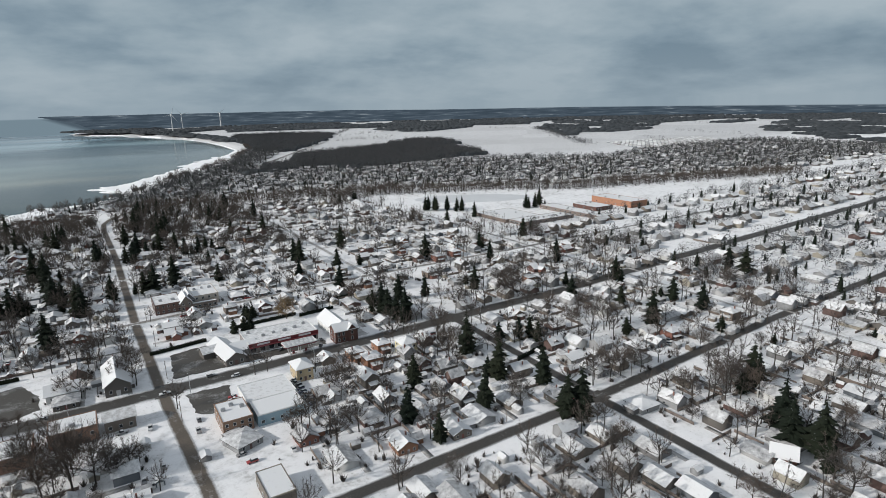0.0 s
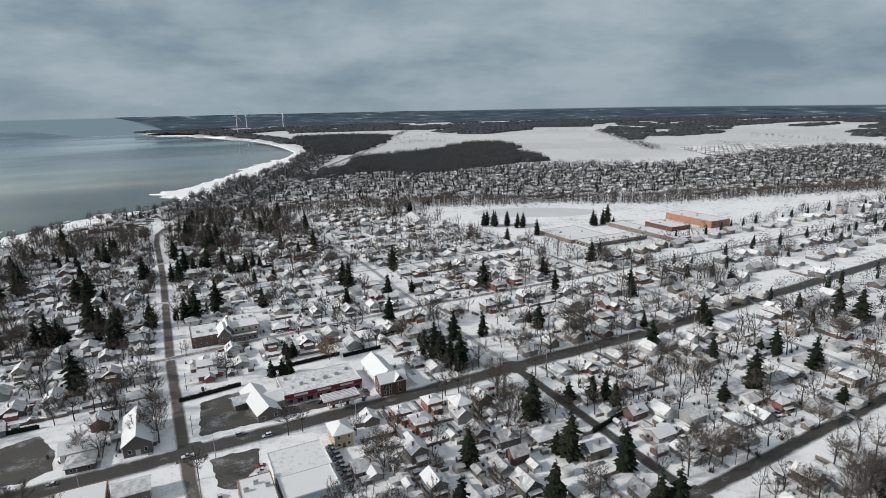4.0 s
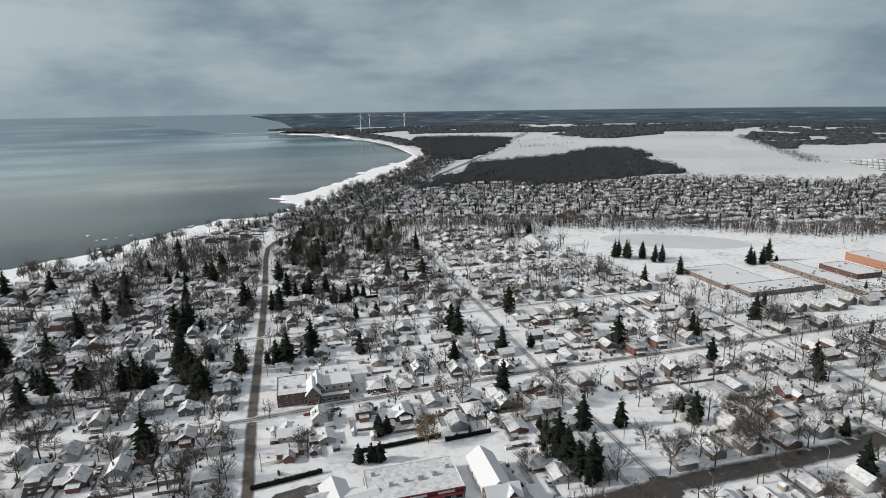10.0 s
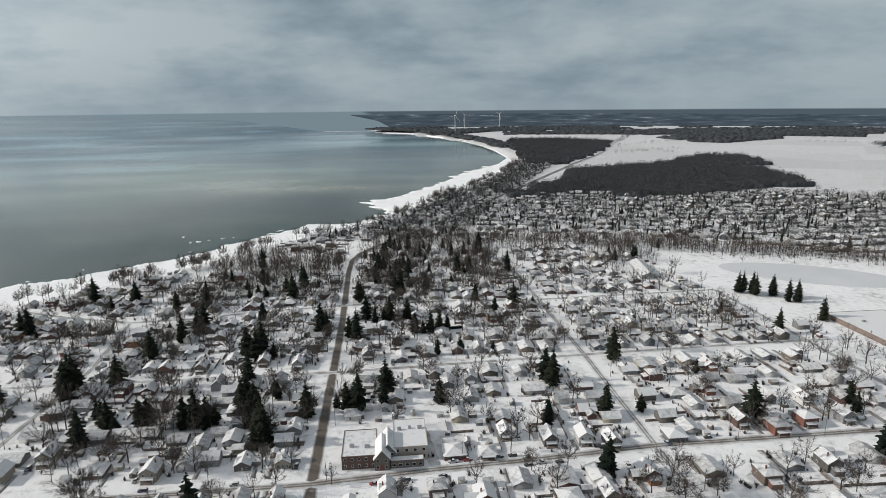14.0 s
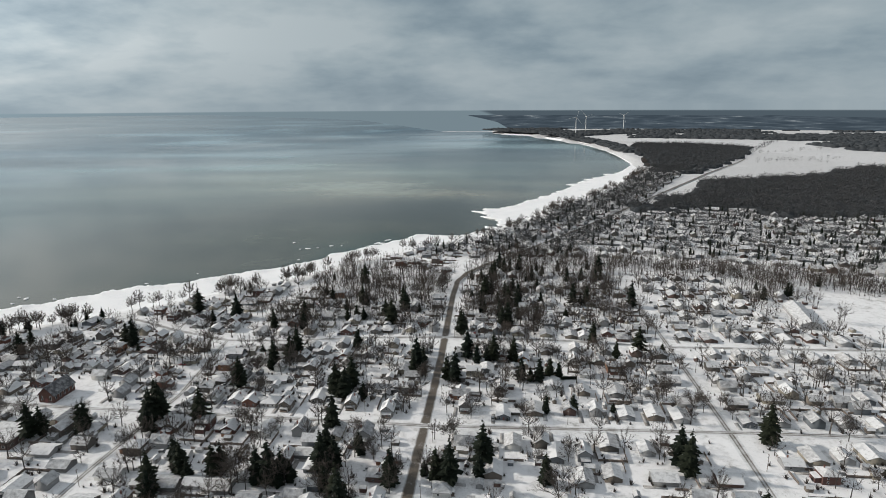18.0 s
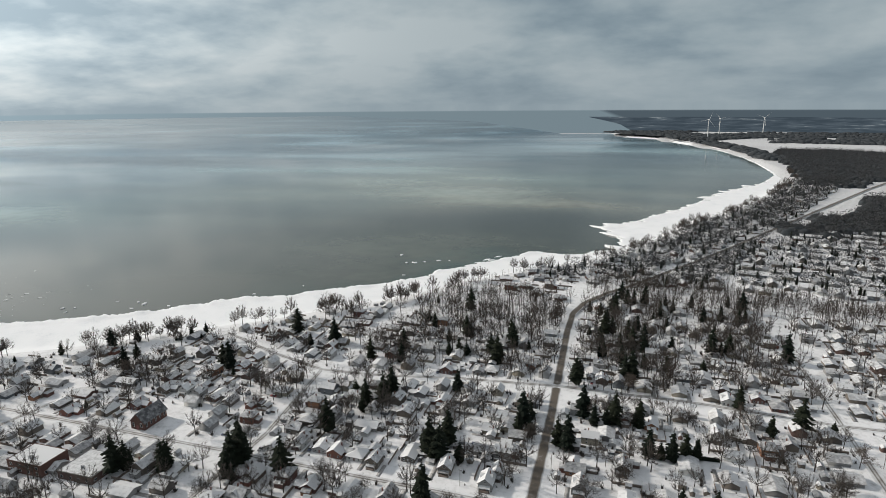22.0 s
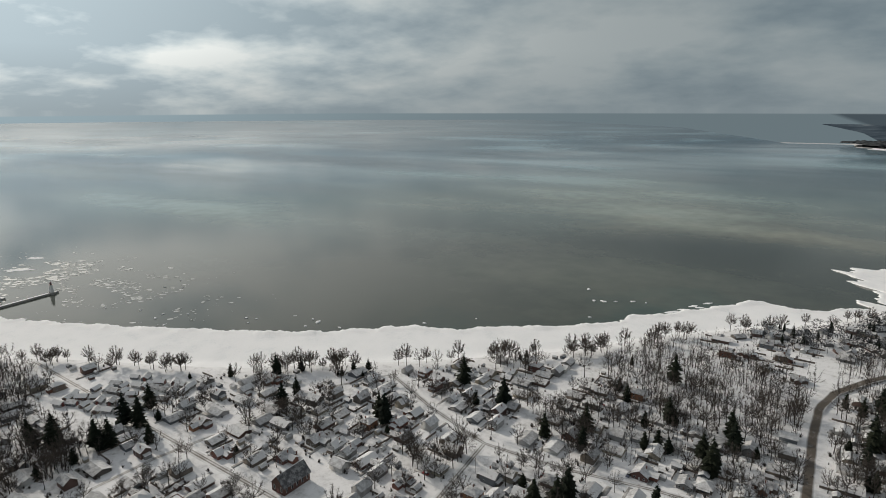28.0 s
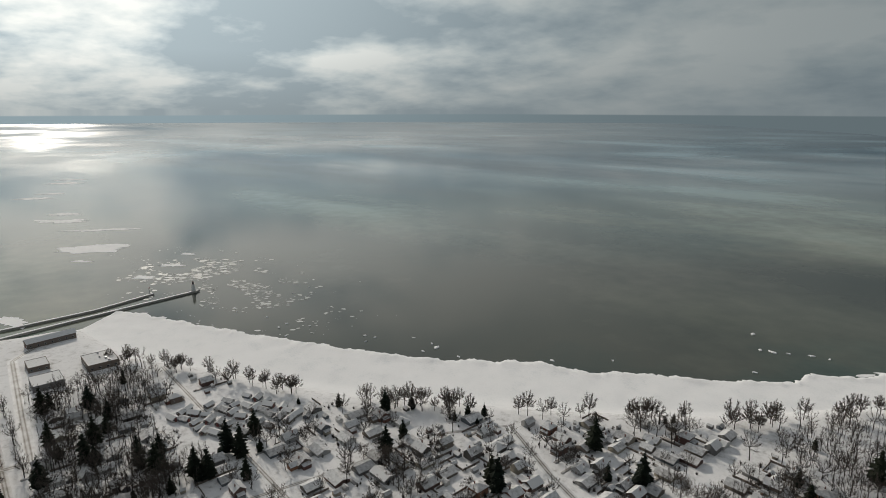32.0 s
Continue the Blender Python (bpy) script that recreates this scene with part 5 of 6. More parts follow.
while len(spots) < base_n + 150:
    x, y = rg.uniform(-130, 0), rg.uniform(280, 450)
    if inside((x, y), LEFT_WOOD) and shore_distance((x, y))[0] > 8 and all((x - p) ** 2 + (y - q) ** 2 > (s_ + 1) ** 2 for p, q, s_ in PLACED):
        spots.append(tree_row(x, y, rg.randrange(4), rg.uniform(0.7, 1.0), True))
for p in resample(SHORE[4:22], 5.0):
    for _ in range(rg.choice((0, 1, 1, 2)) if noise.noise((p[0] * 0.03, p[1] * 0.03, 1.0)) > -0.12 else 0):
        x, y = p[0] + rg.uniform(-6, 10) + 6, p[1] - rg.uniform(2, 14)
        if shore_distance((x, y))[0] > 3:
            spots.append(tree_row(x, y, 16 + rg.randrange(4), rg.uniform(0.62, 0.98)))
CREEK = [(30, 420), (125, 398), (223, 386), (300, 360), (339, 328), (454, 281), (540, 213), (640, 190), (900, 120)]
for p in resample(CREEK, 2.2):
    for _ in range(2):
        x, y = p[0] + rg.gauss(0, 10), p[1] + rg.gauss(14, 16)
        spots.append(tree_row(x, y, rg.randrange(4), rg.uniform(0.5, 0.9), True))
# thickets of thin stems in the ravine, along the bank, the creek and beside the bend
for (x0, y0), (x1, y1), n_, ring_ in (((-125, 285), (-5, 392), 360, LEFT_WOOD), ((8, 248), (70, 420), 380, None), ((-110, 380), (15, 480), 260, None), ((-125, 214), (-5, 300), 200, None), ((8, 205), (70, 330), 260, None), ((-470, -10), (-300, 90), 1100, None), ((70, 290), (300, 385), 500, None)):
    for i in range(n_):
        x, y = rg.uniform(x0, x1), rg.uniform(y0, y1)
        if (ring_ is None or inside((x, y), ring_)) and free(x, y, 0.3, 4.5) and noise.noise((x * 0.04, y * 0.04, 7.0)) > (-0.5 if ring_ else -0.1):
            spots.append(tree_row(x, y, 6 + rg.randrange(4), rg.uniform(0.7, 1.1)))
for p in resample(CREEK, 0.7):
    for _ in range(2):
        spots.append(tree_row(p[0] + rg.gauss(0, 8), p[1] + rg.gauss(12, 14), 6 + rg.randrange(4), rg.uniform(0.7, 1.1)))
scatter("bare_woods", mids, spots, [BARK, TWIG], "bare winter trees of the wood, the creek and the bank", "trees")

far_house = []
for wall_h, w, d, rise in ((3.0, 9, 11, 2.2), (4.6, 8, 10, 3.0), (2.9, 10, 13, 2.0)):
    far_house.append(arrays((gable_walls(w, d, wall_h, rise), 0), (gable_roof(w, d, wall_h, rise), 1)))
WOOD_A = [(335, 780), (430, 1051), (524, 1077), (646, 1120), (746, 1026), (835, 1006), (806, 880), (791, 807), (744, 728), (610, 715), (590, 690), (420, 660)]
WOOD_B = [(385, 1205), (415, 1420), (455, 1700), (480, 2000), (540, 2180), (729, 2150), (880, 1960), (760, 1700), (580, 1380), (450, 1185)]
WOOD_C = [(215, 690), (270, 790), (345, 860), (440, 725), (330, 720)]
WOOD_D = [(641, 1092), (775, 1238), (890, 1326), (979, 1282), (901, 1083), (786, 1044)]
FAR_PATCHES = [[(-60, 3470), (60, 3300), (200, 3200), (350, 3330), (330, 3560), (0, 3610)], [(1157, 2304), (1367, 2740), (1799, 2758), (1616, 2046), (1511, 1913), (1212, 1766), (1131, 1872)], [(2052, 2801), (2378, 2417), (1982, 1985), (1958, 2171), (1932, 2502)],
               [(613, 2788), (957, 3154), (1309, 2646), (1190, 2446), (764, 2619)], [(1622, 1555), (2380, 2272), (1986, 1467), (2206, 1448), (1899, 1170), (1309, 1028)], [(1939, 822), (2591, 1077), (2342, 621), (1571, 293), (1592, 383)]]
FIELD = [(607, 1295), (1112, 2303), (2077, 2777), (1840, 1820), (1069, 791), (882, 494), (615, 715), (760, 760), (1019, 1300), (879, 1385)]
hp, tp, cp = list(plain_houses), [], []
for y0 in range(324, 900, 29):
    x = np.interp(y0, [440, 615, 766, 900], [80, 190, 275, 340])
    while x < 1500:
        x += rg.uniform(10.5, 14)
        y = y0 + rg.uniform(-5, 5) - x * 0.22 + 40 + 14 * math.sin(x * 0.011)
        if inside((x, y), WOOD_A) or inside((x, y), FIELD) or y < np.interp(x, [30, 223, 339, 540, 900], [455, 420, 375, 260, 150]):
            continue
        if y > np.interp(x, [300, 436, 597, 760, 882, 1069, 1500], [820, 715, 695, 600, 485, 540, 560]):
            continue
        if rg.random() < 0.88:
            hp.append((rg.randrange(3), x, y, -0.2, rg.choice((0, 1.57)) - 0.22 + rg.gauss(0, 0.12), rg.uniform(0.78, 1.0), rg.uniform(0.72, 0.9)))
        for _ in range(rg.choice((4, 5, 6))):
            tp.append(tree_row(x + rg.uniform(-8, 8), y + rg.uniform(4, 30), rg.randrange(5), rg.uniform(0.65, 1.1)))
        for _ in range(rg.choice((0, 1, 1, 2))):
            cp.append(tree_row(x + rg.uniform(-7, 7), y + rg.uniform(6, 22), rg.randrange(3), rg.uniform(0.5, 1.1)))
for y0 in range(-560, 46, 30):
    x = 300.0
    while x < 1300:
        x += rg.uniform(11, 15)
        y = y0 + rg.uniform(-6, 6) + (x - 300) * 0.05
        if any(abs(y - np.interp(x, [281, 700, 1500], h)) < 11 for h in ((-188, -165, -120), (-84, -55, 0), (10, 20, 60))):
            continue
        if rg.random() < 0.85:
            hp.append((rg.randrange(3), x, y, 0, rg.choice((0, 1.57)), rg.uniform(0.75, 0.92), rg.uniform(0.75, 0.9)))
        for _ in range(rg.choice((3, 4, 6))):
            tp.append(tree_row(x + rg.uniform(-8, 8), y + rg.uniform(4, 30), rg.randrange(5), rg.uniform(0.55, 1.0)))
        if rg.random() < 0.5:
            cp.append(tree_row(x + rg.uniform(-7, 7), y + rg.uniform(8, 20), rg.randrange(3), rg.uniform(0.5, 1.2)))
for row in range(9):
    for i in range(26):
        u, v = i * 13.5, row * 24.0
        x, y = 1090 + u * 0.97 + v * 0.55, 590 - u * 0.12 + v
        hp.append((2, x, y, -0.2, 0.35, 0.66, 0.6))
for i in range(4600):
    a = rg.uniform(0, 1)
    y = 430 + 900 * a
    x = float(np.interp(y, [430, 1330], [40, 430])) + rg.uniform(-110, 60)
    d = shore_distance((x, y))[0]
    if 14 < d < 150 and not inside((x, y), WOOD_A) and x < 480 and abs(x - np.interp(y, [428, 470, 615, 766, 981, 1202], [44, 70, 157, 242, 363, 489])) > 8:
        if rg.random() < 0.26:
            hp.append((rg.randrange(3), x, y, -0.3, rg.uniform(0, 3), 0.68, 0.72))
        else:
            tp.append(tree_row(x, y, rg.randrange(5), rg.uniform(0.7, 1.15)))
        if rg.random() < 0.15:
            cp.append(tree_row(x + 5, y + 4, rg.randrange(3), rg.uniform(0.6, 1.1)))
shed_pat = arrays((gable_walls(3.4, 4.4, 2.2, 0.9), 0), (gable_roof(3.4, 4.4, 2.2, 0.9, 0.25, 0.18), 1))
scatter("outbuildings", [shed_pat], plain_sheds, [SIDING_FAR, ROOF_FAR], "small sheds and garages in the snowy yards", "sheds")
scatter("distant_houses", far_house, hp, [SIDING_FAR, ROOF_FAR], "rows of distant houses under snowy roofs", "houses")
undergrowth = []
for ring_, step in ((WOOD_A, 5.6), (WOOD_B, 8.0), (WOOD_C, 6.0), (WOOD_D, 6.5)):
    xs, ys = [p[0] for p in ring_], [p[1] for p in ring_]
    for x in np.arange(min(xs), max(xs), step):
        for y in np.arange(min(ys), max(ys), step):
            px, py = x + rg.uniform(-4, 4), y + rg.uniform(-4, 4)
            wob = 26 * noise.noise((px * 0.02, py * 0.02, 3.0))
            if inside((px + wob, py - wob), ring_):
                tp.append(tree_row(px, py, rg.randrange(5), rg.uniform(0.6, 1.35)))
                if rg.random() < 0.6:
                    undergrowth.append((0, px, py, gz_at(px, py) - 0.5, rg.uniform(0, 6.28), rg.uniform(4, 7.5), rg.uniform(5, 9.5)))
for a_, b_ in (((740, 1519), (873, 1433)), ((1446, 1719), (1588, 1638)), ((1402, 840), (1334, 700)), ((1725, 979), (1598, 607)), ((2227, 1448), (2227, 1046)), ((655, 1500), (1300, 2660)), ((700, 1450), (960, 1560)), ((690, 1640), (1250, 2010)), ((640, 1490), (1280, 2660))):
    for p in resample([a_, b_], 16.0):
        tp.append(tree_row(p[0] + rg.gauss(0, 5), p[1] + rg.gauss(0, 5), rg.randrange(5), rg.uniform(0.6, 1.2)))
for p in resample([(1641, 1627), (1422, 1288), (1098, 774)], 6.0):
    for _ in range(3):
        tp.append(tree_row(p[0] + rg.gauss(18, 14), p[1] + rg.gauss(0, 12), rg.randrange(4), rg.uniform(0.5, 0.9)))
scatter("far_trees", fars, tp, [FAR_WOOD, FAR_TWIG], "bare trees of the far suburb and the dark wood by the field", "trees")
scatter("far_conifers", cons, cp, [BARK, NEEDLES], "small dark conifers among the distant houses", "trees")

# far woods as crowded clumps of crowns
bm = bmesh.new()
poly(bm, [(-1, -1, 0), (1, -1, 0), (1, 1, 0), (-1, 1, 0), (-0.7, -0.6, 0.8), (0.6, -0.75, 0.7), (0.75, 0.6, 0.85), (-0.6, 0.7, 0.75), (0.1, 0.0, 1.0)],
     [(0, 1, 5, 4), (1, 2, 6, 5), (2, 3, 7, 6), (3, 0, 4, 7), (4, 5, 8), (5, 6, 8), (6, 7, 8), (7, 4, 8)])
clump = arrays((bm, 0))
cl_spots = undergrowth
for y in np.arange(1250, 3680, 19):
    for x in np.arange(-250, 3600, 20):
        if x * x + (y + 150) ** 2 > (3640 if x > 420 else 3715) ** 2 or x < (y - 1250) * 0.05 - 200 or math.degrees(math.atan2(x, y + 150)) > 72:
            continue
        if shore_distance((x, y))[0] < 30 or inside((x, y), WOOD_B):
            continue
        f = noise.noise((x * 0.0016, y * 0.0034, 4.0)) + 0.5 * noise.noise((x * 0.006, y * 0.009, 8.0))
        if any(inside((x, y), w_) for w_ in (FAR_PATCHES[:3] if f > -0.25 or x < 420 else ())) or (any(inside((x, y), w_) for w_ in FAR_PATCHES[3:]) and noise.noise((x * 0.007, y * 0.007, 5.0)) > -0.02) or (f > -0.12 and math.hypot(x, y) > 2650):
            s = rg.uniform(9, 15)
            cl_spots.append((0, x + rg.uniform(-8, 8), y + rg.uniform(-8, 8), gz_at(x, y) - 0.5, rg.uniform(0, 6.28), s, rg.uniform(6, 12)))
for p in resample(SHORE[22:-3], 13.0):
    for _ in range(4):
        x, y = p[0] + rg.uniform(4, 70), p[1] + rg.uniform(-15, 15)
        if y > 1450 and shore_distance((x, y))[0] > 6 and rg.random() < (0.2 if 2620 < y < 3080 else 0.75):
            cl_spots.append((0, x, y, gz_at(x, y) - 0.5, rg.uniform(0, 6.28), rg.uniform(9, 15), rg.uniform(7, 12)))
for y in np.arange(-600, 1250, 20):
    for x in np.arange(1350, 3600, 21):
        if x * x + (y + 150) ** 2 > 3640 ** 2:
            continue
        f = noise.noise((x * 0.0022, y * 0.005, 4.0)) + 0.5 * noise.noise((x * 0.006, y * 0.011, 8.0))
        if (any(inside((x, y), w_) for w_ in FAR_PATCHES) and noise.noise((x * 0.007, y * 0.007, 5.0)) > -0.02) or (f > -0.05 and x > 2300) or (f > 0.3 and y < 350):
            cl_spots.append((0, x + rg.uniform(-8, 8), y + rg.uniform(-8, 8), gz_at(x, y) - 0.5, rg.uniform(0, 6.28), rg.uniform(10, 16), rg.uniform(6, 11)))
scatter("far_woods", [clump], cl_spots, [FAR_WOOD], "dark woods on the far farmland", "woods")


# ---- landmark buildings ----
def block(name, label, category, x0, y0, x1, y1, h, wall, roof=ROOF_WHITE, windows=(), units=0, parapet=0.35, fascia=None, group=""):
    """A flat-roofed block on its own site, with its parts."""
    cx_, cy_ = (x0 + x1) / 2, (y0 + y1) / 2
    ob = thing(name, label, category, group)
    ob.matrix_basis = pose(cx_, cy_, 0)
    a, b = (x1 - x0) / 2, (y1 - y0) / 2
    part("wall", boxes((-a, -b, -0.3, a, b, h)), wall, ob)
    part("roof", boxes((-a + 0.25, -b + 0.25, h, a - 0.25, b - 0.25, h + 0.16)), roof, ob)
    for q in ((-a - 0.05, -b - 0.05, a + 0.05, -b + 0.25), (-a - 0.05, b - 0.25, a + 0.05, b + 0.05), (-a - 0.05, -b + 0.25, -a + 0.25, b - 0.25), (a - 0.25, -b + 0.25, a + 0.05, b - 0.25)):
        part("parapet", boxes((q[0], q[1], h - 0.1, q[2], q[3], h + parapet)), fascia or wall, ob)
    r = random.Random(int(x0 * 7 + y0))
    for i in range(units):
        ux, uy = -a + (i + 0.6) * 2 * a / (units + 0.2), r.uniform(-0.5, 0.6) * b
        s = r.uniform(0.6, 1.1)
        part("roof_unit", boxes((ux - s, uy - s * 0.7, h + 0.1, ux + s, uy + s * 0.7, h + 1.2), (ux - s * 0.6, uy - s * 0.4, h + 1.2, ux + s * 0.6, uy + s * 0.4, h + 1.4)), STEEL, ob, "grey rooftop ventilation unit")
    for side, z, count, ww, wh in windows:
        for i in range(count):
            u = -1 + 2 * (i + 0.5) / count
            if side == "s":
                window(ob, u * a, -b - 0.03, z, 0, ww, wh)
            elif side == "n":
                window(ob, u * a, b + 0.03, z, 180, ww, wh)
            elif side == "e":
                window(ob, a + 0.03, u * b, z, 90, ww, wh)
            else:
                window(ob, -a - 0.03, u * b, z, -90, ww, wh)
    return ob


def gable_block(name, label, category, x, y, turn, w, d, h, rise, wall, roof=ROOF, rows=(), chimney=False, group=""):
    """A gabled building with windows along its sides; the ridge runs along its own y."""
    ob = thing(name, label, category, group)
    ob.matrix_basis = pose(x, y, 0, 0, 0, turn)
    part("wall", gable_walls(w, d, h, rise), wall, ob)
    part("roof", gable_roof(w, d, h, rise), roof, ob)
    for z, count, ww, wh in rows:
        for i in range(count):
            u = (-1 + 2 * (i + 0.5) / count) * d / 2
            window(ob, w / 2 + 0.03, u, z, 90, ww, wh)
            window(ob, -w / 2 - 0.03, u, z, -90, ww, wh)
        for u in (-0.28, 0.28):
            window(ob, u * w, -d / 2 - 0.03, z, 0, ww, wh)
    door(ob, 0, -d / 2 - 0.05, 0, 0, 1.6, 2.3)
    if chimney:
        part("chimney", boxes((w * 0.2, d * 0.3, h, w * 0.2 + 0.9, d * 0.3 + 0.9, h + rise + 1.6)), CHIM, ob)
    return ob


def slab(name, pts, z, mat, label, category):
    bm = bmesh.new()
    rj = random.Random(len(pts) + int(pts[0][0]))
    pts = [(x + rj.uniform(-0.5, 0.5), y + rj.uniform(-0.5, 0.5)) for x, y in resample(list(pts) + [pts[0]], 1.8)]
    top = [bm.verts.new((x, y, z)) for x, y in pts]
    f = bm.faces.new(top)
    if f.normal.z < 0:
        f.normal_flip()
    lay = bm.loops.layers.uv.new("across")
    for lp in f.loops:
        lp[lay].uv = (0.5, 0)
    return tagged(link_mesh(name, bm, mat), label, category, kind="structure")


slab("parking_lot", [(8, -85), (76, -86), (78, -79), (42, -78.5), (40, -64), (26, -54), (10, -57)], 0.05, LOT, "bare wet asphalt forecourt and parking lot", "parking lot")
slab("parking_lot", [(-60, -58), (-48, -55), (-41, -70), (-40, -84), (-49, -88), (-64, -84)], 0.05, LOT, "cleared asphalt parking lot ringed by snow", "parking lot")
slab("parking_lot", [(10, -103), (27, -104), (25, -116), (16, -126), (11, -122)], 0.05, LOT, "cleared asphalt parking lot by the street corner", "parking lot")
for pts_ in ([(-1, -101), (9.5, -101), (8.5, -89), (-0.5, -89)], [(142, -97), (150, -97), (149, -85), (142.5, -85)], [(141, -201.5), (149.5, -201), (149.5, -193), (141, -193.5)]):
    slab("junction", pts_, 0.135, WET_ASPHALT, "dark asphalt road junction with worn slush", "junction")
slab("parking_lot", [(92, -86), (99, -86), (96, -60), (92, -60)], 0.05, ROAD_MID, "slushy side yard of the brick hall", "parking lot")
slab("driveway", [(46, 6.5), (51, 6.5), (47, 36), (43, 38)], 0.05, ROAD_MID, "dark driveway beside the inn", "driveway")

store = block("store", "long flat-roofed store with a red fascia and snowy roof", "store", 42, -77, 75.5, -58, 4.5, m_plain("store_wall", (0.24, 0.22, 0.21), 0.8), units=6, fascia=WHITE, windows=(("s", 0.4, 8, 2.6, 2.1), ("e", 1.2, 3, 1.4, 1.2)))
band = part("fascia", boxes((-16.9, -9.95, 3.2, 16.9, -9.56, 4.75)), RED, store, "dark red sign band along the shop front")
for i in range(3):
    part("sign_panel", boxes((-13 + 10 * i, -10.02, 3.5, -7 + 10 * i, -9.96, 4.4)), WHITE, band, "pale blank sign panel")
part("awning", boxes((-16.5, -11.2, 3.0, 16.5, -9.97, 3.18)), RED, store)

canopy = thing("gas_canopy", "fuel station canopy with a red and white edge and snowy deck", "canopy")
canopy.matrix_basis = pose(62.5, -88.3, 0)
part("deck", boxes((-7.4, -3.2, 4.6, 7.4, 3.2, 5.3)), ROOF_WHITE, canopy)
for q in ((-7.6, -3.4, 7.6, -3.21), (-7.6, 3.21, 7.6, 3.4), (-7.6, -3.2, -7.41, 3.2), (7.41, -3.2, 7.6, 3.2)):
    part("edge_band", boxes((q[0], q[1], 4.5, q[2], q[3], 5.0)), RED, canopy)
    part("edge_trim", boxes((q[0], q[1], 5.0, q[2], q[3], 5.45)), WHITE, canopy)
for i in range(5):
    part("deck_rib", boxes((-7.2, -2.6 + 1.3 * i - 0.08, 5.3, 7.2, -2.6 + 1.3 * i + 0.08, 5.42)), STEEL, canopy)
for x in (-5, 0, 5):
    for y in (-1.6, 1.6):
        part("column", boxes((x - 0.15, y - 0.15, -0.1, x + 0.15, y + 0.15, 4.6)), WHITE, canopy)
for x in (-3, 3):
    pump = thing("fuel_pump", "fuel pump on a concrete island under the canopy", "fuel pump", "fuel pumps")
    pump.matrix_basis = pose(62.5 + x, -88.3, 0)
    part("island", boxes((-1.6, -0.6, 0, 1.6, 0.6, 0.15)), CONCRETE, pump)
    cab_ = part("cabinet", boxes((-0.5, -0.3, 0.15, 0.5, 0.3, 1.6)), RED, pump)
    part("display", boxes((-0.35, -0.33, 1.1, 0.35, -0.3, 1.45)), GLASS, cab_)

shop = gable_block("shop", "low white-roofed shop with crossing gables by the parking lot", "shop", 32.5, -73, 8, 9.0, 25.0, 3.4, 2.6, SIDING, ROOF_WHITE, rows=((0.9, 5, 1.4, 1.4),))
bm = gable_walls(11, 12, 3.2, 2.0)
bm.transform(pose(7.2, 0.5, 0, 0, 0, 90))
part("wing_wall", bm, SIDING, shop)
bm = gable_roof(11, 12, 3.2, 2.0)
bm.transform(pose(7.2, 0.5, 0, 0, 0, 90))
part("wing_roof", bm, ROOF_WHITE, shop)
bm = gable_walls(7, 8, 3.0, 1.8)
bm.transform(pose(-5.5, 6.0, 0, 0, 0, 90))
part("wing_wall", bm, SIDING, shop)
bm = gable_roof(7, 8, 3.0, 1.8)
bm.transform(pose(-5.5, 6.0, 0, 0, 0, 90))
part("wing_roof", bm, ROOF_WHITE, shop)

hall = gable_block("brick_hall", "brick hall with a long snow-covered gable roof behind its front", "hall", 86, -72, 0, 9.6, 22, 5.2, 3.6, WHITE, ROOF_WHITE, rows=((1.4, 5, 1.0, 1.9),))
bm = gable_walls(7.5, 11.5, 6.4, 2.6)
bm.transform(pose(0, -13.5, 0, 0, 0, 90))
part("front_wall", bm, RED_BRICK, hall, "two-storey red brick front")
bm = gable_roof(7.5, 11.5, 6.4, 2.6)
bm.transform(pose(0, -13.5, 0, 0, 0, 90))
part("front_roof", bm, ROOF_WHITE, hall)
bm = gable_walls(4.0, 4.2, 6.6, 2.2)
bm.transform(pose(2.6, -15.6, 0))
part("front_gable_wall", bm, RED_BRICK, hall)
bm = gable_roof(4.0, 4.2, 6.6, 2.2)
bm.transform(pose(2.6, -15.6, 0))
part("front_gable_roof", bm, ROOF_WHITE, hall)
for x in (-4, -1.6, 2.6):
    for z in (0.9, 3.7):
        window(hall, x, -17.32 if x < 2 else -17.74, z, 0, 1.1, 1.8)
for y in (-15.5, -12):
    for z in (0.9, 3.7):
        window(hall, 5.8, y, z, 90, 1.0, 1.8)
        window(hall, -5.8, y, z, -90, 1.0, 1.8)

block("inn", "two-storey red brick inn block with a flat snowy roof", "inn", 11, 8, 25, 28, 5.6, m_plain("dark_brick", (0.13, 0.08, 0.065), 0.9, 0.3, 3.0), windows=(("s", 0.9, 5, 1.0, 1.3), ("s", 3.8, 5, 1.0, 1.3), ("w", 0.9, 6, 1.0, 1.3), ("w", 3.8, 6, 1.0, 1.3)), units=2)
block("inn_annexe", "beige two-storey annexe with a flat snowy roof", "building", 32, 12, 46, 34, 5.9, m_plain("beige_siding", (0.46, 0.41, 0.36), 0.8), windows=(("s", 0.9, 4, 1.2, 1.4), ("s", 3.9, 4, 1.2, 1.4), ("e", 3.9, 5, 1.2, 1.4), ("e", 0.9, 5, 1.2, 1.4)), units=3)
for i, (x, y) in enumerate([(27.2, 12.5), (29.6, 17.0)]):
    gable_block("inn_house", "steep-gabled grey house between the inn's blocks", "house", x, y, 0, 6.0, 13.0, 5.4, 3.6, SIDING, ROOF, rows=((0.9, 2, 1.0, 1.4), (3.6, 2, 1.0, 1.4)))
block("porch_block", "low snow-roofed porch along the inn's front", "porch", 30.5, 6.8, 44, 10.5, 3.0, WOOD, windows=(("s", 0.8, 5, 1.6, 1.3),))

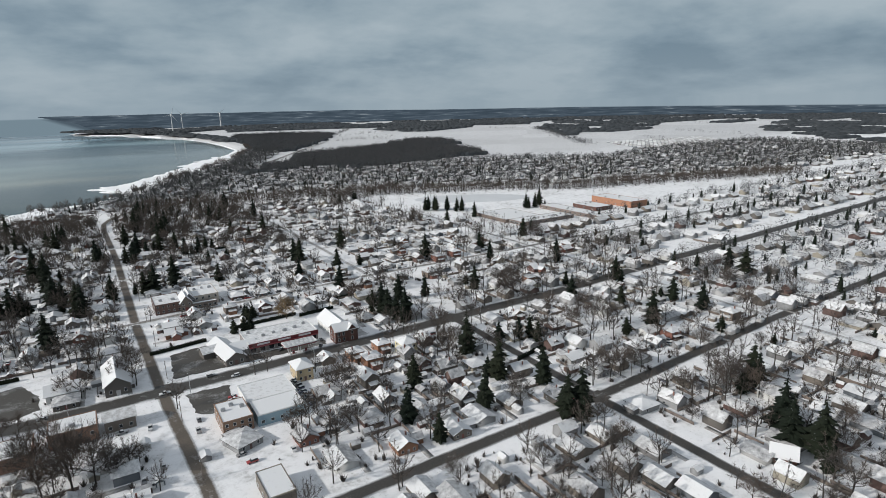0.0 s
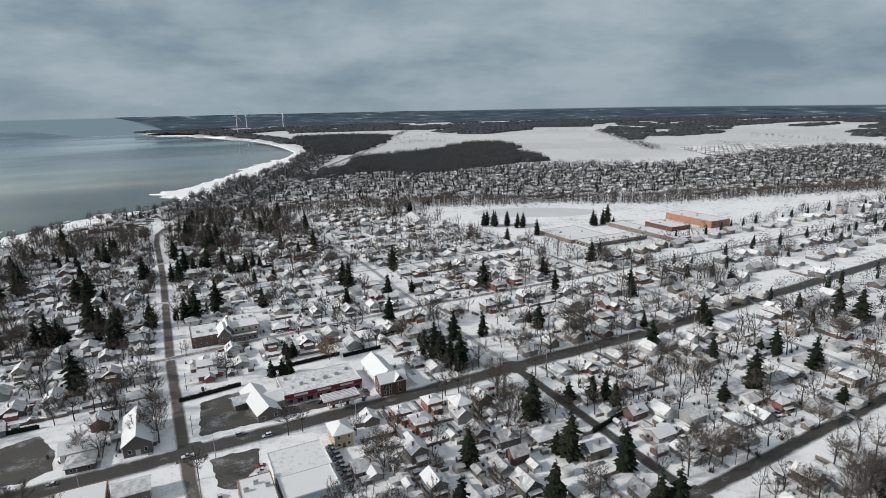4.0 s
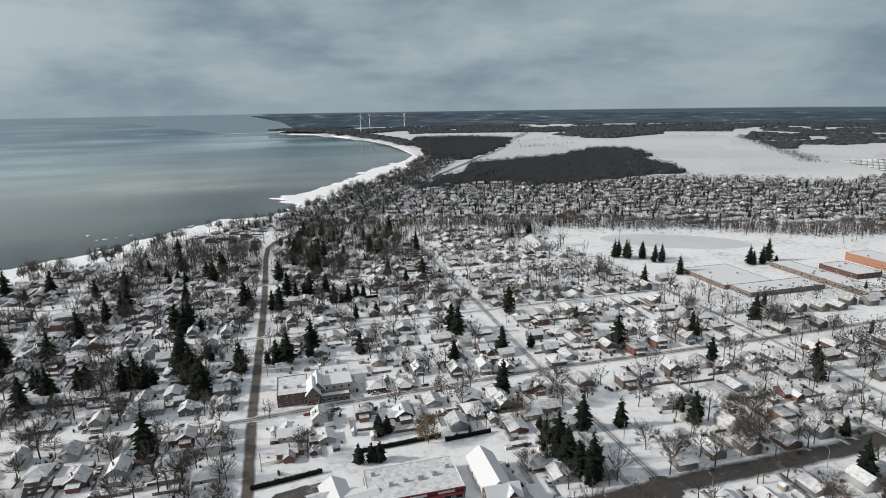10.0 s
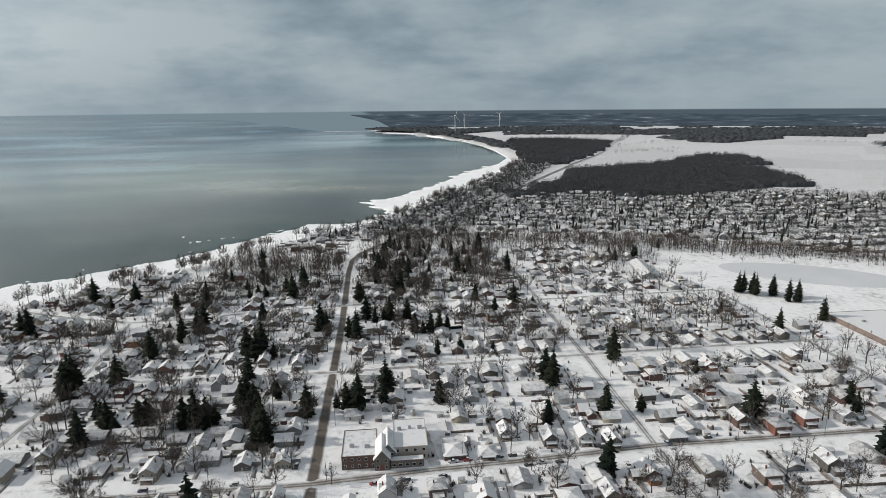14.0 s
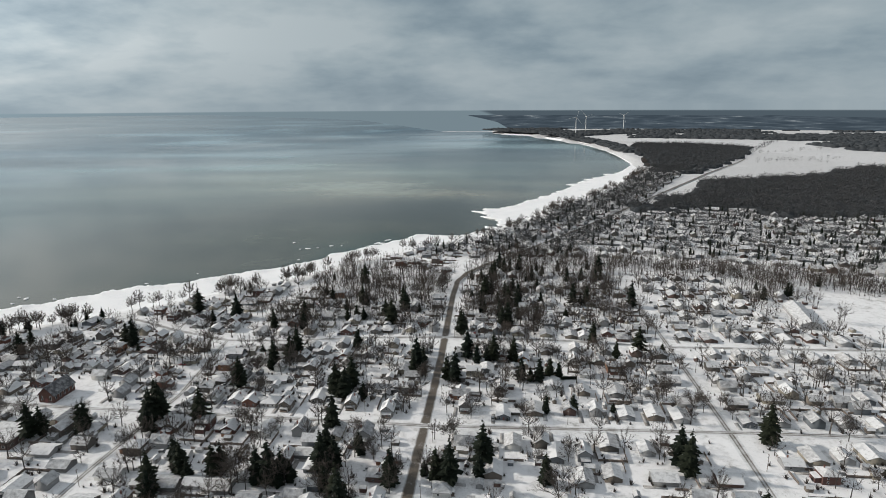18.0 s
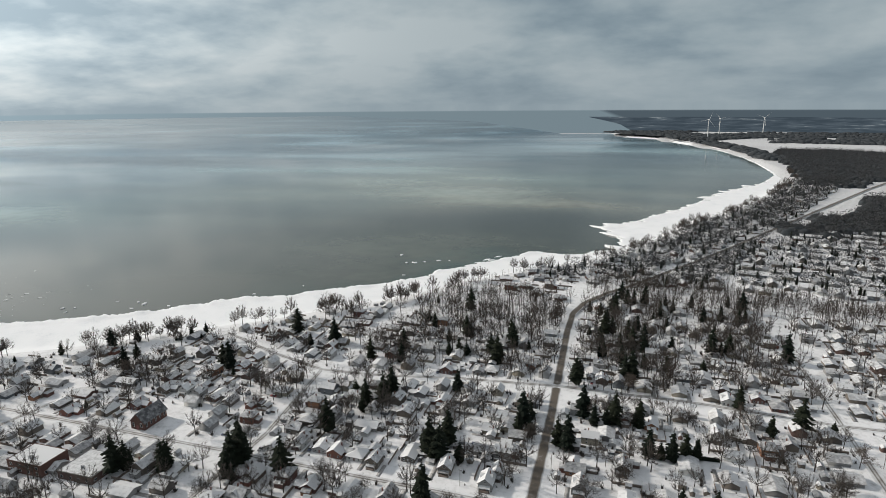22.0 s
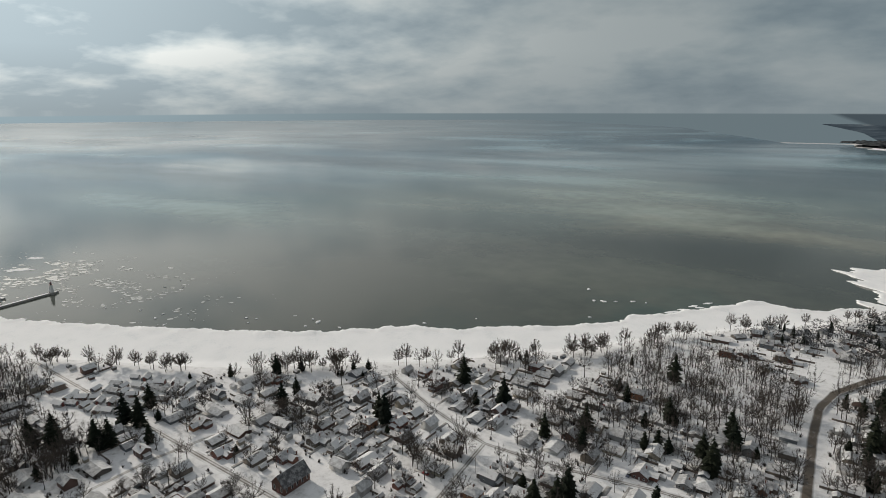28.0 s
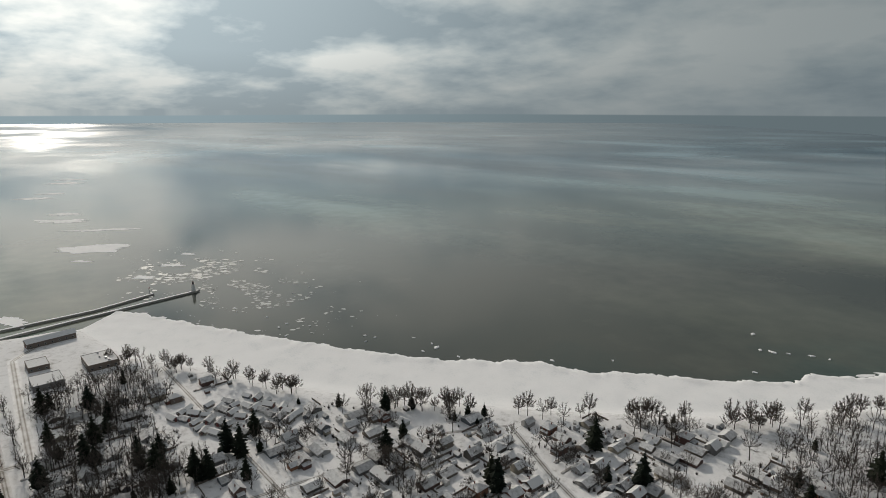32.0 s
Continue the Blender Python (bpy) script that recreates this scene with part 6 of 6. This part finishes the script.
gable_block("church", "dark red brick church with a steep slate-grey roof", "church", -202, 113, 0, 8.6, 15.5, 4.4, 4.4, RED_BRICK, ROOF_BARE, rows=((1.4, 5, 1.0, 2.4),))
block("hall_low", "low hall with a flat white roof", "hall", -205, 62, -186, 80, 3.6, SIDING, windows=(("e", 1.0, 4, 1.5, 1.2), ("s", 1.0, 4, 1.5, 1.2)), units=1)
block("brick_block", "dark brick block with a flat snowy roof", "building", -232, 60, -212, 74, 5.6, RED_BRICK, windows=(("e", 1.0, 3, 1.3, 1.4), ("s", 3.6, 4, 1.3, 1.4), ("s", 1.0, 4, 1.3, 1.4)), units=1)
gable_block("gabled_chapel", "dark gabled building with a white door by the crossing", "building", -13, -76, 0, 9.5, 24, 4.6, 3.4, SIDING, ROOF_WHITE, rows=((1.2, 4, 1.1, 1.6),))
gable_block("corner_house", "white-roofed corner house with two gables", "house", -32, -76, 90, 9.0, 12, 3.4, 2.6, SIDING, ROOF_WHITE, rows=((0.9, 3, 1.1, 1.3),))
block("street_store", "brown brick shop with a flat white roof on the main street", "shop", -36, -121, -21, -109, 5.4, m_plain("brown_brick", (0.23, 0.14, 0.10), 0.9, 0.25), windows=(("n", 0.6, 4, 2.0, 2.0), ("s", 2.4, 4, 1.2, 1.4), ("e", 2.4, 3, 1.2, 1.4)), units=1)
gable_block("grey_shop", "grey sided shop with a snowy roof on the main street", "shop", -14, -115, 90, 8.0, 10, 4.6, 1.6, SIDING, ROOF, rows=((1.0, 3, 1.2, 1.4),))
blue = block("garage_hall", "wide workshop with a flat snow-covered roof", "workshop", 28, -132, 47, -115.5, 3.8, WHITE, windows=(("n", 0.5, 4, 2.4, 2.2),), units=0)
blue2 = block("workshop", "workshop with a snowy roof and pale blue walls", "workshop", 28.5, -145, 46, -132.3, 4.2, BLUE, windows=(("s", 1.0, 5, 1.3, 1.2),), units=0, fascia=WHITE)
block("corner_block", "two-storey brown brick block with a flat snowy roof", "building", 16.5, -145, 27, -129, 5.2, m_plain("tan_brick", (0.26, 0.17, 0.12), 0.9, 0.25), windows=(("s", 3.2, 4, 1.1, 1.3), ("s", 0.8, 4, 1.1, 1.6), ("w", 3.2, 5, 1.1, 1.3), ("w", 0.8, 5, 1.4, 1.6)), units=3)
for x, y, w, d, m, lab in ((104, -117, 7.2, 8.5, CREAM, "cream-yellow two-storey house with a snowy hip roof"), (55, -114, 7.0, 9.5, m_plain("tan_siding", (0.42, 0.34, 0.22), 0.8), "tan two-storey house with a snowy hip roof")):
    ob = thing("house", lab, "house", "houses of the town")
    ob.matrix_basis = pose(x, y, 0)
    part("wall", boxes((-w / 2, -d / 2, -0.3, w / 2, d / 2, 5.8)), m, ob)
    part("roof", hip_roof(w, d, 5.8, 2.4), ROOF_WHITE, ob)
    for z in (0.9, 3.7):
        for u in (-0.27, 0.27):
            window(ob, u * w, -d / 2 - 0.03, z, 0)
            window(ob, w / 2 + 0.03, u * d, z, 90)
            window(ob, -w / 2 - 0.03, u * d, z, -90)
    door(ob, 0, -d / 2 - 0.05)
gable_block("long_hall", "long low building with a bright snow-covered roof", "hall", 251, 267, -10, 13, 46, 3.4, 2.6, SIDING, ROOF_WHITE, rows=((1.0, 9, 1.3, 1.2),))

ORANGE = m_plain("orange_brick", (0.33, 0.165, 0.10), 0.85, 0.2, 1.5)
DARKB = m_plain("school_brick", (0.19, 0.15, 0.13), 0.9, 0.25, 1.0)
block("school_gym", "large orange brick school hall with a flat snowy roof", "school", 476, 76, 501, 133, 6.4, ORANGE, units=3, windows=(("w", 1.2, 4, 1.6, 1.2),))
block("school_wing", "low dark brick school wing with a flat snowy roof", "school", 328, 74, 392, 94, 3.2, DARKB, units=5, windows=(("s", 1.0, 10, 2.2, 1.3), ("w", 1.0, 10, 2.2, 1.3)))
block("school_wing", "low dark brick school wing behind the front range", "school", 324, 94.6, 366, 144, 3.0, DARKB, units=2, windows=(("s", 1.2, 4, 2.0, 1.5),))
block("school_wing", "dark brick classroom wing with a flat snowy roof", "school", 402, 50, 420, 136, 3.5, DARKB, units=3, windows=(("s", 1.2, 3, 2.2, 1.6), ("w", 1.2, 12, 2.2, 1.6)))
block("school_link", "red brick link building with a flat snowy roof", "school", 434, 85, 458, 119, 3.8, RED_BRICK, units=2, windows=(("s", 1.2, 5, 1.8, 1.5), ("w", 1.2, 3, 1.8, 1.5)))

# the beach, the pier and the harbour lights
block("beach_house", "dark beach pavilion with vents on a snowy roof", "pavilion", -508, 62, -484, 82, 4.6, WOOD, units=5, windows=(("s", 1.0, 5, 1.8, 1.4), ("e", 1.0, 4, 1.8, 1.4)))
block("boat_shed", "low dark shed with a snowy roof near the pier", "shed", -527, 30, -510, 43, 3.6, WOOD, windows=(("e", 1.0, 3, 1.3, 1.1),))
block("boat_shed", "white-roofed storehouse near the pier", "shed", -492, 28, -472, 46, 4.2, SIDING, windows=(("e", 1.0, 3, 1.3, 1.1),))
gable_block("inn_beach", "long dark lodge beside the channel", "lodge", -568, 52, 8, 9, 34, 4.6, 2.2, WOOD, ROOF, rows=((1.0, 7, 1.3, 1.3),))
for pts, lab in (([(-604, -60), (-622, 24), (-634, 90), (-652, 197)], "long concrete pier with snow along its deck"), ([(-652, -60), (-645, 25), (-652, 100), (-671, 157)], "narrow outer pier with snow along its deck")):
    pier = thing("pier", lab, "pier", "harbour piers")
    q = np.vstack([resample(pts, 16.0), [pts[-1]]])
    for a, b in zip(q[:-1], q[1:]):
        d = Vector((b - a).tolist())
        bm = boxes((-d.length / 2 - 0.05, -1.9, -11, d.length / 2 + 0.05, 1.9, -5.7))
        o = part("pier_section", bm, CONCRETE, pier)
        m = pose(*((a + b) / 2), 0, 0, 0, math.degrees(math.atan2(d.y, d.x)))
        o.matrix_basis = m
        o = part("snow_strip", boxes((-d.length / 2, -1.3, -5.7, d.length / 2, 1.5, -5.45)), ICE, pier)
        o.matrix_basis = m
tower = thing("lighthouse", "white tapered pier lighthouse with a red lantern roof", "lighthouse")
tower.matrix_basis = pose(-651, 191.5, -5.75)
part("footing", boxes((-3.2, -2.6, -4.0, 3.2, 2.6, 0.3)), CONCRETE, tower)
bm = bmesh.new()
bmesh.ops.create_cone(bm, cap_ends=True, segments=4, radius1=2.4, radius2=1.5, depth=8.0, matrix=pose(0, 0, 4.0, 0, 0, 45))
part("tower", bm, WHITE, tower)
part("gallery", boxes((-1.7, -1.7, 8.0, 1.7, 1.7, 8.25)), RED, tower)
bm = bmesh.new()
bmesh.ops.create_cone(bm, cap_ends=True, segments=8, radius1=0.9, radius2=0.9, depth=1.7, matrix=pose(0, 0, 9.1))
lamp_ = part("lantern", bm, GLASS, tower)
bm = bmesh.new()
bmesh.ops.create_cone(bm, cap_ends=True, segments=8, radius1=1.2, radius2=0.1, depth=1.2, matrix=pose(0, 0, 10.55))
part("lantern_roof", bm, RED, lamp_)
light = thing("beacon", "small steel beacon on the outer pier", "beacon")
light.matrix_basis = pose(-669.9, 153.5, -5.72)
bm = bmesh.new()
tube(bm, (0, 0, 0), (0, 0, 6.5), 0.35, 0.25, 8)
part("mast", bm, STEEL, light)
part("lamp", boxes((-0.5, -0.5, 6.5, 0.5, 0.5, 7.5)), RED, light)

# holiday cabins in close rows by the beach
cabin = gable_block("cabin", "small holiday cabin with a snowy roof in a tight row", "cabin", -380, 92, 30, 3.9, 6.2, 2.2, 1.1, SIDING, ROOF, rows=((0.9, 2, 1.0, 1.0),), group="holiday cabins")
rc = random.Random(3)
for i in range(8):
    for j in range(5):
        if i or j:
            x, y = -384 + i * 6.8 + j * 2.5, 84 + j * 11.5 + i * 2.4
            if shore_distance((x, y))[0] > 8:
                copy_thing(cabin, pose(x + rc.uniform(-1.4, 1.4), y + rc.uniform(-2, 2), 0, 0, 0, 30 + rc.choice((0, 0, 90)) + rc.uniform(-16, 16)) @ Matrix.Scale(rc.uniform(0.85, 1.1), 4))

block("supermarket", "wide flat-roofed shop with a snowy roof beside the main street", "shop", -60, -128, -40, -114, 4.6, m_plain("brown_brick", (0.23, 0.14, 0.10), 0.9, 0.25), units=2, windows=(("n", 0.5, 4, 2.2, 2.0), ("e", 1.5, 3, 1.2, 1.3)))
block("depot", "long low depot with a white flat roof", "building", 19, -194, 27, -179, 4.4, SIDING, windows=(("w", 1.0, 3, 1.4, 1.2),))
ob = put(STYLES[2], 21, -153, 20, 0.9)
barn = gable_block("red_barn", "small red barn with a snowy gambrel-like roof", "barn", 163, -259, 30, 6.2, 7.2, 2.8, 2.6, RED_BRICK, ROOF, rows=((1.0, 2, 1.0, 1.1),))

slab("rink", RINK, 0.06, m_plain("rink_ice", (0.60, 0.61, 0.62), 0.6, 0.12, 0.03), "grey frozen oval rink in the snowy park", "rink")

# ---- wind turbines ----
def turbine(x, y, turn, blade0):
    ob = thing("wind_turbine", "white three-bladed wind turbine on the far headland", "wind turbine", "wind turbines")
    ob.matrix_basis = pose(x, y, 6, 0, 0, turn)
    bm = bmesh.new()
    tube(bm, (0, 0, -4), (0, 0, 84), 2.6, 1.6, 10)
    part("tower", bm, WHITE, ob)
    part("nacelle", boxes((-1.8, -3.5, 83.2, 1.8, 7.0, 86.8)), WHITE, ob)
    bm = bmesh.new()
    bmesh.ops.create_uvsphere(bm, u_segments=8, v_segments=6, radius=1.9, matrix=pose(0, -4.2, 85))
    hub = part("hub", bm, WHITE, ob)
    for i in range(3):
        a = radians(blade0 + 120 * i)
        bm = bmesh.new()
        poly(bm, [(-1.0, -0.5, 1), (1.0, -0.5, 1), (1.7, 0.2, 9), (-1.2, -0.2, 9), (0.25, 0.0, 44), (-0.2, -0.15, 44), (-1.0, 0.5, 1), (1.0, 0.5, 1), (1.7, 0.5, 9), (-1.2, 0.3, 9)],
             [(0, 1, 2, 3), (3, 2, 4, 5), (7, 6, 9, 8), (8, 9, 5, 4), (1, 7, 8, 2), (6, 0, 3, 9), (2, 8, 4), (9, 3, 5), (0, 6, 7, 1)])
        bm.transform(pose(0, -4.8, 85) @ Matrix.Rotation(a, 4, "Y"))
        part("blade", bm, WHITE, hub)


turbine(403, 2921, 15, 20)
turbine(480, 3129, 15, 75)
turbine(726, 3379, 15, 50)

# ---- floes ----
for i, (x, y, r) in enumerate([(-369, 287, 3.4), (-344, 288, 2.0), (-291, 337, 2.2), (-211, 511, 3.0), (-193, 479, 2.6), (-185, 482, 3.6), (-175, 488, 2.0), (-162, 497, 3.2), (-179, 432, 2.4), (-150, 500, 1.8), (-260, 372, 1.3), (-420, 262, 1.6)]):
    floe(x, y, r, i)
for i, (x, y, long_, wide, turn) in enumerate([(-945, 162, 66, 30, 49), (-1089, 202, 62, 13, 62), (-1221, 168, 58, 24, 55), (-1300, 182, 40, 18, 60), (-1574, 172, 44, 18, 60), (-1640, 212, 46, 15, 62), (-1854, 269, 60, 22, 65), (-1940, 297, 40, 18, 65),
                                                    (-748, 168, 22, 9, 40), (-785, 209, 20, 8, 50), (-832, 245, 16, 6, 40), (-670, 36, 26, 12, 20), (-705, 10, 22, 9, 35), (-880, 130, 18, 5, 45)]):
    bm = bmesh.new()
    rim = []
    for a in np.linspace(0, 2 * math.pi, 49)[:-1]:
        q = 0.75 + 0.5 * noise.noise((math.cos(a) * 1.4 + i * 7, math.sin(a) * 1.4, 0)) + 0.35 * noise.noise((math.cos(a) * 5 + i * 7, math.sin(a) * 5, 3))
        rim.append((math.cos(a) * long_ * q, math.sin(a) * wide * q))
    lo, hi = [bm.verts.new((p, q, -0.1)) for p, q in rim], [bm.verts.new((p * 0.99, q * 0.99, 0.16)) for p, q in rim]
    bm.faces.new(hi)
    for j in range(48):
        bm.faces.new((lo[j], lo[(j + 1) % 48], hi[(j + 1) % 48], hi[j]))
    ob = link_mesh("ice_sheet", bm, ICE)
    ob.matrix_basis = pose(x, y, LAKE_Z, 0, 0, turn)
    tagged(ob, "thin white sheet of drifting lake ice", "ice sheet", "drifting ice sheets")
# brash ice off the pier heads
rb = random.Random(31)
bm = bmesh.new()
poly(bm, [(-1, -0.4, 0.1), (0.1, -0.7, 0.1), (1.1, -0.2, 0.1), (0.8, 0.5, 0.1), (-0.2, 0.65, 0.1), (-0.9, 0.3, 0.1)], [(0, 1, 2, 3, 4, 5)])
chip = arrays((bm, 0))
places = []
for i in range(2600):
    u, v = rb.gauss(0, 1), rb.gauss(0, 1)
    x, y = -670 + u * 85 + v * 20, 228 + v * 36 - u * 8
    if noise.noise((x * 0.02, y * 0.035, 6)) > 0.02:
        s = (rb.random() ** 4 * 2.6 + 0.4) * (1.5 if u < -0.3 else 1.0)
        places.append((0, x, y, LAKE_Z - 0.02 + 0.00004 * i, rb.uniform(0.3, 1.2), s, 1.0))
scatter("brash_ice", [chip], places, [m_plain("thin_brash_ice", (0.5, 0.525, 0.52), 0.6, 0.35, 0.3)], "broken white brash ice drifting off the pier", "ice")
for i, (x, y, long_, wide, turn) in enumerate([(-139, 464, 8, 2.0, 45), (-132, 473, 8, 2.2, 50), (-123, 487, 9, 2.4, 55), (-116, 500, 6, 2.4, 30), (-111, 515, 6, 2.2, 60), (-105, 514, 5, 2.4, 35), (-101, 532, 6, 1.8, 50)]):
    bm = bmesh.new()
    rs_ = random.Random(70 + i)
    rim = [(math.cos(a) * long_ * rs_.uniform(0.7, 1.1), math.sin(a) * wide * rs_.uniform(0.6, 1.2)) for a in np.linspace(0, 2 * math.pi, 12)[:-1]]
    lo, hi = [bm.verts.new((p, q, -0.3)) for p, q in rim], [bm.verts.new((p * 0.97, q * 0.97, 0.35)) for p, q in rim]
    bm.faces.new(hi)
    for j in range(11):
        bm.faces.new((lo[j], lo[(j + 1) % 11], hi[(j + 1) % 11], hi[j]))
    ob = link_mesh("ice_chunk", bm, ICE)
    ob.matrix_basis = pose(x, y, LAKE_Z, 0, 0, turn)
    tagged(ob, "broken white chunk of ice at the edge of the shelf", "ice chunk", "broken slabs of shore ice")
rf = random.Random(21)
for i in range(16):
    floe(-560 + rf.uniform(-60, 190), 240 + rf.uniform(-40, 60), rf.uniform(0.8, 2.2), 100 + i)

# ---- cars ----
CARS = [car("sedan", "parked sedan with a dusting of snow"), car("suv", "parked sport utility car with a dusting of snow"), car("pickup", "parked pickup truck with snow in its bed")]
spots_c = [(24, -2.6, 3), (30, -2.2, 3), (36.5, -1.6, 3), (38, 8.4, 3), (51, -1.0, 3), (62, 8.8, 3), (75, 9.4, 3), (81, 9.6, 3), (86, 2.4, 3), (99, 3.0, 3), (3, -98, 2), (22, -91.5, 182), (31, -97.5, 2), (-39, -94, 0), (-54, -98, 182), (56, -81, 25), (73, -87.5, 60), (36, -81.5, 5), (76, -80, 80), (110, -91, 0)]
spots_c += [(-10, -158, 80), (-8, -162, 80), (-4, -153, 92), (-5, -124, 85), (-14, -122, 10), (21, -166, 5), (19, -160, 5), (11, -128, 88), (9.5, -136, 88), (-30, 3.0, 1), (-64, 3.2, 1), (-88, -2.8, 181), (56, 8.2, 3), (92, 3.4, 3), (120, 12.0, 2), (168, 13.0, 2)]
for i in range(9):
    spots_c.append((50.5, -116 - i * 3.0, 12))
for i in range(4):
    spots_c.append((25.6, -116.5 - i * 3.1, -10))
for i, (x, y, turn) in enumerate(spots_c):
    put(CARS[(i * 5 + i // 3) % 3], x, y, turn, 0.79)
n = 0
for x, y, turn in yards[:230]:
    if n >= 70:
        break
    a = radians(turn)
    for dx, dy in ((5.4 * rf.choice((-1, 1)), -4.5 + rf.uniform(-2, 2)),):
        px, py = x + dx * math.cos(a) - dy * math.sin(a), y + dx * math.sin(a) + dy * math.cos(a)
        if rf.random() < 0.6 and free(px, py, 0.2, 4.5):
            put(CARS[rf.randrange(3)], px, py, turn + 90 + rf.uniform(-4, 4), 0.79)
            PLACED.append((px, py, 2.0))
            n += 1

# ---- poles along the streets ----
POLE = utility_pole(10.5, "weathered wooden utility pole with a crossarm beside the street")
LAMP = utility_pole(9.0, "steel street lamp leaning over the main street", True)
for y in range(-170, 300, 42):
    put(POLE, 5.6, y + 3, 90, 0.8)
for x in (-120, -80, -40, 60, 100, 180, 220):
    put(POLE, x, 10.0 if x > 0 else 4.5, 0, 0.8)
    put(POLE, x + 9, 106, 0, 0.8)
for y in (-60, -20, 40, 75, 130, 170):
    put(POLE, 148.2, y, 90, 0.8)
    put(POLE, -135.2, y, 90, 0.8)
for x, y in ((65, -101.5), (117, -101), (158, -100), (210, -98), (12, -103), (-30, -104), (260, -95)):
    put(LAMP, x, y, 180, 0.85)
for x in (60, 105, 170, 230):
    put(POLE, x, -192, 0, 0.8)

# ---- fences and hedges ----
FENCE = [fence(14.0, "weathered grey board fence between snowy yards"), fence(19.0, "long weathered board fence between snowy yards")]
for i, (x, y, turn) in enumerate(yards[:230]):
    a = radians(turn)
    if rf.random() < 0.6:
        dx, dy = rf.choice((-6.0, 6.0)), rf.uniform(8, 13)
        px, py = x + dx * math.cos(a) - dy * math.sin(a), y + dx * math.sin(a) + dy * math.cos(a)
        if road_gap(px, py) > 9 and not any(q[0] - 3 < px < q[2] + 3 and q[1] - 3 < py < q[3] + 3 for q in RESERVED):
            put(FENCE[i % 2], px, py, turn + 90, 0.8)
board, post_ = bmesh.new(), bmesh.new()
for i in range(3):
    box(board, -6.9 + 4.6 * i, -0.04, 0.05, -2.4 + 4.6 * i, 0.04, 1.25)
    box(post_, -7.0 + 4.6 * i, -0.07, -0.1, -6.88 + 4.6 * i, 0.07, 1.35)
fence_pat = arrays((board, 0), (post_, 0))
places = []
for i, (x, y, turn) in enumerate(yards):
    a = radians(turn)
    for dx, dy, t_ in ((-6.3, 7.5, 90), (6.3, 7.5, 90), (0.0, 13.0, 0)):
        px, py = x + dx * math.cos(a) - dy * math.sin(a), y + dx * math.sin(a) + dy * math.cos(a)
        if rf.random() < 0.5 and road_gap(px, py) > 9.5 and not any(q[0] - 3 < px < q[2] + 3 and q[1] - 3 < py < q[3] + 3 for q in RESERVED):
            places.append((0, px, py, 0.0, a + radians(t_ + rf.uniform(-2, 2)), rf.uniform(0.6, 1.0), 1.0))
scatter("yard_fences", [fence_pat], places, [WOOD], "weathered board fences round the snowy back yards", "fences")
for i, (x, y, L, turn) in enumerate([(60, -38, 34, 4), (88, -40, 20, 4), (15, -50, 26, 8), (-60, -48, 22, 0), (120, -60, 16, 90), (155, -150, 30, 15), (70, 155, 18, 5), (108, -25, 22, 10)]):
    h_ = hedge(L, 1.8, i, "dark clipped hedge along a snowy yard")
    h_.matrix_basis = pose(x, y, 0, 0, 0, turn)

# the golden willow behind the store
willow = bare_tree(13, 777, "golden-brown weeping willow in a snowy yard", WILLOW, counts=(5, 6, 9), twig_w=0.055, limbs=8, spread=0.55)
willow.matrix_basis = pose(71, -40, 0) @ Matrix.Scale(1.12, 4)

# low shrubs and garden clutter
rs = random.Random(8)
bm = bmesh.new()
for i in range(26):
    a, r = rs.uniform(0, 6.28), rs.uniform(0.1, 0.7)
    s_ = Vector((math.cos(a + 1.5), math.sin(a + 1.5), 0)) * 0.1
    b_ = Vector((math.cos(a) * r * 0.4, math.sin(a) * r * 0.4, 0))
    bm.faces.new([bm.verts.new(p) for p in (b_ - s_, b_ + s_, Vector((math.cos(a) * r * 1.5, math.sin(a) * r * 1.5, rs.uniform(0.5, 1.5))))])
shrub = arrays((bm, 0))
places = []
for x, y, turn in yards:
    for _ in range(rs.choice((4, 6, 8, 10))):
        px, py = x + rs.uniform(-12, 12), y + rs.uniform(-14, 14)
        if road_gap(px, py) > 5:
            s = rs.uniform(0.7, 2.2)
            places.append((0, px, py, 0, rs.uniform(0, 6.28), s, s))
scatter("shrubs", [shrub], places, [TWIG], "leafless brown shrubs in the snowy yards", "shrubs")

# driveways
dv = arrays((boxes((-1.5, -7.5, -0.1, 1.5, 7.5, 0.045)), 0))
places = []
for x, y, turn in yards:
    a = radians(turn)
    if rs.random() < 0.75:
        dx, dy = rs.choice((-5.0, 5.0)), -4.5
        places.append((0, x + dx * math.cos(a) - dy * math.sin(a), y + dx * math.sin(a) + dy * math.cos(a), 0.0003 * len(places), a, rs.uniform(0.6, 0.8), 1.0))
scatter("driveways", [dv], places, [m_road("driveway_slush", 0.45, 0.0)], "slushy grey driveways beside the houses", "driveways")


# ---- from plan units to metres ----
for ob in list(scene.objects):
    if ob.parent is None and ob.type in ("MESH", "EMPTY"):
        ob.matrix_basis = Matrix.Diagonal((UNIT, UNIT, UNIT, 1)) @ ob.matrix_basis
